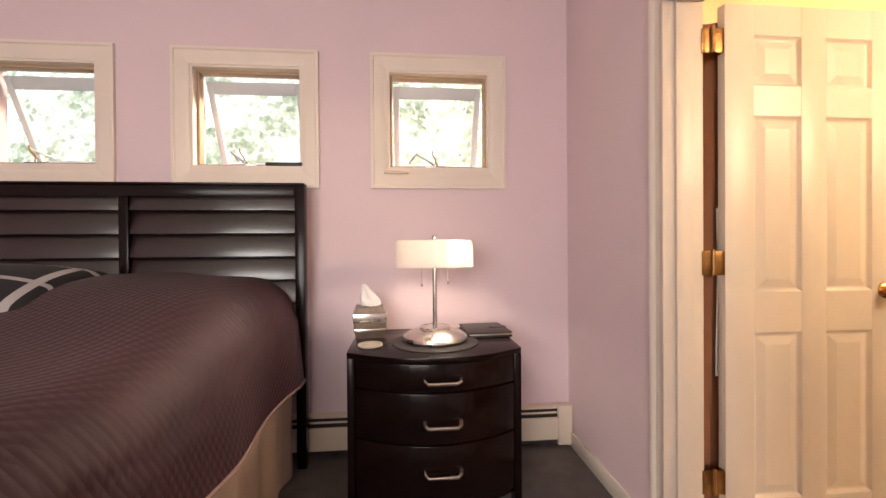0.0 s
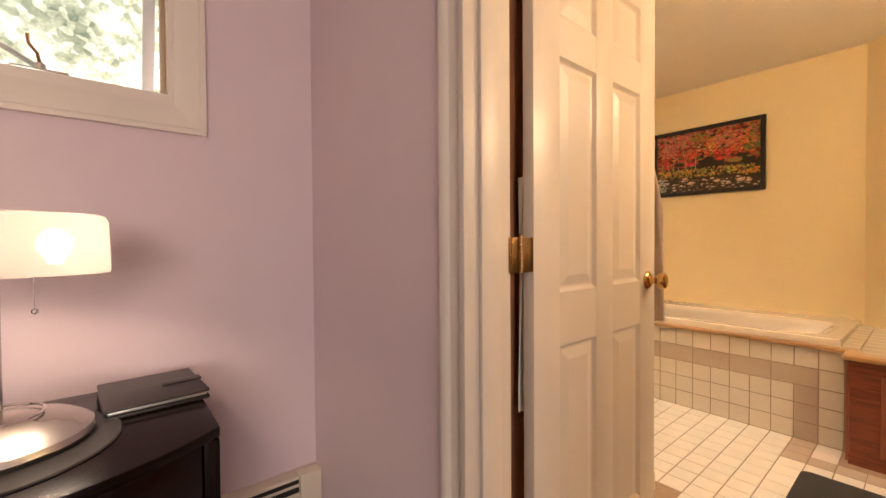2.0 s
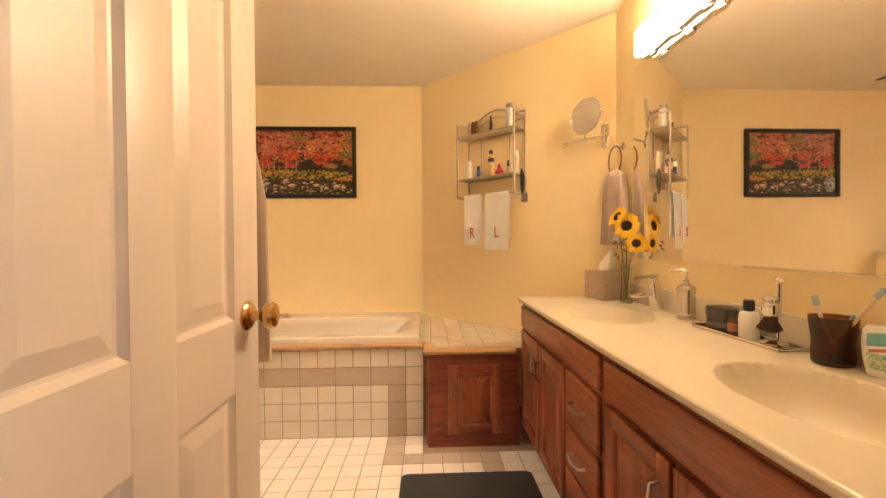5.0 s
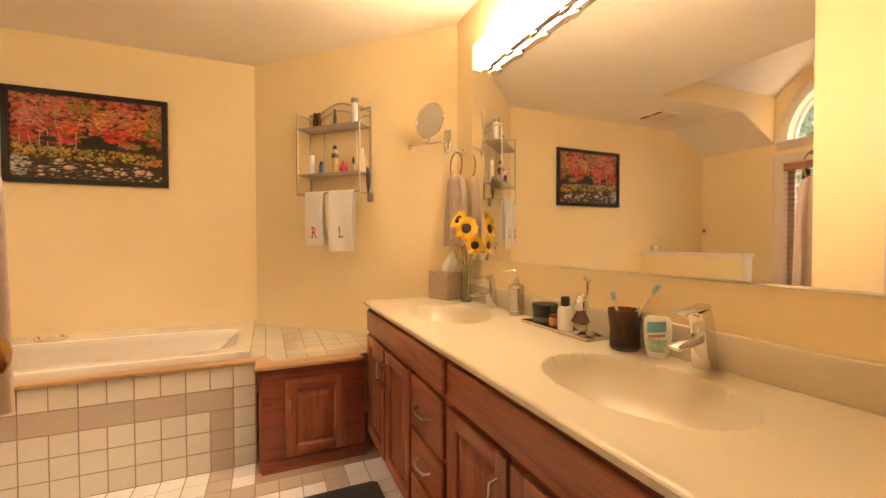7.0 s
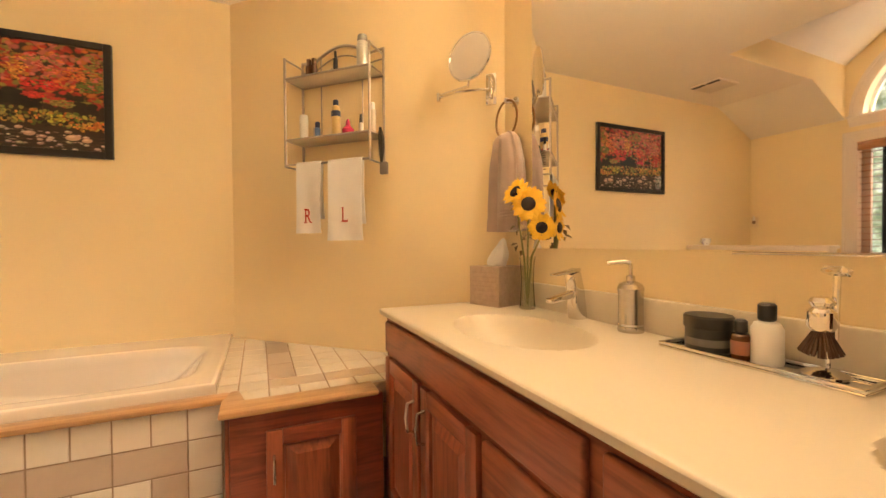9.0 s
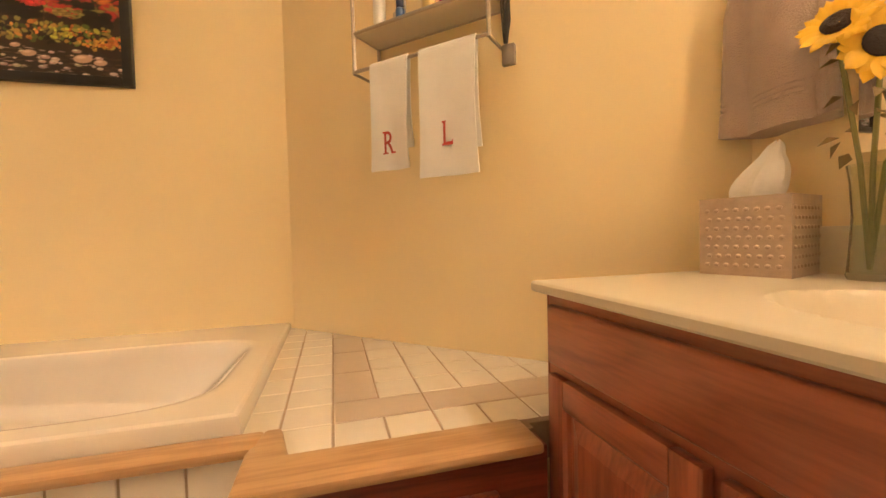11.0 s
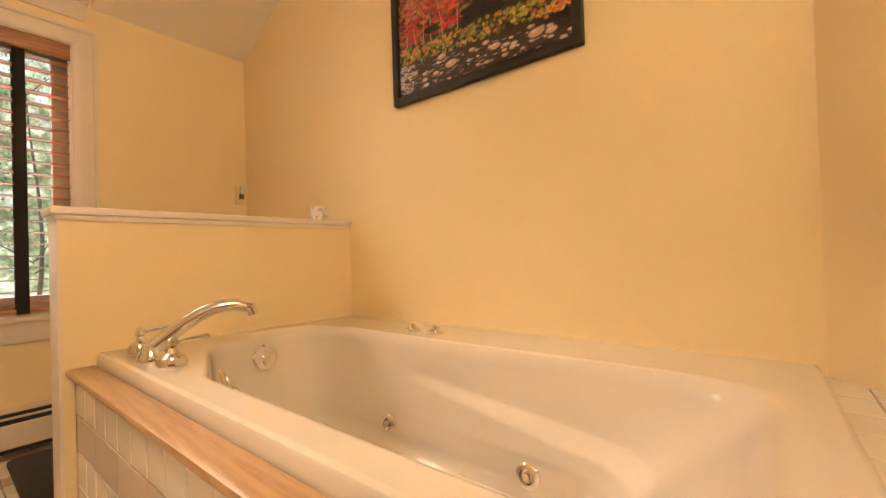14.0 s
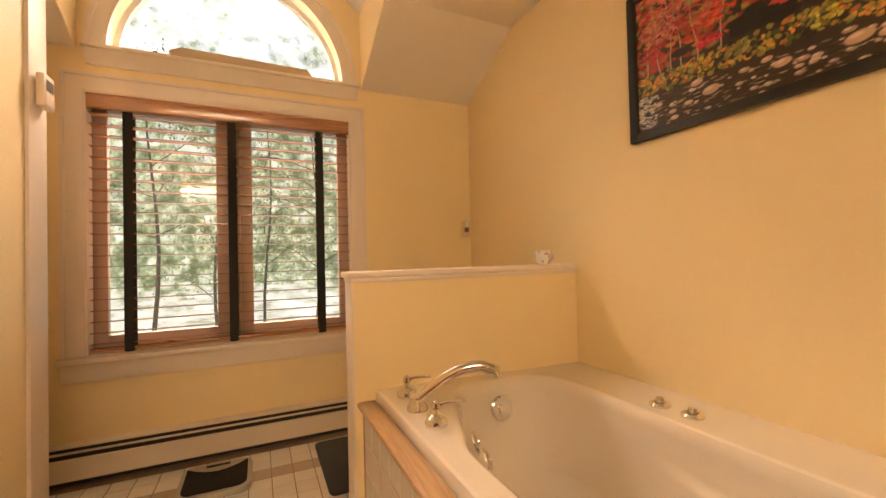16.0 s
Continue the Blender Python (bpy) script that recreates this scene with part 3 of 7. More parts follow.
def bath_window():
    x0, x1, z0, z1 = WX0, WX1, WBZ, WTZ
    b = casing("c", x0, x1, z0, z1, 0.088, YW, 0.022)
    w = solo("window_4", b, TRIM, kind="structure")
    # stool and apron
    part("window_sill", box(x0 - 0.105, x1 + 0.105, YW - 0.055, YW + 0.03, z0 - 0.028, z0 - 0.002, 0.006), TRIM, w)
    part("apron", box(x0 - 0.088, x1 + 0.088, YW - 0.026, YW - 0.001, z0 - 0.125, z0 - 0.029, 0.004), TRIM, w)
    b = box(x0 - 0.001, x0 + 0.012, YW - 0.003, YW + 0.12, z0, z1)
    box(x1 - 0.012, x1 + 0.001, YW - 0.003, YW + 0.12, z0, z1, bm=b)
    box(x0 + 0.012, x1 - 0.012, YW - 0.003, YW + 0.12, z1 - 0.012, z1, bm=b)
    box(x0 + 0.012, x1 - 0.012, YW + 0.031, YW + 0.12, z0, z0 + 0.012, bm=b)
    part("window_jamb", b, TRIM, w)
    mid = 4.005
    for a, c in ((x0 + 0.012, mid - 0.03), (mid + 0.03, x1 - 0.012)):
        f = box(a, a + 0.065, YW + 0.075, YW + 0.115, z0 + 0.012, z1 - 0.012, 0.004)
        box(c - 0.065, c, YW + 0.075, YW + 0.115, z0 + 0.012, z1 - 0.012, 0.004, bm=f)
        box(a + 0.065, c - 0.065, YW + 0.075, YW + 0.115, z0 + 0.012, z0 + 0.085, 0.004, bm=f)
        box(a + 0.065, c - 0.065, YW + 0.075, YW + 0.115, z1 - 0.075, z1 - 0.012, 0.004, bm=f)
        fr = part("window_frame", f, SASHWOOD, w)
        g = part("pane", box(a + 0.06, c - 0.06, YW + 0.092, YW + 0.097, z0 + 0.08, z1 - 0.07), PANE, fr)
        g.visible_shadow = False
        o = box((a + c) / 2 - 0.05, (a + c) / 2 + 0.05, YW + 0.035, YW + 0.055, z0 + 0.0125, z0 + 0.024, 0.003)
        tube([((a + c) / 2, YW + 0.045, z0 + 0.02), ((a + c) / 2 + 0.02, YW + 0.035, z0 + 0.034), ((a + c) / 2 + 0.06, YW + 0.03, z0 + 0.03)], 0.005, 8, bm=o)
        part("crank", o, NICKEL, fr)
    part("mullion", box(mid - 0.03, mid + 0.03, YW + 0.06, YW + 0.118, z0 + 0.012, z1 - 0.012, 0.003), SASHWOOD, w)


bath_window()

BLINDWOOD = wood("blind_wood", (0.27, 0.12, 0.055), (0.44, 0.215, 0.105), 0.26, axis=0, ring=6, coat=0.8)
BLIND_Y = YW + 0.026


def blind():
    x0, x1 = WX0 + 0.016, WX1 - 0.016
    t = thing("wooden_blind", (x0 + x1) / 2, BLIND_Y, WBZ, "open brown wooden venetian blind with wide black tapes", "blind")
    part("valance", prism([(YW - 0.016, 1.900), (YW - 0.010, 1.893), (YW - 0.002, 1.893), (YW - 0.002, 1.972), (YW - 0.018, 1.972), (YW - 0.024, 1.962), (YW - 0.016, 1.95)], x0, x1, axis=0), BLINDWOOD, t)
    top, bot, n = 1.875, WBZ + 0.05, 22
    for i in range(n):
        z = top + (bot - top) * i / (n - 1)
        b = bmesh.new()
        prism([(-0.025, -0.0016), (0, 0.0014), (0.025, -0.0016), (0.025, 0.0016), (0, 0.0046), (-0.025, 0.0016)], x0 + 0.004, x1 - 0.004, axis=0, bm=b)
        bmesh.ops.transform(b, matrix=Matrix.Translation((0, BLIND_Y, z)) @ Matrix.Rotation(radians(-3), 4, "X"), verts=b.verts)
        part("slat", b, BLINDWOOD, t)
    part("bottom_rail", box(x0 + 0.004, x1 - 0.004, BLIND_Y - 0.026, BLIND_Y + 0.026, bot - 0.036, bot - 0.02, 0.004), BLINDWOOD, t)
    for sx in (3.51, 3.997, 4.487):
        b = box(sx - 0.022, sx + 0.022, BLIND_Y - 0.030, BLIND_Y - 0.0285, bot - 0.045, 1.895)
        box(sx - 0.022, sx + 0.022, BLIND_Y + 0.0285, BLIND_Y + 0.030, bot - 0.045, 1.895, bm=b)
        box(sx - 0.022, sx + 0.022, BLIND_Y - 0.0285, BLIND_Y + 0.0285, bot - 0.045, bot - 0.042, bm=b)
        part("tape", b, plain("black_cloth_tape", (0.012, 0.012, 0.012), 0.9, bump=0.4, bscale=500), t)


blind()


def arch_window():
    def half_ring(r0, r1, y0, y1, n=36):
        b = bmesh.new()
        vs = []
        for i in range(n + 1):
            a = math.pi * i / n
            c, s = math.cos(a), math.sin(a)
            vs.append([b.verts.new((AX + r * c, y, AZ + r * s)) for r, y in ((r0, y0), (r1, y0), (r1, y1), (r0, y1))])
        for p, q in zip(vs, vs[1:]):
            for j in range(4):
                b.faces.new((p[j], p[(j + 1) % 4], q[(j + 1) % 4], q[j]))
        b.faces.new(vs[0])
        b.faces.new(vs[-1])
        return b

    b = merge(half_ring(AR - 0.004, AR + 0.07, YW - 0.018, YW), half_ring(AR + 0.05, AR + 0.074, YW - 0.026, YW - 0.0185))
    w = solo("window_5", b, TRIM, kind="structure")
    part("window_jamb", half_ring(AR - 0.02, AR - 0.004, YW - 0.016, YW + 0.14), TRIM, w)
    part("window_frame", half_ring(AR - 0.05, AR - 0.02, YW + 0.08, YW + 0.12), SCREEN_ALU, w)
    disc = [(AX + (AR - 0.045) * math.cos(math.pi * i / 36), AZ + (AR - 0.045) * math.sin(math.pi * i / 36)) for i in range(37)]
    g = part("pane", prism(disc, YW + 0.098, YW + 0.103, axis=1), PANE, w)
    g.visible_shadow = False
    part("window_sill", box(CX0 + 0.03, CX1 - 0.02, YW - 0.06, YW + 0.12, AZ - 0.022, AZ - 0.001, 0.006), TRIM, w)
    part("apron", prism([(YW - 0.001, AZ - 0.095), (YW - 0.014, AZ - 0.095), (YW - 0.02, AZ - 0.07), (YW - 0.034, AZ - 0.045), (YW - 0.046, AZ - 0.023), (YW - 0.001, AZ - 0.023)], CX0 + 0.04, CX1 - 0.03, axis=0), TRIM, w)


arch_window()
# rolled fan shade resting on the arch sill
solo("rolled_window_shade", prism([(3.70, AZ), (4.45, AZ), (4.45, AZ + 0.012), (4.42, AZ + 0.05), (3.76, AZ + 0.062), (3.70, AZ + 0.04)], YW - 0.03, YW + 0.012, axis=1, r=0.005),
     plain("tan_cloth", (0.52, 0.40, 0.28), 0.9, var=0.06, bump=0.3, bscale=300), "tan folded fan shade resting on the arched window sill", "window shade")

# ---------------------------------------------------------------- door
def panel_door():
    x0, x1, y0, y1, zt = 2.335, 3.045, 2.36, 2.395, 2.04
    d = thing("door_1", x0, y1, 0.012, "open cream six-panel door with brass hinges and knob", "door")
    d["kind"] = "structure"
    b = bmesh.new()
    st, cs = 0.115, 0.10
    xa, xb = (x0 + st, (x0 + x1) / 2 - cs / 2), ((x0 + x1) / 2 + cs / 2, x1 - st)
    rows = ((0.22, 0.835), (0.985, 1.635), (1.745, 1.93))
    for q in ((x0, x0 + st), (x1 - st, x1), (xa[1], xb[0])):
        box(q[0], q[1], y0, y1, 0.012, zt, 0.0015, bm=b)
    zs = [0.012] + [v for r in rows for v in r] + [zt]
    for i in range(0, len(zs), 2):
        for q in (xa, xb):
            box(q[0], q[1], y0 + 0.0006, y1 - 0.0006, zs[i], zs[i + 1], bm=b)
    part("door_frame", b, DOORP, d)
    for q in (xa, xb):
        for lo, hi in rows:
            p = bmesh.new()
            # raised field with sloping sides, on both faces
            for s, yf in ((1, y0), (-1, y1)):
                steps = ((0.0, 0.001), (0.010, 0.010), (0.016, 0.011), (0.046, 0.003), (0.046, 0.003))
                rings = []
                for ins, dep in steps[:4]:
                    rings.append([p.verts.new((x, yf + s * dep, z)) for x, z in ((q[0] + ins, lo + ins), (q[1] - ins, lo + ins), (q[1] - ins, hi - ins), (q[0] + ins, hi - ins))])
                for a, c in zip(rings, rings[1:]):
                    for j in range(4):
                        p.faces.new((a[j], a[(j + 1) % 4], c[(j + 1) % 4], c[j]))
                p.faces.new(rings[-1])
            part("door_panel", p, DOORP, d, smooth=False)
    for hz in (0.285, 1.093, 1.908):
        b = bmesh.new()
        # leaf on the jamb, leaf on the door's edge, barrel with knuckles
        box(2.254, 2.262, 2.3725, 2.3748, hz - 0.0445, hz + 0.0445, 0.001, bm=b)
        box(2.3325, 2.3349, 2.361, 2.394, hz - 0.0445, hz + 0.0445, 0.001, bm=b)
        box(2.262, 2.292, 2.371, 2.3745, hz - 0.0445, hz + 0.0445, 0.001, bm=b)
        box(2.298, 2.333, 2.366, 2.3695, hz - 0.0445, hz + 0.0445, 0.001, bm=b)
        for i in range(5):
            lathe([(0, 0), (0.0075, 0.0), (0.0075, 0.0168), (0, 0.0168)], 2.295, 2.368, hz - 0.044 + i * 0.0178, 12, bm=b)
        lathe([(0, 0), (0.006, 0.0), (0.0065, 0.006), (0, 0.009)], 2.295, 2.368, hz + 0.045, 12, bm=b)
        h = part("hinge", b, BRASS, d, "tarnished brass hinge")
        for dx, xx in ((-1, 2.2585), (-1, 2.280), (1, 2.318)):
            for dz in (-0.03, 0.0, 0.03):
                s = lathe([(0.0045, 0), (0.0035, 0.0015), (0, 0.0018)], 0, 0, 0, 10)
                bmesh.ops.transform(s, matrix=Matrix.Translation((xx, 2.3725 if dx < 0 else 2.366, hz + dz)) @ Matrix.Rotation(radians(90), 4, "X"), verts=s.verts)
                part("screw", s, BRASS, h)
    prof = [(0.0, 0.0), (0.032, 0.0), (0.032, 0.004), (0.026, 0.010), (0.012, 0.013), (0.011, 0.030), (0.018, 0.036), (0.027, 0.044), (0.029, 0.054), (0.025, 0.062), (0.014, 0.066), (0, 0.0665)]
    for s, yf in ((1, y0), (-1, y1)):
        k = lathe(prof, 0, 0, 0, 24)
        bmesh.ops.transform(k, matrix=Matrix.Translation((x1 - 0.06, yf, 0.985)) @ Matrix.Rotation(radians(90 * s), 4, "X"), verts=k.verts)
        part("door_knob", k, KNOB, d, "brass door knob")
    part("latch_plate", box(x1, x1 + 0.0015, y0 + 0.006, y1 - 0.006, 0.955, 1.015), BRASS, d)


panel_door()
JY = 2.375
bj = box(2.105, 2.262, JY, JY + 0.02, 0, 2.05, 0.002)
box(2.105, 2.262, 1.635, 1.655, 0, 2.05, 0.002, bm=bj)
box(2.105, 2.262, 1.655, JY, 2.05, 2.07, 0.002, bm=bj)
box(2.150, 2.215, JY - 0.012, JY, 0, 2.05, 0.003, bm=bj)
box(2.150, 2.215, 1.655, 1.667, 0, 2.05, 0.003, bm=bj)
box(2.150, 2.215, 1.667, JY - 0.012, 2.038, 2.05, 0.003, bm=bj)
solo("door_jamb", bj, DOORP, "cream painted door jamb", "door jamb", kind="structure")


def door_casing(name, xw, s):
    """Colonial casing: thick outer band, cove, thin inner edge."""
    b = bmesh.new()
    prof = [(0.0, 0.0), (0.0, 0.019), (0.012, 0.021), (0.022, 0.017), (0.030, 0.011), (0.062, 0.010), (0.075, 0.007), (0.080, 0.004), (0.080, 0.0)]
    for y, d in ((JY + 0.090, -1), (1.565 + 0.0, 1)):
        prism([(xw + s * h, y + d * f) for f, h in prof], 0, 2.13, axis=2, bm=b)
    prism([(2.13 - f, xw + s * h)[::-1] for f, h in prof], 1.56, JY + 0.09, axis=1, bm=b)
    return solo(name, b, TRIM, kind="structure")


door_casing("trim_casing_bedroom", BX, -1)
door_casing("trim_casing_bath", BX + 0.12, 1)
solo("baseboard_bedroom", box(BX - 0.014, BX, JY + 0.091, BY - 0.001, 0, 0.085, 0.004), TRIM, kind="structure")
solo("baseboard_closet", box(2.33, PX, PY - 0.012, PY, 0.001, 0.085, 0.004), TRIM, kind="structure")
solo("threshold", box(2.11, 2.26, 1.655, JY, -0.004, 0.012, 0.005), OAK_Y, kind="structure")


# ---------------------------------------------------------------- baseboard heaters
def heater(x0, x1, yw, zt, group=""):
    h = thing("baseboard_heater", (x0 + x1) / 2, yw, 0, "long cream hot-water baseboard heater with dark slots", "heater", group)
    k = zt / 0.21
    part("back_panel", box(x0 + 0.06, x1 - 0.06, yw - 0.012, yw - 0.001, 0.02, zt, 0.002), HEATER, h)
    part("top_lip", prism([(yw - 0.012, zt), (yw - 0.012, zt - 0.006), (yw - 0.050, zt - 0.009), (yw - 0.056, zt - 0.014), (yw - 0.059, zt - 0.012), (yw - 0.052, zt - 0.004)], x0 + 0.06, x1 - 0.06, axis=0), HEATER, h)
    part("damper", box(x0 + 0.06, x1 - 0.06, yw - 0.056, yw - 0.052, zt - 0.043, zt - 0.032, 0.001), HEATER, h)
    part("front_panel", prism([(yw - 0.064, 0.045), (yw - 0.066, 0.06), (yw - 0.066, zt - 0.068), (yw - 0.058, zt - 0.063), (yw - 0.056, zt - 0.065), (yw - 0.062, zt - 0.070), (yw - 0.062, 0.045)], x0 + 0.06, x1 - 0.06, axis=0), HEATER, h)
    # black filler behind the gaps: the slots' shade is in its colour
    part("slot_filler", box(x0 + 0.07, x1 - 0.07, yw - 0.0515, yw - 0.0125, 0.022, zt - 0.016), SLOT_SHADE, h)
    for a, c in ((x0, x0 + 0.085), (x1 - 0.085, x1)):
        part("end_cap", box(a, c, yw - 0.070, yw - 0.001, 0.012, zt + 0.003, 0.006), HEATER, h)


heater(-1.3, BX - 0.003, BY, 0.235, "heaters")
heater(3.03, XW - 0.4, YW, 0.215, "heaters")
# ---------------------------------------------------------------- bathtub
TX0, TX1, TY0, TY1, TZ = 4.535, XW + 0.02, 2.018, HY0 + 0.02, 0.580
RIM_FALL = 0.024                                  # the rim drops a little towards the wall


def rim_z(x):
    return TZ - RIM_FALL * (x - TX0) / (TX1 - TX0)


def tub_outline(n=144):
    """The basin's mouth: a long rounded opening with the faucet corner cut away."""
    cx, cy, hx, hy = 4.955, 2.905, 0.330, 0.795
    pts = []
    for i in range(n):
        a = 2 * math.pi * i / n
        c, s = math.cos(a), math.sin(a)
        r = (abs(c / hx) ** 11 + abs(s / hy) ** 11) ** (-1 / 11)
        if c < 0 < s:
            lim = 1.38 / (-c / hx + s / hy)
            r = min(r, lim) if r - lim > 0 else r
        pts.append((r, c, s))
    for _ in range(2):
        pts = [((pts[i - 2][0] + pts[i - 1][0] + 2 * pts[i][0] + pts[(i + 1) % n][0] + pts[(i + 2) % n][0]) / 6, pts[i][1], pts[i][2]) for i in range(n)]
    return cx, cy, [(cx + r * c, cy + r * s, c, s) for r, c, s in pts]


def bathtub():
    t = thing("whirlpool_bathtub", (TX0 + TX1) / 2, TY0, 0.2, "glossy white drop-in whirlpool bathtub with chrome fittings", "bathtub")
    cx, cy, pts = tub_outline()
    b = bmesh.new()
    n = len(pts)

    def rect(c, s, x0, x1, y0, y1):
        k = min((x1 - cx) / c if c > 1e-6 else 9e9, (x0 - cx) / c if c < -1e-6 else 9e9, (y1 - cy) / s if s > 1e-6 else 9e9, (y0 - cy) / s if s < -1e-6 else 9e9)
        return cx + k * c, cy + k * s

    # angles of the four corners are snapped so that the rim keeps square corners
    rings = []
    for d, z in ((0.004, 0.50), (0.0, 0.54), (0.0, TZ - 0.012), (0.004, TZ - 0.004), (0.012, TZ), (0.016, TZ), (0.024, TZ)):
        ring = []
        for x, y, c, s in pts:
            px, py = rect(c, s, TX0 + d, TX1 - d, TY0 + d, TY1 - d)
            ring.append(Vector((px, py, z)))
        for qx, qy in ((TX0 + d, TY0 + d), (TX1 - d, TY0 + d), (TX0 + d, TY1 - d), (TX1 - d, TY1 - d)):
            j = min(range(n), key=lambda i: (ring[i].x - qx) ** 2 + (ring[i].y - qy) ** 2)
            ring[j] = Vector((qx, qy, z))
        rings.append(ring)
    depths = [(1.055, TZ), (1.045, TZ), (1.02, TZ - 0.0005), (1.0, TZ - 0.004), (0.985, TZ - 0.014), (0.972, TZ - 0.03)]
    depths += [(0.968 - 0.10 * (i / 48) ** 1.2, TZ - 0.045 - 0.325 * i / 48) for i in range(49)]
    depths += [(0.845, 0.19), (0.80, 0.17), (0.70, 0.155), (0.4, 0.148)]
    for sc, z in depths:
        ring = []
        for x, y, c, s in pts:
            dx, dy = (x - cx) * sc, (y - cy) * sc
            deep = max(0.0, TZ - 0.02 - z)
            back = min(1.0, max(0.0, (-dy / 0.79 - 0.35) / 0.5))
            dy *= 1 - 1.0 * deep * back * back * (3 - 2 * back)   # sloping backrest at the near end
            if c > 0.12:                          # arm rest that falls towards the backrest, on the wall side
                yy = cy + dy
                ridge = 0.355 + 0.118 * (yy - 2.365)
                run = min(1.0, max(0.0, (3.16 - yy) / 0.62)) * min(1.0, max(0.0, (yy - 2.20) / 0.10))
                dx -= 0.058 * run * min(1.0, max(0.0, (ridge + 0.012 - z) / 0.034)) * (1 - min(1.0, max(0.0, (0.30 - z) / 0.14)))
            ring.append(Vector((cx + dx, cy + dy, z)))
        rings.append(ring)
    for ring in rings:
        for v in ring:
            v.z -= RIM_FALL * (v.x - TX0) / (TX1 - TX0) * min(1.0, max(0.0, (v.z - 0.3) / 0.2))
    vs = [[b.verts.new(p) for p in r] for r in rings]
    for p, q in zip(vs, vs[1:]):
        for j in range(n):
            b.faces.new((p[j], p[(j + 1) % n], q[(j + 1) % n], q[j]))
    b.faces.new(vs[-1])
    bmesh.ops.remove_doubles(b, verts=b.verts, dist=1e-5)
    part("shell", b, TUB, t)

    def disc(name, x, y, z, to, r, prof, label):
        d = lathe([(rr * r, hh * r) for rr, hh in prof], 0, 0, 0, 24)
        q = Vector(to).to_track_quat("Z", "Y").to_matrix().to_4x4()
        bmesh.ops.transform(d, matrix=Matrix.Translation((x, y, z)) @ q, verts=d.verts)
        return part(name, d, CHROME, t, label)

    jet = [(0, 0), (1.0, 0), (1.0, 0.15), (0.8, 0.32), (0.62, 0.34), (0.5, 0.1), (0.34, 0.08), (0.3, 0.45), (0, 0.5)]
    for x, y, z in ((5.205, 3.175, 0.268), (5.16, 2.62, 0.276)):
        disc("jet", x, y, z, (-1, 0, 0.15), 0.033, jet, "chrome whirlpool jet")
    for x, y, z in ((4.722, 3.345, 0.515), (4.728, 3.285, 0.485)):
        disc("jet", x, y, z, (1, -0.45, 0.35), 0.036, jet, "chrome whirlpool jet")
    disc("overflow_plate", 4.985, 3.605, 0.49, (0, -1, 0.18), 0.048, [(0, 0), (1, 0), (1, 0.15), (0.85, 0.25), (0.3, 0.22), (0.28, 0.4), (0, 0.4)], "round chrome overflow plate")
    disc("overflow_lever", 4.985, 3.592, 0.475, (0.2, -1, 0), 0.012, [(0, 0), (1, 0), (1, 0.8), (0, 0.9)], "")
    for x, y in ((5.372, 3.205), (5.379, 3.095)):
        disc("air_control", x, y, rim_z(x) - 0.002, (0, 0, 1), 0.034, [(0, 0), (1, 0), (1, 0.25), (0.85, 0.42), (0.55, 0.44), (0.5, 0.3), (0.42, 0.3), (0.36, 0.9), (0, 0.95)], "white and chrome air control dial")
    return t


bathtub()


def tub_faucet():
    f = thing("tub_faucet", 4.604, 3.52, TZ, "chrome roman tub faucet with two lever handles", "faucet")
    z = TZ
    part("spout_base", lathe([(0, 0), (0.036, 0), (0.036, 0.008), (0.028, 0.022), (0.024, 0.045), (0.0, 0.05)], 4.604, 3.52, z, 24), CHROME, f)
    p0, p3 = Vector((4.604, 3.52, z + 0.03)), Vector((4.84, 3.405, z + 0.105))
    pts = []
    for i in range(15):
        u = i / 14
        q = p0.lerp(p3, u)
        q.z = z + 0.03 + 0.112 * math.sin(min(1, u * 1.12) * math.pi * 0.56) - 0.02 * max(0, u - 0.85) * 4
        pts.append(q)
    pts.append(pts[-1] + Vector((0.006, -0.003, -0.022)))
    part("spout", tube(pts, 0.019, 14, taper=[1.25 - 0.35 * i / 15 for i in range(16)]), CHROME, f)
    for hx, hy in ((4.615, 3.655), (4.608, 3.370)):
        part("handle_base", lathe([(0, 0), (0.034, 0), (0.036, 0.012), (0.030, 0.028), (0.014, 0.038), (0.010, 0.052), (0.015, 0.058), (0.013, 0.072), (0.006, 0.078), (0, 0.08)], hx, hy, z, 22), CHROME, f)
        part("lever", tube([(hx, hy, z + 0.062), (hx + 0.025, hy - 0.012, z + 0.070), (hx + 0.075, hy - 0.03, z + 0.073), (hx + 0.082, hy - 0.033, z + 0.070)], 0.0065, 10, taper=[1, 0.8, 1.2, 0.6]), CHROME, f)


tub_faucet()

# ---------------------------------------------------------------- tub surround: carcass, wood trim
APX, CBX = 4.482, 4.345                           # tiled apron face, cabinet face
surround = solo("tub_surround", box(APX + 0.0005, 4.53, 1.99, HY0 - 0.001, -0.004, 0.5225), GROUT, "tub surround of white tiles with a taupe band", "tub surround")
bt = bmesh.new()
DT = 0.545
prism([(APX - 0.022, 1.972), (4.533, 1.972), (4.533, HY0 - 0.002), (APX - 0.022, HY0 - 0.002)], 0.523, DT, bm=bt, r=0.009)
prism([(CBX - 0.034, 1.474), (4.424, 1.474), (4.424, 1.918), (4.533, 1.940), (4.533, 1.972), (APX - 0.04, 1.995), (CBX - 0.034, 1.995)], 0.5235, DT + 0.0005, bm=bt, r=0.009)
solo("tub_deck_trim", bt, OAK_Y, "honey oak rounded trim round the tub deck", "wood trim")
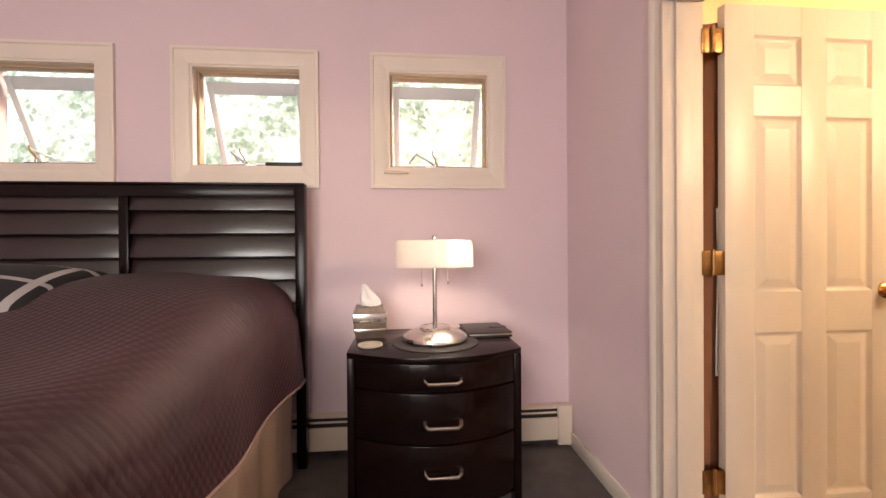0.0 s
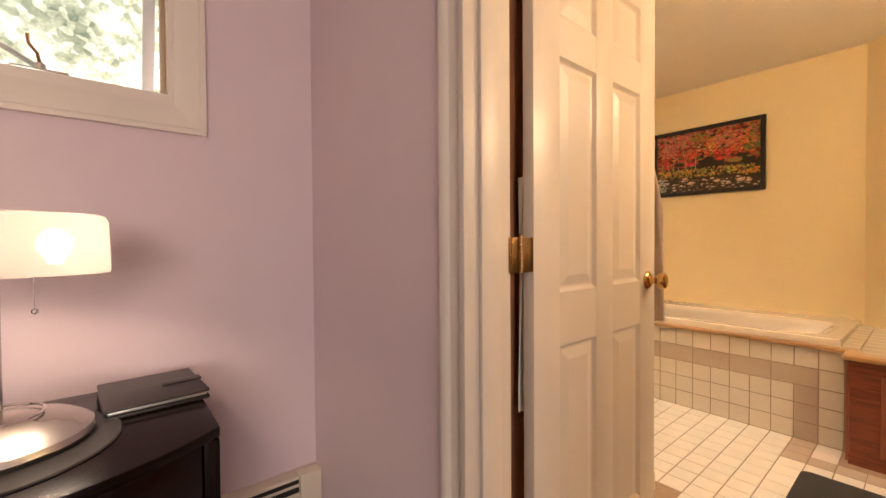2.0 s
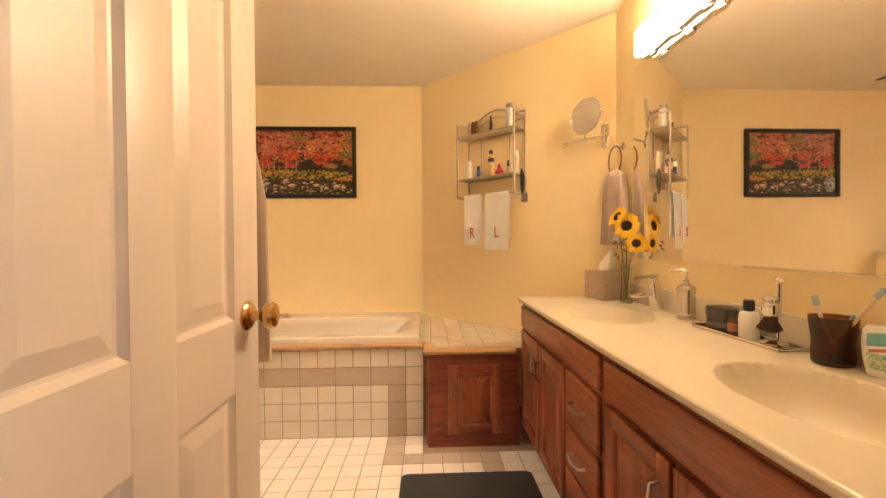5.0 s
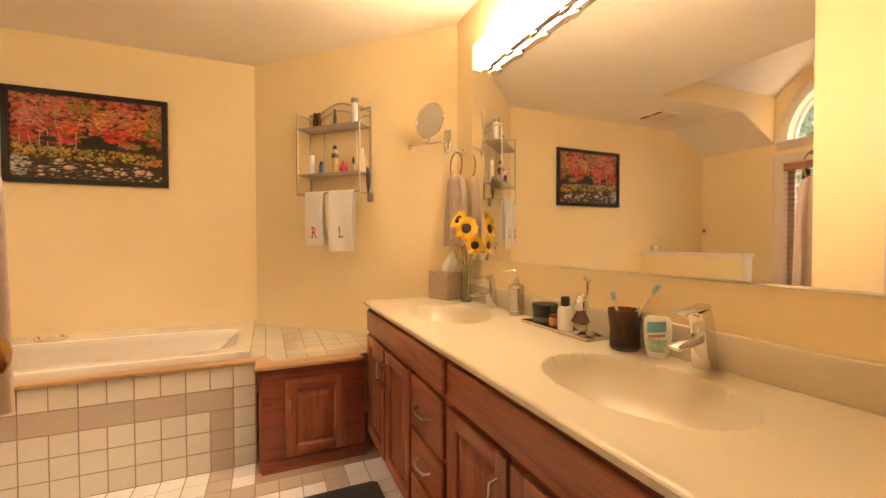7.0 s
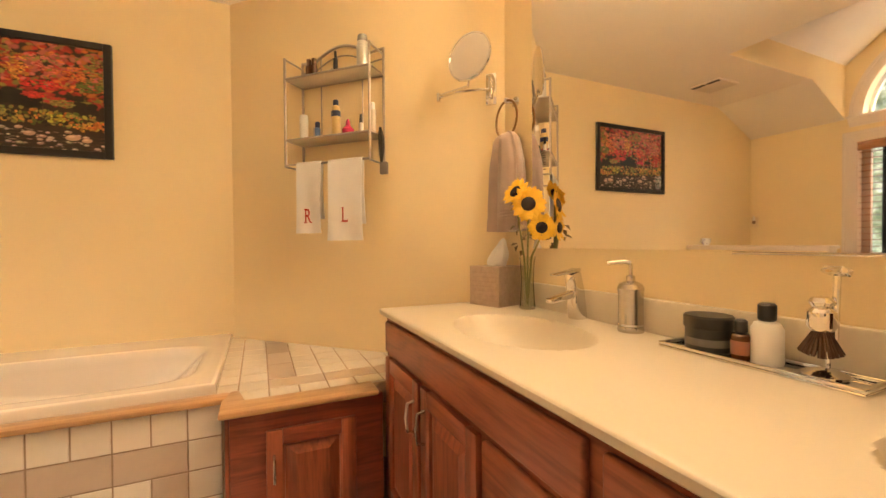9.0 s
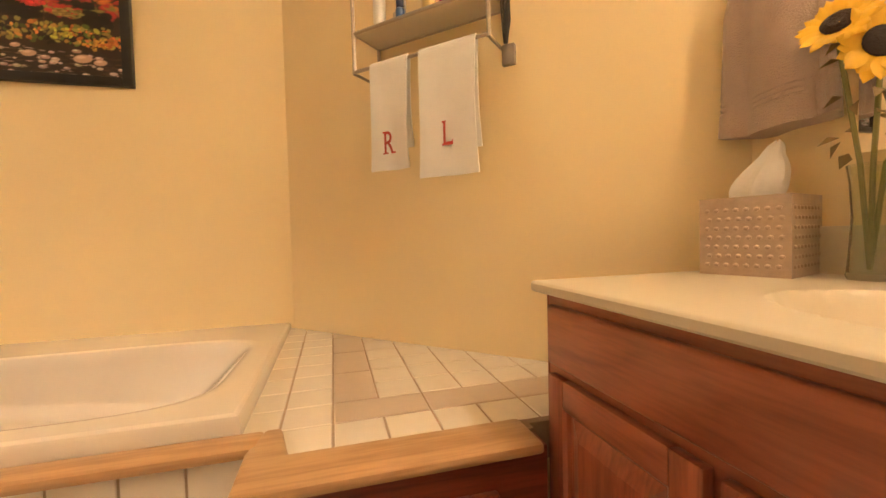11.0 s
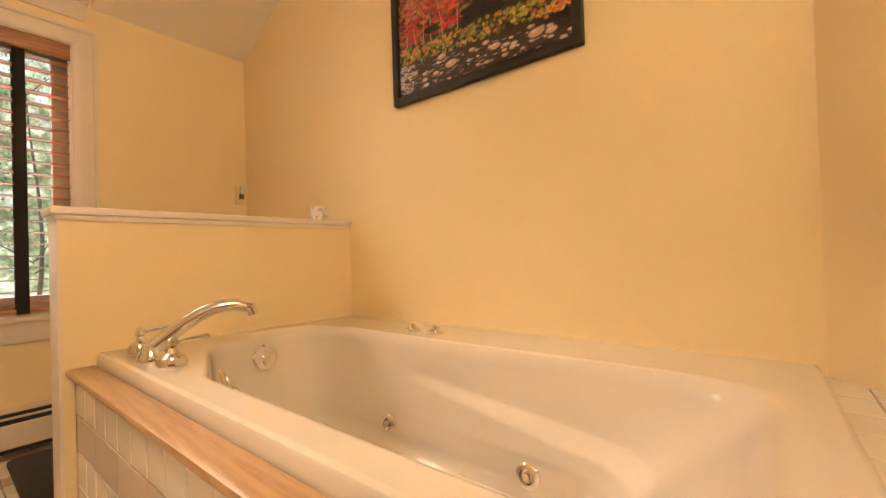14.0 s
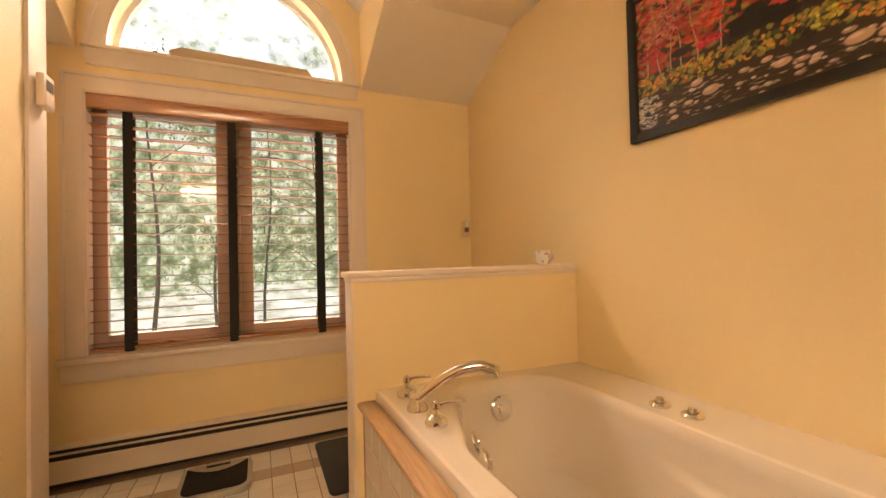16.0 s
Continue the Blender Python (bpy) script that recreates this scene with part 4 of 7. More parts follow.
solo("tub_deck", prism([(4.40, 1.470), (4.40, 1.452), (4.42, 1.452), (4.42, 0.90), (5.535, 2.02), (4.535, 2.02), (4.535, 1.96), (4.43, 1.96)], 0.45, 0.5295), GROUT, "tiled tub deck beside the vanity", "tub deck")
deck = bpy.data.objects["tub_deck"]


def raised_door(b, y0, y1, z0, z1, xf, frame_w=0.05, up=0.05):
    """A raised panel door's panel, facing -x."""
    rings = []
    for ins, dep in ((frame_w, 0.0), (frame_w + 0.007, 0.006), (frame_w + 0.009, 0.0145), (frame_w + 0.015, 0.0145), (frame_w + 0.044, 0.004)):
        rings.append([b.verts.new((xf + dep, y, z)) for y, z in ((y0 + ins, z0 + ins), (y1 - ins, z0 + ins), (y1 - ins, z1 - ins), (y0 + ins, z1 - ins))])
    for a, c in zip(rings, rings[1:]):
        for j in range(4):
            b.faces.new((a[j], a[(j + 1) % 4], c[(j + 1) % 4], c[j]))
    b.faces.new(rings[-1])
    return b


def pull(points, parent, name="handle"):
    return part(name, tube(points, 0.005, 10), NICKEL, parent, "brushed nickel bow pull")


def tub_cabinet():
    c = thing("tub_cabinet", CBX, 1.7, 0, "stained oak cabinet with one raised-panel door", "cabinet")
    b = box(CBX, CBX + 0.08, 1.452, 1.965, 0.012, 0.5225, 0.002)
    part("body", b, OAK_T, c)
    part("side_stile", box(CBX - 0.003, CBX + 0.06, 1.9655, 1.978, 0.012, 0.5225, 0.002), OAK, c)
    part("plinth", box(CBX - 0.006, CBX + 0.08, 1.452, 1.968, -0.004, 0.06, 0.003), OAK_T, c)
    y0, y1, z0, z1 = 1.557, 1.856, 0.07, 0.458
    dr = part("door", box(CBX - 0.0045, CBX - 0.001, y0 + 0.02, y1 - 0.02, z0 + 0.02, z1 - 0.02), OAK, c)
    for ya in (y0, y1 - 0.052):
        part("door_stile", box(CBX - 0.02, CBX - 0.001, ya, ya + 0.052, z0, z1, 0.004), OAK, dr)
    for za in (z0, z1 - 0.052):
        part("door_rail", box(CBX - 0.0195, CBX - 0.001, y0 + 0.052, y1 - 0.052, za, za + 0.052, 0.002), OAK_T, dr)
    part("door_panel", raised_door(bmesh.new(), y0, y1, z0, z1, CBX - 0.0205), OAK, dr, smooth=False)
    pull([(CBX - 0.02, 1.832, 0.375), (CBX - 0.040, 1.832, 0.368), (CBX - 0.046, 1.832, 0.33), (CBX - 0.040, 1.832, 0.292), (CBX - 0.02, 1.832, 0.285)], dr)


tub_cabinet()


# ---------------------------------------------------------------- vanity
VX0, VX1, VY = 2.262, 4.398, 1.414
CT = 0.825
SINKS = ((3.865, 1.175), (2.855, 1.155))


def oak_front(parent, x0, x1, z0, z1, kind):
    """A front on the vanity's face: a framed door or a plain drawer with eased edges."""
    yf = VY + 0.019
    if kind == "drawer":
        b = box(x0, x1, VY + 0.001, yf, z0, z1, 0.006, 3)
        return part("drawer", b, OAK_H, parent)
    d = part("door", box(x0 + 0.02, x1 - 0.02, VY + 0.001, VY + 0.0035, z0 + 0.02, z1 - 0.02), OAK, parent)
    for xa in (x0, x1 - 0.052):
        part("door_stile", box(xa, xa + 0.052, VY + 0.001, yf, z0, z1, 0.004), OAK, d)
    for za in (z0, z1 - 0.052):
        part("door_rail", box(x0 + 0.052, x1 - 0.052, VY + 0.001, yf - 0.0005, za, za + 0.052, 0.002), OAK_H, d)
    p = bmesh.new()
    rings = []
    for ins, dep in ((0.05, 0.0005), (0.057, 0.006), (0.059, 0.0145), (0.065, 0.0145), (0.094, 0.004)):
        rings.append([p.verts.new((x, yf - dep, z)) for x, z in ((x0 + ins, z0 + ins), (x1 - ins, z0 + ins), (x1 - ins, z1 - ins), (x0 + ins, z1 - ins))])
    for a, c in zip(rings, rings[1:]):
        for j in range(4):
            p.faces.new((a[j], a[(j + 1) % 4], c[(j + 1) % 4], c[j]))
    p.faces.new(rings[-1])
    part("door_panel", p, OAK, d, smooth=False)
    return d


def vanity():
    v = thing("vanity_cabinet", 3.3, 1.15, 0, "long stained oak double vanity cabinet", "vanity")
    part("body", box(VX0, VX1, YM + 0.003, VY - 0.022, 0.09, 0.655, 0.002), OAK_H, v)
    part("face_frame", box(VX0, VX1, VY - 0.02, VY, 0.09, 0.803, 0.002), OAK_H, v)
    part("toe_kick", box(VX0, VX1 - 0.002, YM + 0.003, VY - 0.06, -0.004, 0.09), plain("dark_kick", (0.06, 0.022, 0.012), 0.6), v)
    part("end_panel", box(VX1, VX1 + 0.006, YM + 0.02, VY + 0.001, 0.0, 0.803, 0.002), OAK, v)
    fy = VY + 0.019
    for x0, x1 in ((3.335, 4.375), (2.30, 3.30)):
        part("false_front", box(x0, x1, VY + 0.001, fy, 0.668, 0.783, 0.007, 3), OAK_H, v)
    for x0, x1, hx in ((4.030, 4.375, 4.062), (3.665, 4.010, 3.975), (2.965, 3.300, 3.0), (2.62, 2.95, 2.915)):
        d = oak_front(v, x0, x1, 0.105, 0.648, "door")
        pull([(hx, fy, 0.585), (hx, fy + 0.022, 0.580), (hx, fy + 0.028, 0.535), (hx, fy + 0.022, 0.492), (hx, fy, 0.487)], d)
    for z0, z1 in ((0.455, 0.648), (0.285, 0.440), (0.105, 0.270)):
        d = oak_front(v, 3.345, 3.640, z0, z1, "drawer")
        zm = (z0 + z1) / 2
        pull([(3.55, fy, zm), (3.545, fy + 0.022, zm - 0.002), (3.495, fy + 0.030, zm - 0.004), (3.445, fy + 0.022, zm - 0.002), (3.44, fy, zm)], d)
    d = oak_front(v, 2.30, 2.60, 0.105, 0.648, "door")


vanity()


def countertop():
    """One moulded slab with two oval bowls."""
    b = bmesh.new()
    x0, x1, y0, y1 = VX0 - 0.004, 4.415, YM + 0.002, 1.436
    nx, ny = 220, 62

    def depth(x, y):
        d = 0.0
        for sx, sy in SINKS:
            r = math.sqrt(((x - sx) / 0.250) ** 2 + ((y - sy) / 0.170) ** 2)
            if r < 1:
                d = max(d, 0.125 * (1 - r ** 2.6) ** 0.75 + 0.004 * min(1, (1 - r) * 14))
        return d

    top = [[b.verts.new((x0 + (x1 - x0) * i / nx, y0 + (y1 - y0) * j / ny, CT - depth(x0 + (x1 - x0) * i / nx, y0 + (y1 - y0) * j / ny))) for j in range(ny + 1)] for i in range(nx + 1)]
    for i in range(nx):
        for j in range(ny):
            b.faces.new((top[i][j], top[i + 1][j], top[i + 1][j + 1], top[i][j + 1]))
    # rounded front and end edges
    edge = [(top[i][ny], (0, 1)) for i in range(nx + 1)] + [(top[nx][j], (1, 0)) for j in range(ny - 1, -1, -1)]
    prev = None
    for vtx, (ex, ey) in edge:
        corner = vtx is top[nx][ny]
        if corner:
            ex, ey = 0.7, 0.7
        col = [vtx]
        for f, dz in ((0.004, 0.0015), (0.007, 0.005), (0.007, 0.017), (0.004, 0.021), (-0.03, 0.0215)):
            col.append(b.verts.new((vtx.co.x + ex * f, vtx.co.y + ey * f, CT - dz)))
        if prev:
            for k2 in range(len(col) - 1):
                b.faces.new((prev[k2], prev[k2 + 1], col[k2 + 1], col[k2]))
        prev = col
    ob = solo("countertop", b, COUNTER, "cream cultured marble countertop with two oval basins", "countertop")
    part("backsplash", box(VX0, 4.40, YM + 0.002, YM + 0.022, CT - 0.001, CT + 0.095, 0.005), COUNTER, ob)
    for sx, sy in SINKS:
        part("drain", lathe([(0, 0.004), (0.014, 0.005), (0.022, 0.003), (0.024, 0.0)], sx, sy, CT - 0.128, 20), CHROME, ob)


countertop()
mirror = solo("wall_mirror_sheet", box(2.30, 4.205, YM + 0.001, YM + 0.007, 1.056, 2.062), MIRROR, "large frameless wall mirror above the vanity", "mirror", smooth=False)
bm_ = box(2.35, 3.45, YM + 0.001, YM + 0.011, 1.049, 1.0555, 0.001)
part("mirror_channel", bm_, CHROME, mirror)


# ---------------------------------------------------------------- painting
def painting():
    y0, y1, z0, z1 = 2.56, 3.42, 1.532, 2.128
    p = thing("framed_picture", XW, (y0 + y1) / 2, z0, "black-framed autumn river picture hanging on the yellow wall", "picture")
    w, dp = 0.034, 0.03
    b = box(XW - dp, XW - 0.001, y0, y0 + w, z0, z1, 0.003)
    box(XW - dp, XW - 0.001, y1 - w, y1, z0, z1, 0.003, bm=b)
    box(XW - dp, XW - 0.001, y0 + w, y1 - w, z0, z0 + w, 0.003, bm=b)
    box(XW - dp, XW - 0.001, y0 + w, y1 - w, z1 - w, z1, 0.003, bm=b)
    part("frame", b, BLACK, p)
    # the print: dabs of colour laid from far to near, woods, bushes, bank, river
    rnd = random.Random(11)
    nu, nv = 300, 200
    ink = np.zeros((nv, nu, 3))
    ink[:] = (0.030, 0.016, 0.012)
    gv, gu = np.mgrid[0:nv, 0:nu]
    gu, gv = gu / nu, gv / nv                     # u from the viewer's left, v from the bottom

    def dab(u, v, ru, rv, c, turn=0.0, soft=0.35):
        reach = max(ru, rv * nv / nu) * 1.1 + 0.01
        i0, i1 = max(0, int((u - reach) * nu)), min(nu, int((u + reach) * nu) + 1)
        j0, j1 = max(0, int((v - reach * 1.6) * nv)), min(nv, int((v + reach * 1.6) * nv) + 1)
        if i0 >= i1 or j0 >= j1:
            return
        x, y = (gu[j0:j1, i0:i1] - u) * 1.5, gv[j0:j1, i0:i1] - v
        p1, q1 = x * math.cos(turn) + y * math.sin(turn), -x * math.sin(turn) + y * math.cos(turn)
        d = (p1 / (ru * 1.5)) ** 2 + (q1 / rv) ** 2
        k1 = np.clip((1 - d) / soft, 0, 1)[..., None]
        ink[j0:j1, i0:i1] = ink[j0:j1, i0:i1] * (1 - k1) + np.array(c) * k1

    def tone(c, spread=0.35):
        f = 1 + rnd.uniform(-spread, spread)
        return tuple(min(1, max(0, x * f * (1 + rnd.uniform(-0.12, 0.12)))) for x in c)

    RED, ROSE, ORANGE, GOLD, OLIVE, GREEN, DARK = (0.36, 0.030, 0.028), (0.46, 0.13, 0.10), (0.50, 0.15, 0.04), (0.48, 0.26, 0.05), (0.22, 0.18, 0.05), (0.09, 0.13, 0.03), (0.010, 0.008, 0.006)
    for _ in range(900):                          # distant leaves
        u, v = rnd.random(), rnd.uniform(0.42, 1.0)
        pick = rnd.random()
        c = ROSE if pick < 0.34 and v > 0.6 else RED if pick < 0.62 else ORANGE if pick < 0.82 else OLIVE
        dab(u, v, rnd.uniform(0.012, 0.035), rnd.uniform(0.012, 0.03), tone(c), rnd.uniform(-0.6, 0.6), 0.8)
    for u0 in (0.05, 0.13, 0.19, 0.24, 0.31, 0.40, 0.68):          # pale stems
        lean = rnd.uniform(-0.06, 0.06)
        for q in range(60):
            up = q / 60
            dab(u0 + lean * up + 0.006 * math.sin(up * 9 + u0 * 20), 0.36 + 0.58 * up, 0.0035 * (1.2 - up), 0.010, tone((0.42, 0.27, 0.19) if u0 < 0.5 else (0.06, 0.03, 0.02), 0.2))
    for u, v, ru, rv in ((0.53, 0.47, 0.10, 0.085), (0.62, 0.43, 0.07, 0.06), (0.90, 0.40, 0.07, 0.09), (0.24, 0.47, 0.06, 0.035), (0.84, 0.50, 0.06, 0.03), (0.47, 0.58, 0.03, 0.05)):
        for _ in range(14):                       # dark hollows under the trees
            dab(u + rnd.uniform(-0.6, 0.6) * ru, v + rnd.uniform(-0.6, 0.6) * rv, ru * rnd.uniform(0.3, 0.6), rv * rnd.uniform(0.3, 0.6), tone(DARK, 0.3), 0, 0.5)
    clumps = [(0.12, 0.72, 0.12, 0.10, ROSE), (0.30, 0.66, 0.12, 0.09, RED), (0.38, 0.60, 0.09, 0.06, (0.52, 0.06, 0.03)), (0.20, 0.86, 0.16, 0.09, ROSE), (0.44, 0.88, 0.10, 0.08, OLIVE), (0.57, 0.74, 0.06, 0.13, (0.55, 0.25, 0.05)), (0.72, 0.80, 0.13, 0.10, ROSE),
              (0.68, 0.60, 0.10, 0.05, (0.50, 0.025, 0.03)), (0.64, 0.50, 0.05, 0.03, (0.45, 0.03, 0.03)), (0.86, 0.72, 0.08, 0.08, ORANGE), (0.95, 0.78, 0.06, 0.14, OLIVE), (0.92, 0.62, 0.07, 0.05, GREEN), (0.05, 0.56, 0.08, 0.07, RED), (0.36, 0.455, 0.05, 0.02, (0.50, 0.02, 0.06)), (0.78, 0.44, 0.06, 0.03, OLIVE)]
    for u, v, ru, rv, c in clumps:
        for _ in range(80):
            a1, r1 = rnd.uniform(0, 6.283), math.sqrt(rnd.random())
            dab(u + ru * r1 * math.cos(a1), v + rv * r1 * math.sin(a1), rnd.uniform(0.006, 0.018), rnd.uniform(0.004, 0.010), tone(c, 0.5), rnd.uniform(-0.5, 0.3), 0.5)
    for _ in range(420):                          # bushes along the bank
        u, v = rnd.random(), rnd.uniform(0.26, 0.40)
        v -= 0.05 * u
        c = rnd.choice((GOLD, OLIVE, OLIVE, GREEN, GREEN, ORANGE, DARK, (0.32, 0.27, 0.06)))
        dab(u, v, rnd.uniform(0.006, 0.020), rnd.uniform(0.008, 0.020), tone(c, 0.45), rnd.uniform(-0.8, 0.8), 0.5)
    for u, v, c in ((0.34, 0.32, GOLD), (0.04, 0.36, GOLD), (0.90, 0.23, GOLD), (0.95, 0.25, ORANGE), (0.46, 0.33, OLIVE), (0.75, 0.29, (0.40, 0.36, 0.05))):
        for _ in range(26):
            dab(u + rnd.gauss(0, 0.022), v + rnd.gauss(0, 0.020), rnd.uniform(0.005, 0.013), rnd.uniform(0.006, 0.013), tone(c, 0.4), rnd.uniform(-1, 1), 0.5)
    bank = 0.27 - 0.11 * gu + 0.012 * np.sin(gu * 31) + 0.008 * np.sin(gu * 77)
    water = np.clip((bank - gv) / 0.02, 0, 1)[..., None]
    ink[:] = ink * (1 - water) + np.array((0.028, 0.017, 0.013)) * water
    for _ in range(520):                          # ripples
        u, v = rnd.random(), rnd.uniform(0.0, 0.24)
        if v < 0.25 - 0.11 * u:
            c = (0.30, 0.22, 0.17) if rnd.random() < 0.35 * (1.3 - u) else (0.055, 0.030, 0.020)
            dab(u, v, rnd.uniform(0.010, 0.030), rnd.uniform(0.003, 0.006), tone(c, 0.5), rnd.uniform(-0.1, 0.1), 0.8)
    for _ in range(70):                           # stones
        u = rnd.random() ** 1.3
        v = rnd.uniform(0.04, 0.25) - 0.09 * u
        r1 = rnd.uniform(0.008, 0.024)
        dab(u, v - 0.006, r1, r1 * 0.75, (0.03, 0.02, 0.016), 0, 0.3)
        dab(u, v, r1, r1 * 0.7, tone((0.46, 0.34, 0.26), 0.3), 0, 0.4)
        dab(u - r1 * 0.2, v + r1 * 0.25, r1 * 0.6, r1 * 0.3, tone((0.66, 0.54, 0.44), 0.15), 0, 0.9)
    for u, v, r1 in ((0.83, 0.125, 0.042), (0.90, 0.105, 0.03), (0.62, 0.14, 0.032), (0.57, 0.19, 0.022), (0.36, 0.14, 0.04), (0.30, 0.22, 0.03)):
        dab(u, v - 0.012, r1, r1 * 0.8, (0.03, 0.02, 0.016), 0, 0.3)
        dab(u, v, r1, r1 * 0.75, (0.50, 0.33, 0.23), 0.1, 0.3)
        dab(u - r1 * 0.2, v + r1 * 0.25, r1 * 0.6, r1 * 0.32, (0.70, 0.52, 0.38), 0.1, 0.9)
    for _ in range(90):                           # rapids at the edge
        dab(rnd.uniform(-0.02, 0.10), rnd.uniform(0.02, 0.26), rnd.uniform(0.006, 0.02), rnd.uniform(0.004, 0.009), tone((0.42, 0.42, 0.40), 0.4), rnd.uniform(-0.4, 0.4), 0.8)
    m, n, k, pr = node_mat("autumn_river_print")
    att = n.new("ShaderNodeVertexColor")
    att.layer_name = "ink"
    k.new(att.outputs["Color"], pr.inputs["Base Color"])
    pr.inputs["Roughness"].default_value = 0.3
    ya, yb, zc, zd, xf = y0 + w - 0.002, y1 - w + 0.002, z0 + w - 0.002, z1 - w + 0.002, XW - 0.014
    o = ORIGIN[p.name]
    vs = [(xf - o.x, yb + (ya - yb) * i / (nu - 1) - o.y, zc + (zd - zc) * j / (nv - 1) - o.z) for j in range(nv) for i in range(nu)]
    fs = [(j * nu + i, j * nu + i + 1, (j + 1) * nu + i + 1, (j + 1) * nu + i) for j in range(nv - 1) for i in range(nu - 1)]
    me = bpy.data.meshes.new("print")
    me.from_pydata(vs, [], fs)
    layer = me.color_attributes.new("ink", "FLOAT_COLOR", "POINT")
    layer.data.foreach_set("color", np.concatenate([ink.reshape(-1, 3), np.ones((nu * nv, 1))], axis=1).astype(np.float32).ravel())
    me.materials.append(m)
    pic = new("print", me)
    pic.parent = p
    tagged(pic, "autumn river scene with red maples and stones")
    part("backing", box(XW - 0.012, XW - 0.002, ya, yb, zc, zd), BLACK, p)


painting()


# ---------------------------------------------------------------- bed
QUILT = plain("plum_quilt", (0.042, 0.0122, 0.0160), 0.62, var=0.16, scale=3, bump=0.0, sheen=0.05)


def quilt_relief():
    m = QUILT
    n, k = m.node_tree.nodes, m.node_tree.links
    p = n["Principled BSDF"]
    p.inputs["Specular IOR Level"].default_value = 0.25
    tc = n.new("ShaderNodeTexCoord")
    mp = n.new("ShaderNodeMapping")
    mp.inputs["Rotation"].default_value = (0, 0, radians(28))
    k.new(tc.outputs["UV"], mp.inputs["Vector"])
    v = n.new("ShaderNodeTexVoronoi")
    v.inputs["Scale"].default_value = 44
    v.inputs["Randomness"].default_value = 0.12
    k.new(mp.outputs["Vector"], v.inputs["Vector"])
    b = n.new("ShaderNodeBump")
    b.inputs["Strength"].default_value = 0.55
    b.inputs["Distance"].default_value = 0.008
    b.invert = True
    k.new(v.outputs["Distance"], b.inputs["Height"])
    k.new(b.outputs["Normal"], p.inputs["Normal"])


quilt_relief()
BX0, BX1, BY0, BY1, BTOP = -1.10, 0.60, 0.95, 3.13, 0.99


def bed():
    b = thing("bed", (BX0 + BX1) / 2, 2.0, 0, "made bed with plum quilt and slatted espresso headboard", "bed")
    hx0, hx1, y0, y1 = -1.13, 0.645, 3.150, 3.20
    hb = bmesh.new()
    for q in ((hx0, hx0 + 0.05), (hx1 - 0.05, hx1)):
        box(q[0], q[1], y0 - 0.004, y1, 0, 1.485, 0.003, bm=hb)
    box(hx0 + 0.05, hx1 - 0.05, y0 - 0.003, y1, 1.425, 1.485, 0.003, bm=hb)
    box(-0.268, -0.222, y0 - 0.002, y1, 0.45, 1.425, 0.003, bm=hb)
    box(hx0, hx1, y0 - 0.012, y1 + 0.004, 1.4855, 1.497, 0.003, bm=hb)
    part("headboard_frame", hb, ESPRESSO, b)
    for xa, xb in ((hx0 + 0.05, -0.268), (-0.222, hx1 - 0.05)):
        for i in range(8):
            zc = 1.409 - 0.121 * i
            s = prism([(y0 + 0.002, zc - 0.052), (y0 + 0.030, zc + 0.066), (y0 + 0.040, zc + 0.066), (y0 + 0.016, zc - 0.058)], xa, xb, axis=0, r=0.005)
            part("headboard_slat", s, ESPRESSO_G, b)
    part("headboard_back", box(hx0 + 0.05, hx1 - 0.05, y1 - 0.01, y1 - 0.002, 0.45, 1.424), ESPRESSO, b)
    part("box_spring", box(BX0 + 0.06, BX1 - 0.06, BY0 + 0.05, BY1 - 0.01, 0.22, 0.62, 0.03), plain("beige_bed_skirt", (0.40, 0.30, 0.24), 0.9, var=0.1, bump=0.3), b)

    # quilt: over the top, rounded shoulders, hanging side with a soft hem
    def top(u, v):
        y = BY0 + (BY1 - BY0) * v
        half = (BX1 - BX0) / 2
        rise = min(1.0, max(0.0, (y - 1.9) / 1.0))
        top_z = 0.87 + 0.165 * rise * rise * (3 - 2 * rise)
        xc = (BX0 + BX1) / 2
        q = 2 * u - 1
        a = abs(q)
        sg = 1 if q > 0 else -1
        if a < 0.60:
            x, z = a / 0.60 * (half - 0.26), top_z
            z += 0.035 * math.sin(min(1, a / 0.6) * math.pi) * 0.4
        elif a < 0.80:
            w = (a - 0.60) / 0.20 * math.pi / 2
            x, z = half - 0.26 + 0.26 * math.sin(w), top_z - 0.20 * (1 - math.cos(w))
        else:
            w = (a - 0.80) / 0.20
            x, z = half + 0.015 + 0.012 * math.sin(y * 9) * w + 0.03 * w, (top_z - 0.20) * (1 - w) + 0.50 * w
        z += 0.02 * noise.noise(Vector((x * 2.5, y * 2.5, 3.0)))
        x += 0.012 * noise.noise(Vector((x * 3, y * 3, 7.0)))
        if v > 0.86:
            z -= 0.02 * (v - 0.86) / 0.14
        if v < 0.06 and a < 0.8:
            z -= 0.10 * ((0.06 - v) / 0.06) ** 2
        return Vector((xc + sg * x, y, z))

    q = grid(top, 96, 70)
    uv = q.loops.layers.uv.new()
    for f in q.faces:
        for lp in f.loops:
            lp[uv].uv = (lp.vert.co.x + (lp.vert.co.z if abs(lp.vert.co.x - 0.0) > 0 else 0) * 0.9, lp.vert.co.y)
    part("quilt", q, QUILT, b, "plum quilt with stitched diamonds")
    part("quilt_hem", tube([top(1.0, v / 30) for v in range(31)], 0.007, 8), plain("pale_hem", (0.30, 0.20, 0.17), 0.8), b)
    sk = grid(lambda u, v: Vector((BX1 - 0.015 + 0.012 * math.sin(v * 60), BY0 + (BY1 - BY0 - 0.02) * v, 0.02 + 0.6 * u)), 4, 120)
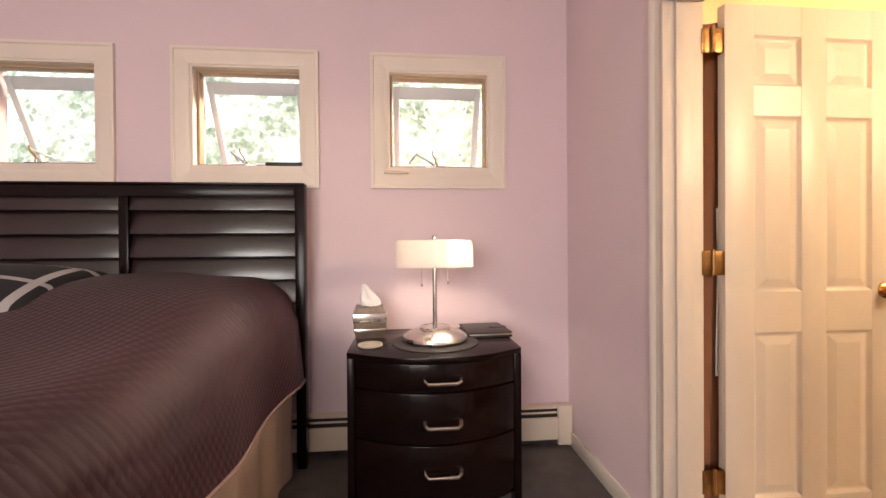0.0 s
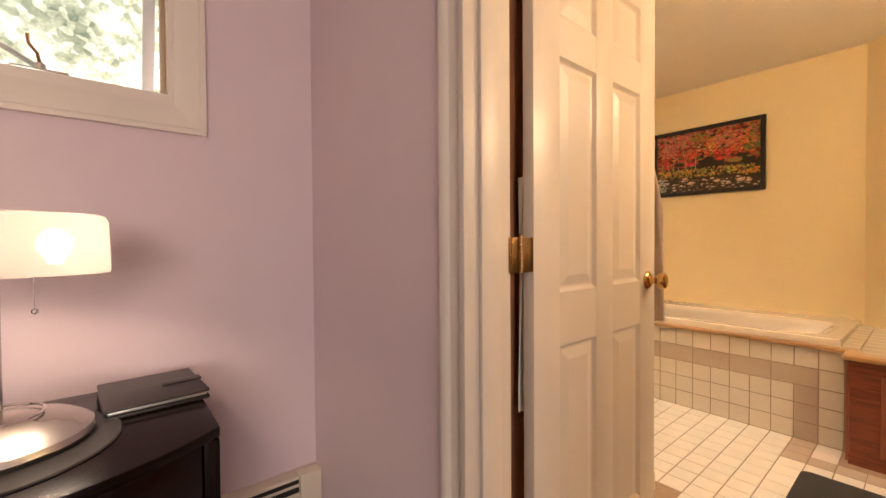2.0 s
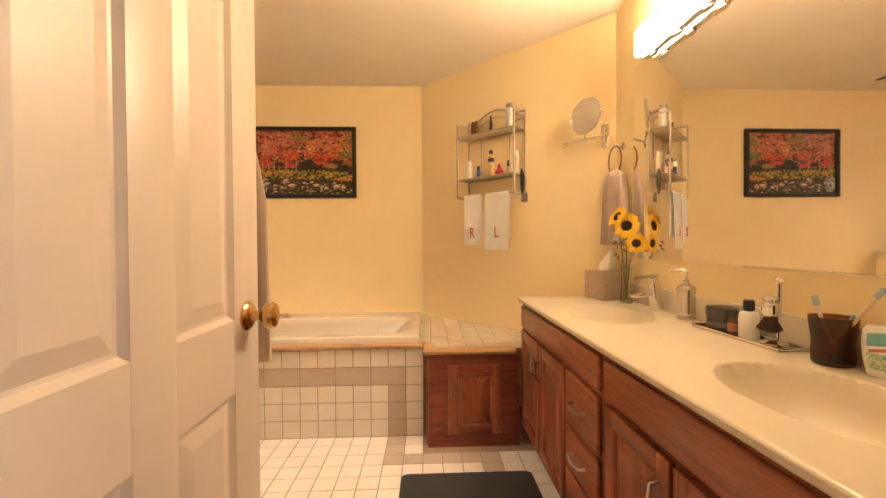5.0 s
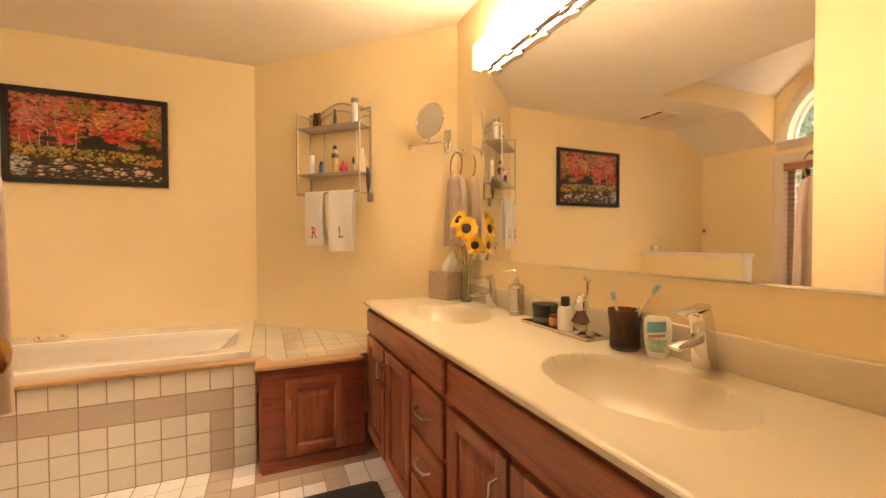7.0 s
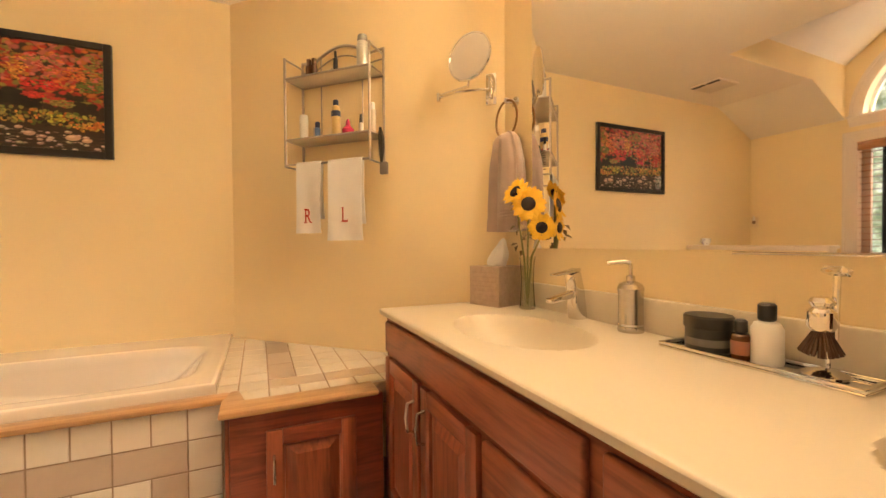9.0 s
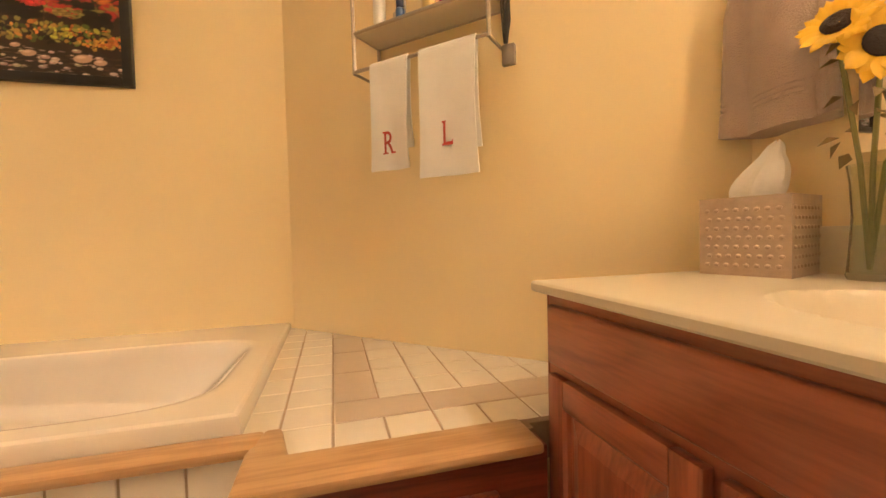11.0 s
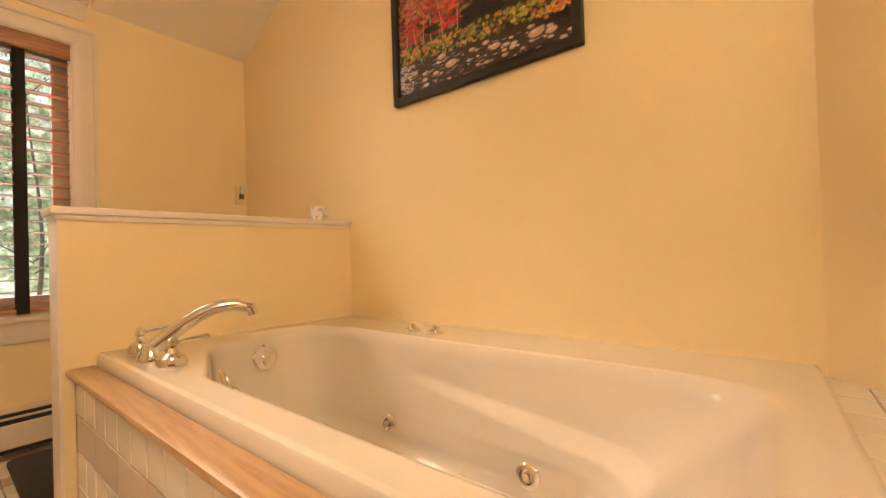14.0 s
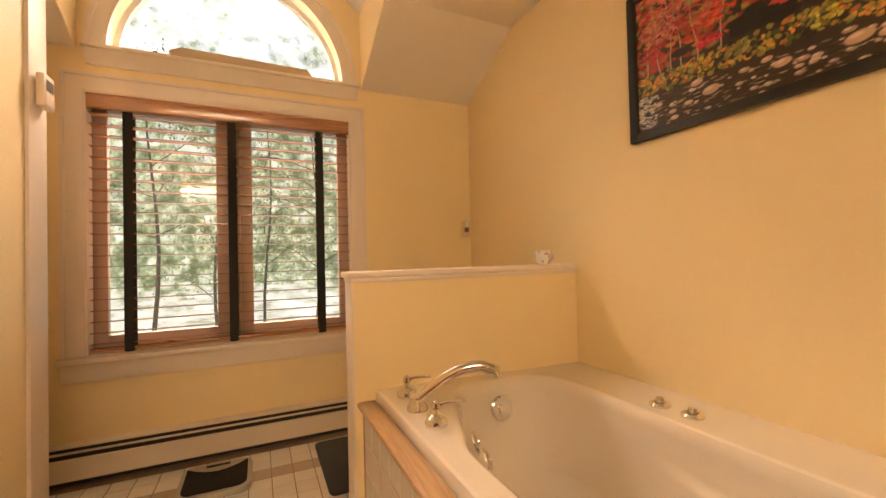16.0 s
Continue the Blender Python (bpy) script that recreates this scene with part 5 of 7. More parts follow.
    part("bed_skirt", sk, plain("tan_bed_skirt", (0.42, 0.31, 0.24), 0.9, var=0.08, bump=0.3, bscale=200), b)


bed()


def cushion():
    m, n, k, p = node_mat("plaid_cushion_cloth")
    tc = n.new("ShaderNodeTexCoord")
    sep = n.new("ShaderNodeSeparateXYZ")
    k.new(tc.outputs["UV"], sep.inputs[0])
    outs = []
    for ax in ("X", "Y"):
        a = n.new("ShaderNodeMath")
        a.operation = "PINGPONG"
        a.inputs[1].default_value = 0.25
        k.new(sep.outputs[ax], a.inputs[0])
        g = n.new("ShaderNodeMath")
        g.operation = "LESS_THAN"
        g.inputs[1].default_value = 0.028
        k.new(a.outputs[0], g.inputs[0])
        outs.append(g)
    mx = n.new("ShaderNodeMath")
    mx.operation = "MAXIMUM"
    k.new(outs[0].outputs[0], mx.inputs[0])
    k.new(outs[1].outputs[0], mx.inputs[1])
    r = n.new("ShaderNodeValToRGB")
    r.color_ramp.elements[0].color = (0.012, 0.012, 0.014, 1)
    r.color_ramp.elements[1].color = (0.42, 0.40, 0.40, 1)
    k.new(mx.outputs[0], r.inputs["Fac"])
    k.new(r.outputs["Color"], p.inputs["Base Color"])
    p.inputs["Roughness"].default_value = 0.85
    b = bmesh.new()
    nn = 18
    S = 0.27
    uv = b.loops.layers.uv.new()
    for s in (1, -1):
        vs = [[b.verts.new((S * (2 * i / nn - 1) * (1 - 0.06 * (1 - abs(2 * j / nn - 1))), S * (2 * j / nn - 1) * (1 - 0.06 * (1 - abs(2 * i / nn - 1))),
                            s * 0.075 * (max(0, 1 - (2 * i / nn - 1) ** 2) * max(0, 1 - (2 * j / nn - 1) ** 2)) ** 0.45)) for j in range(nn + 1)] for i in range(nn + 1)]
        for i in range(nn):
            for j in range(nn):
                f = b.faces.new((vs[i][j], vs[i + 1][j], vs[i + 1][j + 1], vs[i][j + 1]))
                for lp, (a, c) in zip(f.loops, ((i, j), (i + 1, j), (i + 1, j + 1), (i, j + 1))):
                    lp[uv].uv = (a / nn + 0.12, c / nn + 0.12)
    bmesh.ops.remove_doubles(b, verts=b.verts, dist=1e-4)
    bmesh.ops.transform(b, matrix=pose(-0.37, 2.60, 1.015, 11, 3, 12), verts=b.verts)
    solo("plaid_cushion", b, m, "black cushion with grey bands lying on the quilt", "cushion")


cushion()


# ---------------------------------------------------------------- nightstand
NX0, NX1, NYF, NYB, NZ = 0.915, 1.678, 2.745, 3.20, 0.712


def bow(x, extra=0.0):
    u = (x - (NX0 + NX1) / 2) / ((NX1 - NX0) / 2)
    return NYF - 0.135 * (1 - u * u) - extra


def nightstand():
    t = thing("nightstand", (NX0 + NX1) / 2, 2.95, 0, "bow-fronted espresso nightstand with three drawers", "nightstand")
    n = 18
    xs = [NX0 + (NX1 - NX0) * i / n for i in range(n + 1)]
    part("top", prism([(x, bow(x, 0.012)) for x in xs] + [(NX1, NYB), (NX0, NYB)], NZ - 0.024, NZ, r=0.003), ESPRESSO, t)
    part("body", prism([(x, bow(x, -0.02)) for x in xs] + [(NX1 - 0.004, NYB - 0.004), (NX0 + 0.004, NYB - 0.004)], 0.07, NZ - 0.0245), ESPRESSO, t)
    for x0, x1 in ((NX0 + 0.002, NX0 + 0.034), (NX1 - 0.034, NX1 - 0.002)):
        part("side_post", box(x0, x1, NYF - 0.02, NYF + 0.05, 0.0, NZ - 0.025, 0.003), ESPRESSO, t)
        part("rear_leg", box(x0, x1, NYB - 0.05, NYB - 0.005, 0.0, 0.08, 0.003), ESPRESSO, t)
    a, c = NX0 + 0.038, NX1 - 0.038
    dx = [a + (c - a) * i / n for i in range(n + 1)]
    for z0, z1, hz in ((0.570, 0.683, 0.612), (0.357, 0.562, 0.434), (0.095, 0.349, 0.236)):
        d = part("drawer", prism([(x, bow(x)) for x in dx] + [(x, bow(x, -0.03)) for x in reversed(dx)], z0, z1, r=0.003), ESPRESSO, t)
        m = (a + c) / 2 + 0.02
        yb = bow(m)
        part("handle", tube([(m - 0.075, yb + 0.004, hz + 0.016), (m - 0.072, yb - 0.020, hz + 0.008), (m - 0.06, yb - 0.028, hz), (m + 0.06, yb - 0.028, hz), (m + 0.072, yb - 0.020, hz + 0.008), (m + 0.075, yb + 0.004, hz + 0.016)], 0.0075, 10), NICKEL, d, "brushed nickel bow handle")


nightstand()


# ---------------------------------------------------------------- bedside lamp
def table_lamp():
    lx, ly = 1.307, 2.905
    t = thing("table_lamp", lx, ly, NZ + 0.004, "lit brushed-nickel lamp with a wide frosted glass shade", "table lamp")
    z = NZ + 0.006
    part("base", lathe([(0, 0), (0.150, 0.0), (0.156, 0.010), (0.152, 0.022), (0.125, 0.040), (0.07, 0.056), (0.03, 0.063), (0.0, 0.064)], lx, ly, z, 40), NICKEL, t)
    part("base_ring", tube([(lx + 0.072 * math.cos(a), ly + 0.072 * math.sin(a), z + 0.062) for a in (2 * math.pi * i / 36 for i in range(36))], 0.003, 8, closed=True), CHROME, t)
    part("stem", lathe([(0.0, 0), (0.011, 0), (0.011, 0.43), (0.0, 0.43)], lx, ly, z + 0.06, 16), NICKEL, t)
    part("finial", lathe([(0, 0), (0.012, 0), (0.012, 0.005), (0.005, 0.007), (0.009, 0.014), (0.008, 0.022), (0, 0.025)], lx, ly, 1.193, 16), NICKEL, t)
    prof = [(0.992, 0.0), (1.0, 0.006), (0.995, 0.06), (0.985, 0.112), (0.955, 0.124), (0.90, 0.128), (0.06, 0.129), (0.06, 0.126), (0.895, 0.124), (0.945, 0.118), (0.972, 0.108), (0.98, 0.06), (0.985, 0.0), (0.992, 0.0)]
    sh, sn, sk, sp = node_mat("frosted_lamp_glass")
    sp.inputs["Base Color"].default_value = (0.97, 0.95, 0.92, 1)
    sp.inputs["Roughness"].default_value = 0.27
    tr = sn.new("ShaderNodeBsdfTranslucent")
    tr.inputs["Color"].default_value = (0.98, 0.95, 0.90, 1)
    mx = sn.new("ShaderNodeMixShader")
    sp.inputs["Transmission Weight"].default_value = 0.7
    sp.inputs["IOR"].default_value = 1.12
    mx.inputs["Fac"].default_value = 0.36
    sk.new(sp.outputs["BSDF"], mx.inputs[1])
    sk.new(tr.outputs["BSDF"], mx.inputs[2])
    sk.new(mx.outputs["Shader"], sn["Material Output"].inputs["Surface"])
    part("shade", lathe([(r * 0.186, h) for r, h in prof], lx, ly, 1.065, 48, sy=0.62), sh, t, "frosted glass drum shade")
    part("bulb", lathe([(0, 0), (0.013, 0), (0.013, 0.02), (0.022, 0.035), (0.024, 0.05), (0.016, 0.068), (0, 0.074)], lx + 0.093, ly, 1.088, 16), glow("bulb_glow", (1.0, 0.82, 0.60), 38), t)
    part("socket_arm", tube([(lx - 0.1, ly, 1.095), (lx, ly, 1.085), (lx + 0.1, ly, 1.088)], 0.006, 8), NICKEL, t)
    for cx, cz in ((lx - 0.062, 0.985), (lx + 0.062, 0.995)):
        c = tube([(cx, ly - 0.02, 1.09), (cx, ly - 0.02, cz)], 0.0009, 6)
        lathe([(0, 0), (0.006, 0.004), (0.006, 0.010), (0, 0.014)], cx, ly - 0.02, cz - 0.012, 10, bm=c)
        part("pull_chain", c, NICKEL, t)


table_lamp()
solo("lamp_mat", lathe([(0, 0), (0.2, 0), (0.203, 0.002), (0.2, 0.005), (0, 0.005)], 1.305, 2.875, NZ + 0.0005, 40), plain("black_leather_mat", (0.016, 0.013, 0.013), 0.5, bump=0.2, bscale=250), "round black leather mat under the lamp", "mat")


# ---------------------------------------------------------------- vanity light
def vanity_light():
    t = thing("vanity_light", 3.6, YM, 2.03, "lit chrome bar light with frosted glass shades", "wall lamp")
    n, pitch, x1 = 5, 0.186, 4.055
    part("back_plate", box(x1 - n * pitch + 0.02, x1 - 0.02, YM + 0.001, YM + 0.014, 2.066, 2.17, 0.004), CHROME, t)
    part("rail", box(x1 - n * pitch - 0.01, x1 - 0.02, YM + 0.020, YM + 0.050, 2.030, 2.046, 0.006, 3), CHROME, t)
    shade = glow("lit_frosted_glass", (1.0, 0.75, 0.47), SHADE_GLOW)
    for i in range(n):
        xc = x1 - pitch * (i + 0.5)
        part("shade", box(xc - 0.0885, xc + 0.0885, YM + 0.018, YM + 0.078, 2.052, 2.182, 0.014, 4), shade, t, "glowing frosted glass block")
        part("bracket", tube([(xc, YM + 0.012, 2.075), (xc, YM + 0.020, 2.05), (xc, YM + 0.034, 2.036)], 0.006, 8), CHROME, t)
        b = lathe([(0, 0), (0.020, 0), (0.024, 0.004), (0.022, 0.009), (0, 0.010)], 0, 0, 0, 20, sx=1.5, sy=0.62)
        bmesh.ops.translate(b, verts=b.verts, vec=(xc, YM + 0.034, 2.0205))
        part("holder", b, CHROME, t)
    for i in range(n + 1):
        xe = x1 - pitch * i
        part("divider", box(xe - 0.003, xe + 0.003, YM + 0.016, YM + 0.081, 2.050, 2.185, 0.001), KNOB, t, "thin brass divider")


vanity_light()
# ---------------------------------------------------------------- shelf on the diagonal wall
DIAG = Matrix.Translation((4.41, YM, 0)) @ Matrix.Rotation(radians(45), 4, "Z")   # local x along the wall, y into the room
GLASS_G = glass("shelf_glass", (0.92, 0.95, 0.92), 0.15)


SATIN = plain("satin_nickel_paint", (0.42, 0.36, 0.30), 0.42, 0.45, var=0.06, bump=0)


def wall_shelf():
    t = thing("wire_wall_shelf", label="nickel two-tier wall shelf with an arched back and towel bar", category="shelf", turn=DIAG)
    s0, s1, d = 0.605, 1.095, 0.148
    for s in (s0, s1):
        part("post", tube([(s, d, 1.47), (s, d, 2.02)], 0.0065, 8), SATIN, t)
        part("post", tube([(s, 0.012, 1.47), (s, 0.012, 2.05)], 0.0065, 8), SATIN, t)
        for z in (1.472, 1.605, 1.914, 2.015):
            part("side_rail", tube([(s, 0.012, z), (s, d, z)], 0.005, 8), SATIN, t)
    for s in (s0 + 0.12, s1 - 0.12):
        part("back_rod", tube([(s, 0.012, 1.60), (s, 0.012, 2.055)], 0.0035, 6), SATIN, t)
    arch = []
    for i in range(25):
        u = i / 24
        arch.append((s0 + (s1 - s0) * u, 0.012, 2.045 + 0.055 * max(0, math.sin((u - 0.18) / 0.64 * math.pi)) ** 1.0 * (1 if 0.18 < u < 0.82 else 0) - 0.012 * math.sin(u * math.pi * 2) ** 2 * (0 if 0.18 < u < 0.82 else 1)))
    part("arch_rail", tube(arch, 0.007, 8), SATIN, t)
    part("arch_rail", tube([(x, y, z - 0.05) for x, y, z in arch], 0.004, 8), SATIN, t)
    for z in (1.605, 1.914):
        for y in (0.012, d):
            part("shelf_rail", tube([(s0, y, z), (s1, y, z)], 0.006, 8), SATIN, t)
        part("shelf_plate", box(s0 + 0.004, s1 - 0.004, 0.018, d - 0.006, z - 0.003, z + 0.004, 0.001), plain("frosted_shelf_glass", (0.60, 0.54, 0.45), 0.22, var=0.05), t)
    part("towel_bar", tube([(s0, d, 1.478), (s1, d, 1.478)], 0.006, 8), SATIN, t)


wall_shelf()


def on_diag(s, n, z):
    return DIAG @ Vector((s, n, z))


def bottle(name, label, prof, s, n, z, body, cap=None, cap_prof=None, cap_z=0, sy=1.0, category="bottle", extra=()):
    """A turned bottle with its cap on the diagonal wall's shelf."""
    p = on_diag(s, n, z)
    t = thing(name, p.x, p.y, p.z, label, category)
    part("body", lathe(prof, p.x, p.y, p.z, 20, sx=1.0, sy=sy), body, t)
    if cap:
        part("cap", lathe(cap_prof, p.x, p.y, p.z + cap_z, 18, sx=1, sy=sy), cap, t)
    for nm, pr, zz, m in extra:
        part(nm, lathe(pr, p.x, p.y, p.z + zz, 20, sx=1, sy=sy), m, t)
    return t


AMBER = plain("amber_plastic", (0.10, 0.035, 0.012), 0.25, var=0.1, bump=0)
SILVERP = plain("silver_plastic", (0.62, 0.60, 0.57), 0.3, 0.4, var=0.04, bump=0)
GREYCAP = plain("grey_cap", (0.20, 0.19, 0.18), 0.4, bump=0)
YELB = plain("pale_yellow_bottle", (0.66, 0.46, 0.18), 0.35, bump=0)
NAVY = plain("navy_plastic", (0.02, 0.03, 0.09), 0.35, bump=0)
BLUEP = plain("blue_plastic", (0.05, 0.12, 0.30), 0.3, bump=0)
PINK = plain("magenta_plastic", (0.42, 0.03, 0.10), 0.2, bump=0)
CLEARP = plain("pale_plastic", (0.62, 0.55, 0.45), 0.25, bump=0)
WHITEP = plain("white_plastic", (0.78, 0.76, 0.72), 0.3, var=0.03, bump=0)
UP, LOW = 1.919, 1.610
cyl = lambda r, h, e=0.004: [(0, 0), (r - e, 0), (r, e), (r, h - e), (r - e, h), (0, h)]
bottle("cologne_bottle", "brown glass cologne bottle with dark cap", cyl(0.017, 0.085), 1.015, 0.06, UP, AMBER, AMBER, cyl(0.012, 0.035), 0.085)
bottle("cologne_bottle", "brown glass cologne bottle with dark cap", cyl(0.016, 0.08), 0.975, 0.07, UP, AMBER, AMBER, cyl(0.012, 0.035), 0.08)
bottle("perfume_bottle", "small clear perfume bottle", cyl(0.02, 0.05), 0.865, 0.05, UP, CLEARP, GREYCAP, cyl(0.008, 0.03), 0.05)
bottle("dropper_bottle", "slim dark dropper bottle", cyl(0.011, 0.085), 0.83, 0.09, UP, BLACK, BLACK, cyl(0.007, 0.035), 0.085)
bottle("shampoo_bottle", "tall silver bottle with grey cap", [(0, 0), (0.025, 0), (0.029, 0.01), (0.029, 0.115), (0.024, 0.135), (0, 0.136)], 0.675, 0.09, UP, SILVERP, GREYCAP, [(0, 0), (0.024, 0), (0.026, 0.006), (0.022, 0.03), (0, 0.034)], 0.136)
bottle("cream_tube", "white cream tube standing on its cap", [(0, 0), (0.020, 0), (0.021, 0.02), (0.022, 0.11), (0.020, 0.135), (0, 0.137)], 1.035, 0.08, LOW, WHITEP)
bottle("glass_jar", "small clear glass jar", cyl(0.02, 0.075), 0.975, 0.05, LOW, CLEARP)
bottle("blue_bottle", "small blue bottle with dark cap", cyl(0.015, 0.055), 0.935, 0.10, LOW, BLUEP, NAVY, cyl(0.013, 0.03), 0.055)
bottle("lotion_bottle", "yellow lotion bottle with navy cap and label", [(0, 0), (0.030, 0), (0.033, 0.012), (0.031, 0.06), (0.033, 0.11), (0.028, 0.15), (0.018, 0.158), (0, 0.158)], 0.835, 0.085, LOW, YELB, NAVY, cyl(0.02, 0.03), 0.156,
       sy=0.7, extra=(("label_mark", [(0, 0), (0.0335, 0.0), (0.0338, 0.014), (0.0335, 0.028), (0, 0.028)], 0.10, NAVY),))
bottle("pink_bottle", "round magenta bottle with pointed cap", [(0, 0), (0.02, 0), (0.029, 0.012), (0.029, 0.028), (0.016, 0.044), (0, 0.046)], 0.755, 0.10, LOW, PINK, PINK, [(0, 0), (0.012, 0), (0.010, 0.02), (0.006, 0.034), (0, 0.036)], 0.044)
bottle("nail_bottle", "small bottle with a black cap", cyl(0.012, 0.05), 0.675, 0.11, LOW, CLEARP, BLACK, [(0, 0), (0.009, 0), (0.006, 0.04), (0, 0.042)], 0.05)
bottle("spray_bottle", "slim clear spray bottle", cyl(0.017, 0.12), 0.635, 0.07, LOW, CLEARP, WHITEP, cyl(0.012, 0.035), 0.12)


def hair_clip():
    t = thing("hairbrush", label="black hairbrush hanging from the shelf side", category="hairbrush", turn=DIAG)
    part("brush_body", tube([(0.585, 0.085, 1.635), (0.58, 0.085, 1.59), (0.578, 0.085, 1.53), (0.58, 0.085, 1.47)], 0.011, 8, taper=[0.6, 1.4, 1.3, 0.6]), BLACK, t)
    b = bmesh.new()
    for i in range(9):
        z = 1.60 - i * 0.013
        tube([(0.58, 0.09, z), (0.572, 0.125, z)], 0.0022, 5, bm=b)
    part("bristles", b, BLACK, t)
    u = thing("wall_tag", label="small grey plastic tag hanging below the shelf", category="tag", turn=DIAG)
    part("tag", box(0.56, 0.60, 0.05, 0.07, 1.415, 1.475, 0.004), plain("grey_tag", (0.20, 0.17, 0.14), 0.5), u)


hair_clip()


def letter(text, size, m, parent, material):
    c = bpy.data.curves.new("letter", "FONT")
    c.body, c.size, c.extrude, c.align_x = text, size, 0.0012, "CENTER"
    tmp = bpy.data.objects.new("tmp", c)
    scene.collection.objects.link(tmp)
    me = bpy.data.meshes.new_from_object(tmp.evaluated_get(bpy.context.evaluated_depsgraph_get()))
    bpy.data.objects.remove(tmp)
    # small foot and head bars on the strokes
    sb = bmesh.new()
    sb.from_mesh(me)
    xa, xb = min(v.co.x for v in sb.verts), max(v.co.x for v in sb.verts)
    za, zb = min(v.co.y for v in sb.verts), max(v.co.y for v in sb.verts)
    w, h = xb - xa, zb - za
    bars = [(xa - 0.16 * w, xa + 0.38 * w, za), (xa - 0.16 * w, xa + 0.30 * w, zb - 0.07 * h)]
    bars += [(xb - 0.26 * w, xb + 0.16 * w, za)] if text == "R" else [(xb - 0.02 * w, xb + 0.10 * w, za), (xb + 0.02 * w, xb + 0.10 * w, za + 0.07 * h), (xb + 0.04 * w, xb + 0.10 * w, za + 0.14 * h)]
    for x0, x1, z0 in bars:
        box(x0, x1, z0, z0 + 0.07 * h, -0.0011, 0.0011, bm=sb)
    sb.to_mesh(me)
    sb.free()
    me.transform(m)
    me.materials.clear()
    me.materials.append(material)
    ob = new("monogram", me)
    ob.parent = parent
    ORIGIN[ob.name] = ORIGIN[parent.name]
    return tagged(ob, "red embroidered letter " + text)


def hand_towel(text, s0, s1, zb):
    t = thing("hand_towel", label="white hand towel with a red letter on the shelf bar", category="towel", group="monogrammed towels", turn=DIAG)
    L = 1.487 - zb
    mid = (s0 + s1) / 2

    def f(u, v):
        s = s0 + (s1 - s0) * u
        q = (v - 0.46) * 2 * L
        if abs(q) < 0.016:
            a = q / 0.016 * math.pi / 2
            n, z = 0.148 + 0.0105 * math.sin(a), 1.478 + 0.0105 * math.cos(a)
        elif q > 0:
            n, z = 0.1585 + 0.012 * (q / L), 1.478 - (q - 0.016)
        else:
            n, z = 0.1375 - 0.004 * (-q / L), 1.478 - (-q - 0.016) * 0.94
        w = abs(q) / L
        s = mid + (s - mid) * (1 - 0.10 * (1 - w)) + 0.008 * math.sin(w * 3 + u * 2)
        n += 0.006 * math.sin(u * 7 + w * 2) * w * (1 if q > 0 else 0.4)
        return Vector((s, n, z))

    part("cloth", grid(f, 22, 60, 0.004), WHITE_TOWEL, t)
    m = Matrix.Translation((mid - 0.005, 0.1785, 1.182)) @ Matrix.Rotation(radians(180), 4, "Z") @ Matrix.Rotation(radians(90), 4, "X") @ Matrix.Diagonal((0.74, 1.12, 1, 1))
    letter(text, 0.092, m, t, RED_THREAD)


hand_towel("R", 0.866, 1.022, 1.152)
hand_towel("L", 0.632, 0.836, 1.118)


# ---------------------------------------------------------------- make-up mirror, towel rings
def makeup_mirror():
    t = thing("makeup_mirror", label="round chrome swing-arm magnifying mirror on the wall", category="mirror", turn=DIAG)
    part("mount", box(0.035, 0.085, 0.001, 0.014, 1.70, 1.84, 0.004), CHROME, t)
    part("pivot", tube([(0.06, 0.03, 1.725), (0.06, 0.03, 1.815)], 0.008, 10), CHROME, t)
    part("arm", tube([(0.06, 0.03, 1.765), (0.20, 0.10, 1.745), (0.285, 0.085, 1.735)], 0.0065, 8), CHROME, t)
    part("arm", tube([(0.285, 0.085, 1.72), (0.285, 0.085, 1.755)], 0.009, 8), CHROME, t)
    part("arm", tube([(0.285, 0.085, 1.742), (0.13, 0.135, 1.748), (0.122, 0.14, 1.79)], 0.006, 8), CHROME, t)
    c = Matrix.Translation((0.122, 0.145, 1.868)) @ Matrix.Rotation(radians(-16), 4, "Z") @ Matrix.Rotation(radians(-85), 4, "X")
    b = lathe([(0.0, -0.012), (0.09, -0.012), (0.104, -0.006), (0.107, 0.0), (0.104, 0.006), (0.099, 0.007), (0.098, 0.004)], 0, 0, 0, 44)
    bmesh.ops.transform(b, matrix=c, verts=b.verts)
    r = part("rim", b, CHROME, t)
    b = lathe([(0.098, 0.0042), (0.0, 0.0042)], 0, 0, 0, 44)
    bmesh.ops.transform(b, matrix=c, verts=b.verts)
    part("mirror_glass", b, MIRROR, r, smooth=False)


makeup_mirror()


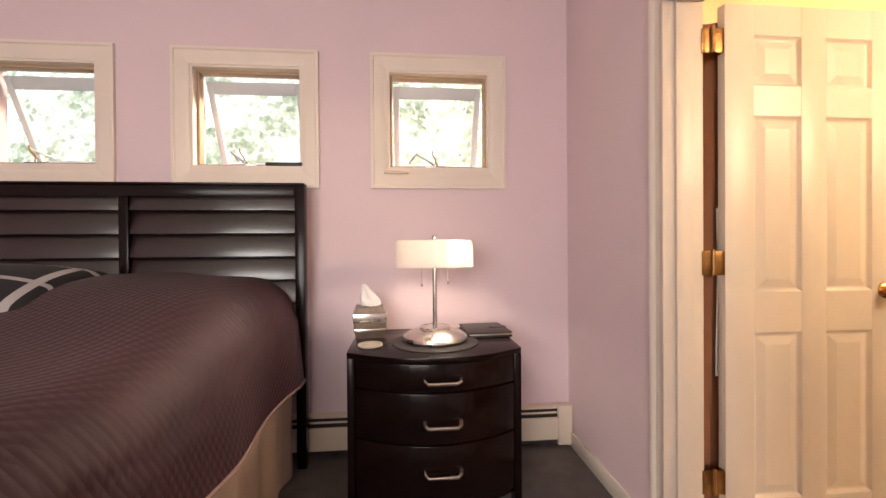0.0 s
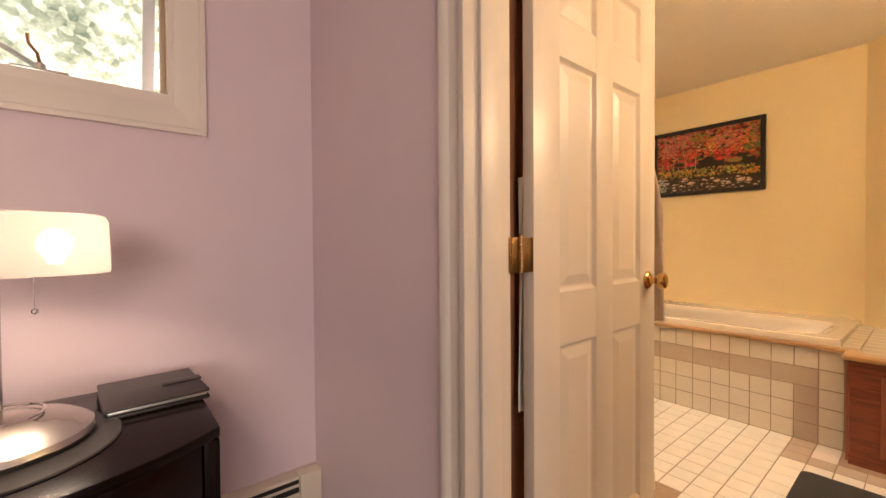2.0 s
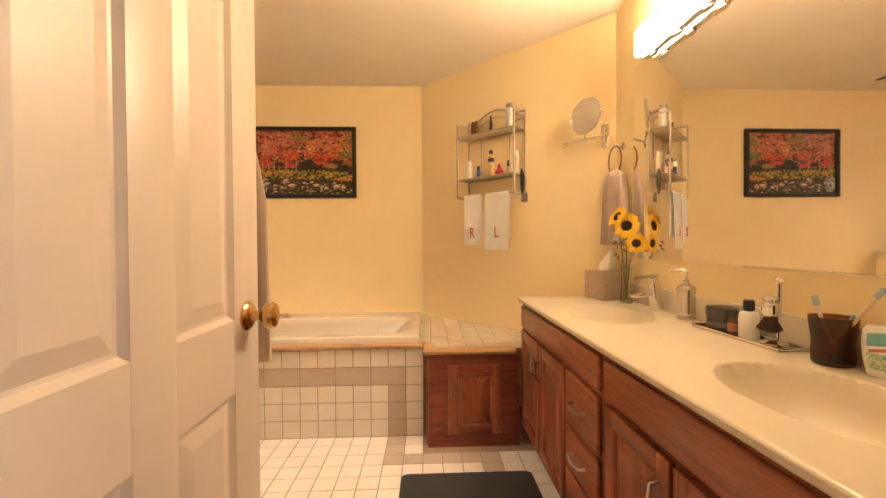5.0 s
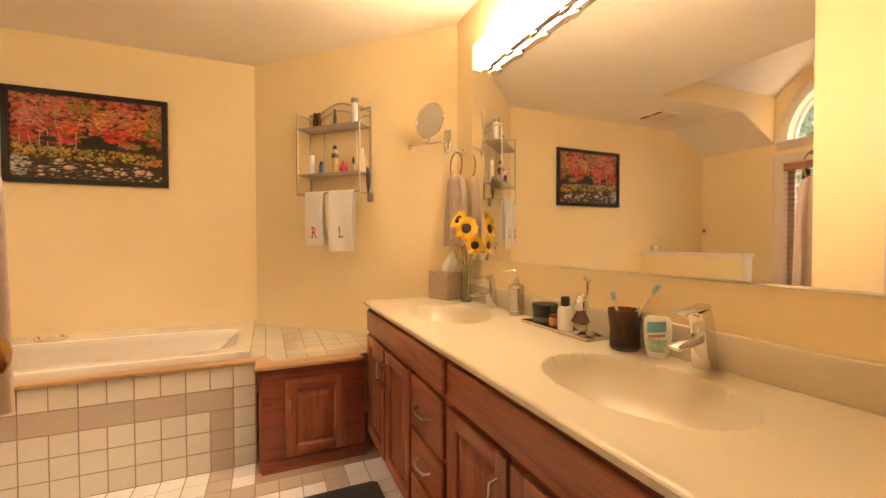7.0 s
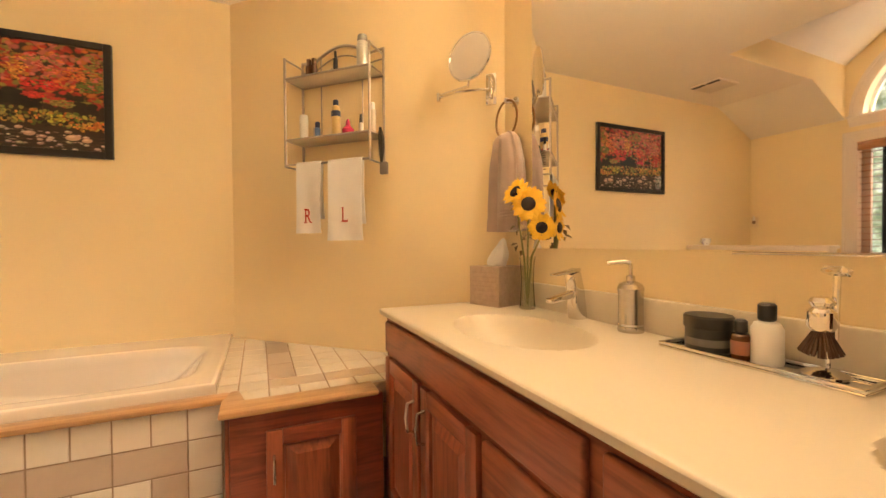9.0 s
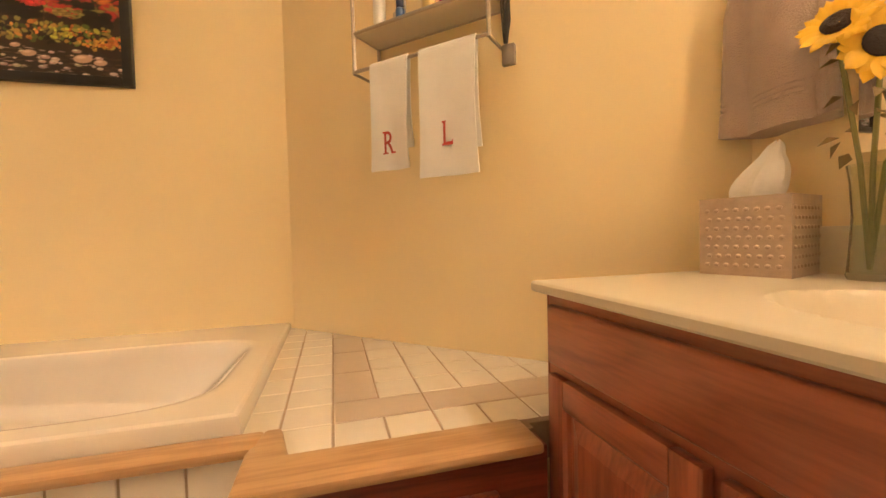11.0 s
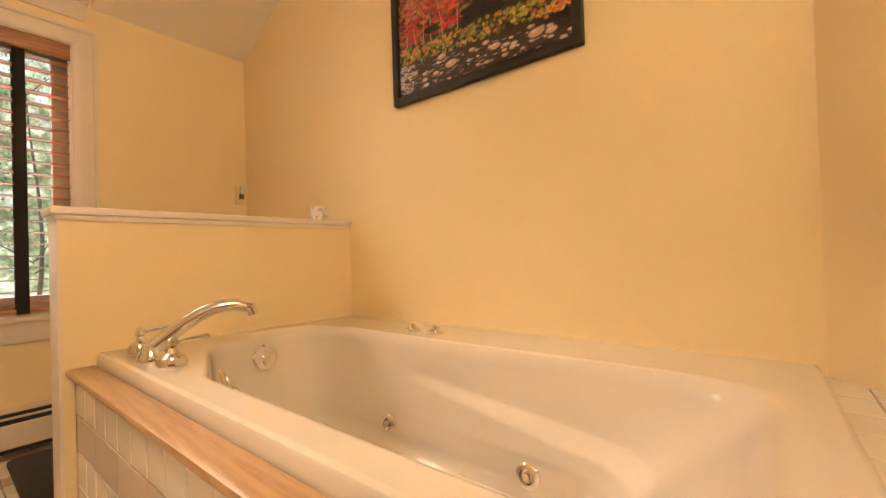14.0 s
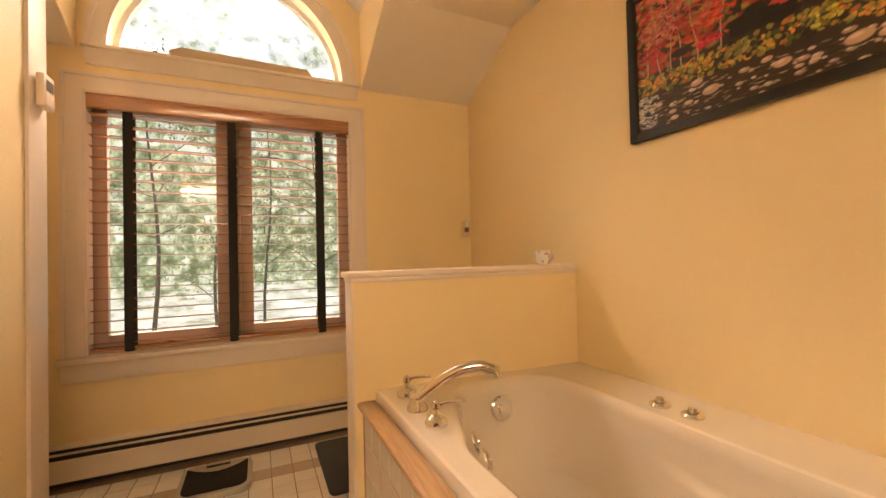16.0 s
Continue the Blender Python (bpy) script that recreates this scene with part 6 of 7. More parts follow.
def ring_towel(x, y, zr, to, length, width, label, group):
    """A towel drawn through a wall ring; to: the way the wall faces (degrees)."""
    t = thing("towel_ring", label="brass and nickel towel ring on the yellow wall", category="towel ring", group="towel rings", turn=pose(x, y, 0, 0, 0, to))
    b = lathe([(0, 0), (0.022, 0), (0.022, 0.006), (0.010, 0.012), (0.009, 0.04), (0.013, 0.045), (0.011, 0.055), (0, 0.058)], 0, 0, 0, 18)
    bmesh.ops.transform(b, matrix=Matrix.Translation((0, 0, zr + 0.08)) @ Matrix.Rotation(radians(-90), 4, "X"), verts=b.verts)
    part("mount", b, NICKEL, t)
    part("ring", tube([(0.078 * math.sin(a), 0.05, zr + 0.078 * math.cos(a)) for a in (2 * math.pi * i / 40 for i in range(40))], 0.005, 8, closed=True), BRASS, t)
    w = thing("bath_towel", label=label, category="towel", group=group, turn=pose(x, y, 0, 0, 0, to))

    def f(u, v):
        # closed round the bundle: u runs about, v down
        a = 2 * math.pi * u
        g = min(1, v * 3.2)
        hw = width / 2 * (0.50 + 0.40 * g ** 0.7) * (1 + 0.14 * v)
        fold = 1 + 0.42 * math.cos(a * 6 + 1.0 + 0.5 * v) * (0.55 + 0.45 * v) + 0.10 * math.cos(a * 11 + 2 * v)
        px = hw * math.copysign(abs(math.cos(a)) ** 0.75, math.cos(a)) * (0.92 + 0.08 * fold)
        py = 0.052 + (0.034 + 0.006 * v) * math.sin(a) * fold
        z = zr - 0.070 - length * v + 0.006 * math.cos(a * 2)
        if v < 0.04:
            px *= 0.35 + v * 16
            py = 0.052 + (py - 0.052) * (0.4 + v * 15)
            z += 0.012
        for zz in (0.80, 0.83, 0.86):
            if abs(v - zz) < 0.008:
                px *= 0.985
                py = 0.052 + (py - 0.052) * 0.93
        return Vector((px, py, z))

    b = grid(f, 72, 70)
    bmesh.ops.remove_doubles(b, verts=b.verts, dist=1e-5)
    bmesh.ops.holes_fill(b, edges=[e for e in b.edges if e.is_boundary], sides=0)
    part("cloth", b, TAUPE_TOWEL, w)


ring_towel(4.325, YM, 1.60, 0, 0.40, 0.235, "taupe hand towel hanging through a wall ring", "ring towels")
ring_towel(PX, 2.60, 1.57, -90, 0.74, 0.24, "long taupe bath towel hanging on the closet wall", "ring towels")

# ---------------------------------------------------------------- vanity top
def tissue_box(name, x, y, z, rot, w, h, material, label, bulge=0.0):
    t = thing(name, label=label, category="tissue box", group="tissue boxes", turn=pose(x, y, z, 0, 0, rot))
    b = bmesh.new()
    n = 8
    rings = []
    for i in range(n + 1):
        v = i / n
        e = w / 2 + bulge * math.sin(math.pi * v)
        rings.append([b.verts.new((sx * e, sy * e, h * v)) for sx, sy in ((-1, -1), (1, -1), (1, 1), (-1, 1))])
    for a, c in zip(rings, rings[1:]):
        for j in range(4):
            b.faces.new((a[j], a[(j + 1) % 4], c[(j + 1) % 4], c[j]))
    b.faces.new(rings[0])
    b.faces.new(rings[-1])
    part("cover", b, material, t)
    bumps = bmesh.new()
    cols, rows = 8, 7
    if not bulge:
        for s in range(4):
            for i in range(cols):
                for j in range(rows):
                    d = bmesh.new()
                    bmesh.ops.create_icosphere(d, subdivisions=1, radius=0.0062)
                    off = ((i + 0.5 + 0.25 * (j % 2)) / (cols + 0.25) - 0.5) * w * 0.92
                    m = Matrix.Rotation(radians(90 * s), 4, "Z") @ Matrix.Translation((off, -w / 2, h * (0.10 + 0.82 * (j + 0.3) / rows))) @ Matrix.Diagonal((1.0, 0.45, 0.75, 1))
                    bmesh.ops.transform(d, matrix=m, verts=d.verts)
                    merge(bumps, d)
        tagged(part("hammered_relief", bumps, material, t), kind="stuff")
    else:
        for zz, hh in ((0.20, 0.02), (0.52, 0.045)):
            e = w / 2 + bulge * math.sin(math.pi * zz) + 0.003
            b = bmesh.new()
            box(-e, e, -e, e, h * zz, h * zz + hh, 0.003, bm=b)
            part("band", b, NICKEL, t, "tooled silver band")

    def f(u, v):
        a = u * math.pi * 2
        r = 0.040 * max(0.0, 1 - v ** 2.2) ** 0.5 * (0.6 + 0.5 * math.sin(math.pi * min(1, 0.25 + v))) * (1 + 0.28 * math.cos(3 * a) + 0.08 * math.cos(7 * a + 5 * v)) + 0.003
        return Vector((r * math.cos(a) - 0.030 * v, 0.55 * r * math.sin(a) - 0.01 * v, h + 0.112 * v + 0.004 * math.cos(a * 3)))

    part("tissue", grid(f, 24, 12), plain("tissue_paper", (0.86, 0.85, 0.83), 0.9, var=0.03, bump=0.3, bscale=60), t, "white tissue")


SILVERED = plain("hammered_pewter", (0.50, 0.385, 0.30), 0.42, 0.4, var=0.12, scale=40, bump=0.15)
DARKSILVER = plain("dark_tooled_silver", (0.20, 0.15, 0.12), 0.4, 0.5, var=0.3, scale=50, bump=0.3)
tissue_box("tissue_box", 4.314, 0.968, CT, 17, 0.158, 0.158, SILVERED, "hammered pewter tissue box on the countertop")
tissue_box("tissue_box", 0.985, 3.06, NZ, 6, 0.135, 0.150, DARKSILVER, "dark silver-banded tissue box on the nightstand", bulge=0.012)


def sunflowers():
    vx, vy = 4.152, 0.932
    t = thing("sunflower_vase", vx, vy, CT, "clear glass vase holding three sunflowers", "vase")
    part("vase", lathe([(0, 0), (0.028, 0), (0.031, 0.006), (0.027, 0.05), (0.024, 0.11), (0.027, 0.17), (0.031, 0.20), (0.028, 0.20), (0.024, 0.17), (0.021, 0.11), (0.024, 0.05), (0.026, 0.012), (0, 0.012)], vx, vy, CT, 24), glass("vase_glass", (0.90, 0.93, 0.85)), t)
    stem = plain("flower_stem", (0.27, 0.26, 0.10), 0.7)
    petal = plain("sunflower_petal", (0.80, 0.47, 0.025), 0.6, var=0.15, scale=30)
    seed = plain("sunflower_disc", (0.022, 0.010, 0.007), 0.9, var=0.4, scale=60, bump=0.8, bscale=300)
    leaf = plain("dry_leaf", (0.27, 0.19, 0.085), 0.8, var=0.3, scale=20)
    view = Vector((-0.80, 0.58, 0.05))
    heads = (((-0.015, 0.005, 1.225), view + Vector((0, 0, 0.1)), 0.050), ((-0.055, -0.025, 1.135), view + Vector((-0.5, 0.2, -0.1)), 0.040), ((0.03, 0.03, 1.275), Vector((-0.2, 0.9, 0.5)), 0.044))
    for (dx, dy, z), d, r in heads:
        c = Vector((vx + dx, vy + dy, z))
        part("stem", tube([(vx, vy, CT + 0.02), (vx + dx * 0.3, vy + dy * 0.3, CT + 0.2), (c.x, c.y, c.z - 0.03), c - d.normalized() * 0.01], 0.004, 7), stem, t)
        q = Matrix.Translation(c) @ d.to_track_quat("Z", "Y").to_matrix().to_4x4()
        b = lathe([(r * 0.52, 0.0), (r * 0.55, 0.006), (r * 0.3, 0.012), (0, 0.010)], 0, 0, 0, 20)
        lathe([(0, -0.008), (r * 0.5, -0.004), (r * 0.52, 0.0)], 0, 0, 0, 20, bm=b)
        bmesh.ops.transform(b, matrix=q, verts=b.verts)
        h = part("flower_disc", b, seed, t, "dark sunflower centre")
        for i in range(26):
            a = 2 * math.pi * i / 26 + random.uniform(-0.08, 0.08)
            ln = r * random.uniform(0.75, 1.0)
            w = r * 0.27
            lift = random.uniform(-0.15, 0.35)
            p = bmesh.new()
            rows = [(0.45 * r, w * 0.5), (0.45 * r + ln * 0.4, w), (0.45 * r + ln * 0.75, w * 0.75), (0.45 * r + ln, 0.0006)]
            vs = [[p.verts.new((rad, s * ww, lift * (rad - 0.45 * r) + (0.0025 if s == 0 else 0))) for s in (-1, 0, 1)] for rad, ww in rows]
            for m1, m2 in zip(vs, vs[1:]):
                for j in range(2):
                    p.faces.new((m1[j], m1[j + 1], m2[j + 1], m2[j]))
            bmesh.ops.transform(p, matrix=q @ Matrix.Rotation(a, 4, "Z"), verts=p.verts)
            part("petal", p, petal, h)
    for i in range(14):
        a = random.uniform(0, 6.28)
        c = Vector((vx + 0.03 * math.cos(a), vy + 0.02 * math.sin(a) + 0.02, random.uniform(1.04, 1.24)))
        p = bmesh.new()
        vs = [p.verts.new(Vector(v)) for v in ((0, 0, 0), (0.014, 0.010, 0.004), (0.032, 0, -0.008), (0.014, -0.010, 0.004))]
        p.faces.new(vs)
        bmesh.ops.transform(p, matrix=Matrix.Translation(c) @ Euler((random.uniform(-1, 1), random.uniform(0, 1), a)).to_matrix().to_4x4(), verts=p.verts)
        part("leaf", p, leaf, t, "drooping dried leaf")


sunflowers()


def basin_faucet(x, y):
    t = thing("basin_faucet", x, y, CT, "angular chrome single-lever basin faucet", "faucet", "basin faucets")
    part("body", prism([(y - 0.026, CT), (y + 0.024, CT), (y + 0.030, CT + 0.10), (y + 0.040, CT + 0.150), (y + 0.004, CT + 0.160), (y - 0.012, CT + 0.10)], x - 0.022, x + 0.022, axis=0, r=0.006), CHROME, t)
    part("spout", prism([(y + 0.01, CT + 0.075), (y + 0.118, CT + 0.058), (y + 0.122, CT + 0.074), (y + 0.01, CT + 0.100)], x - 0.016, x + 0.016, axis=0, r=0.005), CHROME, t)
    part("lever", prism([(y + 0.0, CT + 0.158), (y + 0.10, CT + 0.146), (y + 0.104, CT + 0.151), (y + 0.0, CT + 0.170)], x - 0.017, x + 0.017, axis=0, r=0.003), CHROME, t)


for fx, fy2 in ((3.905, 0.912), (2.85, 0.905)):
    basin_faucet(fx, fy2)


def soap_pump():
    x, y = 3.695, 0.912
    t = thing("soap_dispenser", x, y, CT, "brushed nickel soap dispenser with pump", "soap dispenser")
    part("bottle", lathe([(0, 0), (0.034, 0), (0.036, 0.006), (0.034, 0.014), (0.0335, 0.11), (0.036, 0.122), (0.030, 0.135), (0.014, 0.143), (0, 0.143)], x, y, CT, 28), NICKEL, t)
    part("band", lathe([(0.0335, 0), (0.037, 0.003), (0.0335, 0.008)], x, y, CT + 0.016, 28), CHROME, t)
    p = lathe([(0, 0), (0.012, 0), (0.012, 0.014), (0.005, 0.018), (0.005, 0.05), (0, 0.05)], x, y, CT + 0.143, 16)
    tube([(x, y, CT + 0.193), (x + 0.01, y + 0.008, CT + 0.198), (x + 0.05, y + 0.035, CT + 0.192)], 0.006, 8, bm=p)
    part("pump", p, NICKEL, t)


soap_pump()


def tray_set():
    x0, x1, y0, y1 = 3.18, 3.55, 0.886, 0.988
    t = thing("metal_tray", 3.36, 0.955, CT, "narrow polished silver vanity tray", "tray")
    b = box(x0, x1, y0, y1, CT + 0.0005, CT + 0.006, 0.002)
    for q in ((x0, x1, y0, y0 + 0.008), (x0, x1, y1 - 0.008, y1), (x0, x0 + 0.008, y0 + 0.008, y1 - 0.008), (x1 - 0.008, x1, y0 + 0.008, y1 - 0.008)):
        box(*q, CT + 0.006, CT + 0.014, 0.002, bm=b)
    part("tray", b, CHROME, t)
    z = CT + 0.0065
    x, y = 3.462, 0.936
    t = thing("black_jar", x, y, z, "round black shaving cream jar with lid", "jar")
    part("jar", lathe([(0, 0), (0.044, 0), (0.047, 0.004), (0.047, 0.052), (0, 0.052)], x, y, z, 28), BLACK, t)
    part("lid", lathe([(0.0, 0.0), (0.049, 0.0), (0.050, 0.003), (0.050, 0.024), (0.047, 0.028), (0, 0.028)], x, y, z + 0.0525, 28), BLACK, t)
    part("label_band", lathe([(0.0472, 0.0), (0.0474, 0.001), (0.0474, 0.016), (0.0472, 0.017)], x, y, z + 0.014, 28), plain("grey_print", (0.12, 0.11, 0.10), 0.5), t)
    x = 3.383
    t = thing("oil_bottle", x, 0.955, z, "small brown shaving oil bottle with black cap", "bottle")
    part("bottle", lathe(cyl(0.018, 0.055), x, 0.955, z, 20), AMBER, t)
    part("label_band", lathe([(0.0182, 0.0), (0.0184, 0.001), (0.0184, 0.028), (0.0182, 0.029)], x, 0.955, z + 0.012, 20), plain("rust_label", (0.30, 0.12, 0.07), 0.6), t)
    part("cap", lathe(cyl(0.012, 0.030), x, 0.955, z + 0.055, 18), BLACK, t)
    x = 3.345
    t = thing("balm_bottle", x, 0.936, z, "white aftershave bottle with tall black cap", "bottle")
    part("bottle", lathe([(0, 0), (0.026, 0), (0.028, 0.004), (0.028, 0.070), (0.022, 0.082), (0.012, 0.086), (0, 0.086)], x, 0.936, z, 24), WHITEP, t)
    part("cap", lathe(cyl(0.016, 0.036), x, 0.936, z + 0.086, 20), BLACK, t)
    x, y = 3.255, 0.932
    t = thing("shaving_stand", x, y, z, "chrome shaving stand with razor and badger brush", "shaving set")
    part("base", lathe([(0, 0), (0.034, 0), (0.036, 0.005), (0.020, 0.012), (0.006, 0.016), (0, 0.016)], x, y, z, 24), CHROME, t)
    part("rod", tube([(x, y - 0.012, z + 0.01), (x, y - 0.012, z + 0.135)], 0.004, 8), CHROME, t)
    part("brush_handle", lathe([(0, 0), (0.017, 0), (0.022, 0.008), (0.021, 0.034), (0.014, 0.042), (0.020, 0.052), (0.015, 0.06), (0, 0.062)], x, y + 0.012, z + 0.085, 20), CHROME, t)
    hair = bmesh.new()
    for i in range(120):
        a, r = random.uniform(0, 6.283), math.sqrt(random.random())
        tube([(x + 0.010 * r * math.cos(a), y + 0.012 + 0.010 * r * math.sin(a), z + 0.088), (x + 0.034 * r * math.cos(a), y + 0.012 + 0.034 * r * math.sin(a), z + 0.034 + 0.012 * r * r)], 0.0013, 4, bm=hair)
    tagged(part("bristles", hair, plain("badger_hair", (0.10, 0.05, 0.03), 0.8, var=0.4, scale=40), t), kind="stuff")
    part("razor_handle", tube([(x - 0.012, y - 0.004, z + 0.07), (x - 0.016, y - 0.002, z + 0.185)], 0.006, 10), CHROME, t)
    b = box(-0.024, 0.024, -0.010, 0.010, -0.006, 0.008, 0.003)
    bmesh.ops.transform(b, matrix=pose(x - 0.016, y + 0.002, z + 0.192, 25, 0, -35), verts=b.verts)
    part("razor_head", b, CHROME, t)


tray_set()


def tumbler():
    x, y = 3.08, 0.932
    t = thing("brown_tumbler", x, y, CT, "translucent brown tumbler holding toothbrushes", "tumbler")
    part("cup", lathe([(0, 0), (0.040, 0), (0.044, 0.005), (0.043, 0.06), (0.050, 0.122), (0.047, 0.122), (0.040, 0.06), (0.041, 0.010), (0, 0.010)], x, y, CT, 32), glass("brown_smoked_plastic", (0.22, 0.075, 0.035), 0.12), t)
    white = plain("toothbrush_white", (0.75, 0.78, 0.78), 0.3, bump=0)
    teal = plain("toothbrush_teal", (0.36, 0.50, 0.53), 0.3, bump=0)
    cream = plain("toothbrush_cream", (0.72, 0.58, 0.40), 0.3, bump=0)
    for p0, p1, m, hd in (((x - 0.01, y, CT + 0.014), (x + 0.030, y + 0.015, CT + 0.150), white, teal), ((x + 0.01, y, CT + 0.014), (x - 0.052, y + 0.0, CT + 0.135), teal, None), ((x + 0.02, y + 0.01, CT + 0.014), (x - 0.095, y - 0.012, CT + 0.185), cream, teal)):
        b = thing("toothbrush", p0[0], p0[1], p0[2], "toothbrush leaning in the brown tumbler", "toothbrush", "toothbrushes")
        part("handle", tube([p0, Vector(p0).lerp(Vector(p1), 0.6), p1], 0.0045, 8), m, b)
        if hd:
            d = (Vector(p1) - Vector(p0)).normalized()
            q = Matrix.Translation(Vector(p1) + d * 0.008) @ d.to_track_quat("Z", "Y").to_matrix().to_4x4()
            h = box(-0.007, 0.007, -0.004, 0.008, -0.014, 0.014, 0.003)
            bmesh.ops.transform(h, matrix=q, verts=h.verts)
            part("brush_head", h, hd, b)


tumbler()


def gel_bottle():
    x, y = 2.972, 0.925
    t = thing("hand_soap_bottle", label="white upright gel bottle with teal and green label", category="bottle", turn=pose(x, y, CT, 0, 0, 28))
    sec = [(0, 0), (0.022, 0), (0.027, 0.006), (0.0345, 0.045), (0.0365, 0.08), (0.034, 0.108), (0.027, 0.117), (0.0, 0.119)]
    part("bottle", lathe(sec, 0, 0, 0, 32, sy=0.5), WHITEP, t)
    def patch(name, z0, z1, a0, a1, material, tilt=0.0):
        def f(u, v):
            a = radians(a0 + (a1 - a0) * u)
            z = z0 + (z1 - z0) * v + tilt * (u - 0.5)
            r = (0.027 + 0.0075 * (z - 0.006) / 0.039 if z < 0.045 else 0.0345 + 0.002 * (z - 0.045) / 0.035 if z < 0.08 else 0.0365 - 0.0025 * (z - 0.08) / 0.028) + 0.0005
            return (r * math.cos(a), 0.5 * r * math.sin(a), z)
        part(name, grid(f, 14, 5), material, t)
    for a in (90, 270):
        patch("label_top", 0.074, 0.104, a - 42, a + 42, plain("teal_label", (0.12, 0.33, 0.38), 0.35, var=0.1, bump=0), 0.008)
        patch("label_bottom", 0.018, 0.056, a - 46, a + 46, mixed("green_label", [(0.40, (0.55, 0.66, 0.55)), (0.5, (0.18, 0.38, 0.16)), (0.56, (0.62, 0.66, 0.60)), (0.64, (0.10, 0.30, 0.36))], scale=70, detail=2, rough=0.4))
        patch("label_bar", 0.060, 0.068, a - 36, a + 36, plain("red_lettering", (0.45, 0.16, 0.16), 0.4, bump=0), 0.008)


gel_bottle()

# ---------------------------------------------------------------- small things of the tub side
def mug():
    x, y, z = 5.40, 3.842, HZ + 0.0245
    t = thing("mug", x, y, z, "white porcelain cup with blue flowers on the half wall", "cup")
    part("cup", lathe([(0, 0), (0.024, 0), (0.026, 0.003), (0.036, 0.02), (0.040, 0.068), (0.038, 0.068), (0.033, 0.022), (0.022, 0.008), (0, 0.007)], x, y, z, 28), mixed("flowered_porcelain", [(0.0, (0.80, 0.78, 0.75)), (0.56, (0.80, 0.78, 0.75)), (0.60, (0.35, 0.35, 0.50)), (0.66, (0.55, 0.32, 0.30)), (0.7, (0.80, 0.78, 0.75))], scale=38, detail=2, rough=0.2), t)
    part("handle", tube([(x + 0.038, y, z + 0.056), (x + 0.058, y, z + 0.05), (x + 0.060, y, z + 0.03), (x + 0.036, y, z + 0.018)], 0.0045, 8), plain("porcelain", (0.8, 0.78, 0.75), 0.2, bump=0), t)


mug()


def outlet():
    x, z = 5.512, 1.285
    t = thing("wall_outlet", x, YW, z, "cream outlet with a plugged-in night light", "outlet")
    part("plate", box(x - 0.036, x + 0.036, YW - 0.006, YW - 0.0005, z - 0.058, z + 0.058, 0.002), plain("cream_plate", (0.74, 0.60, 0.38), 0.4, bump=0), t)
    part("night_light_base", box(x - 0.013, x + 0.013, YW - 0.030, YW - 0.006, z - 0.022, z + 0.012, 0.004), plain("brown_plastic", (0.20, 0.11, 0.06), 0.4, bump=0), t)
    part("night_light_bulb", lathe([(0, 0), (0.010, 0), (0.013, 0.02), (0.010, 0.042), (0.003, 0.058), (0, 0.06)], x, YW - 0.020, z + 0.012, 16), plain("milky_bulb", (0.82, 0.78, 0.70), 0.25, bump=0), t)


outlet()


def thermostat():
    y, z = 4.235, 1.745
    t = thing("thermostat", PX + 0.02, y, z, "small cream wall thermostat with grey display", "thermostat")
    xx = PX + 0.0185
    part("case", box(xx, xx + 0.026, y - 0.042, y + 0.042, z - 0.062, z + 0.062, 0.005), HEATER, t)
    part("display", box(xx + 0.026, xx + 0.0275, y - 0.028, y + 0.028, z + 0.0, z + 0.042, 0.0005), plain("grey_display", (0.10, 0.10, 0.10), 0.2, bump=0), t)
    part("lower_door", box(xx + 0.026, xx + 0.0285, y - 0.034, y + 0.034, z - 0.055, z - 0.012, 0.001), HEATER, t)


thermostat()
v = thing("ceiling_vent", 5.18, 3.6, H, "white ceiling exhaust vent with a dark slot", "vent")
part("cover", box(5.05, 5.31, 3.46, 3.74, H - 0.016, H - 0.0005, 0.005), plain("vent_cover", (0.72, 0.64, 0.54), 0.5), v)
# dark strips laid on the cover give the slots their shade
for a0, a1 in ((5.06, 5.17), (5.19, 5.30)):
    part("slot", box(a0, a1, 3.462, 3.50, H - 0.0185, H - 0.0165), SLOT_SHADE, v)


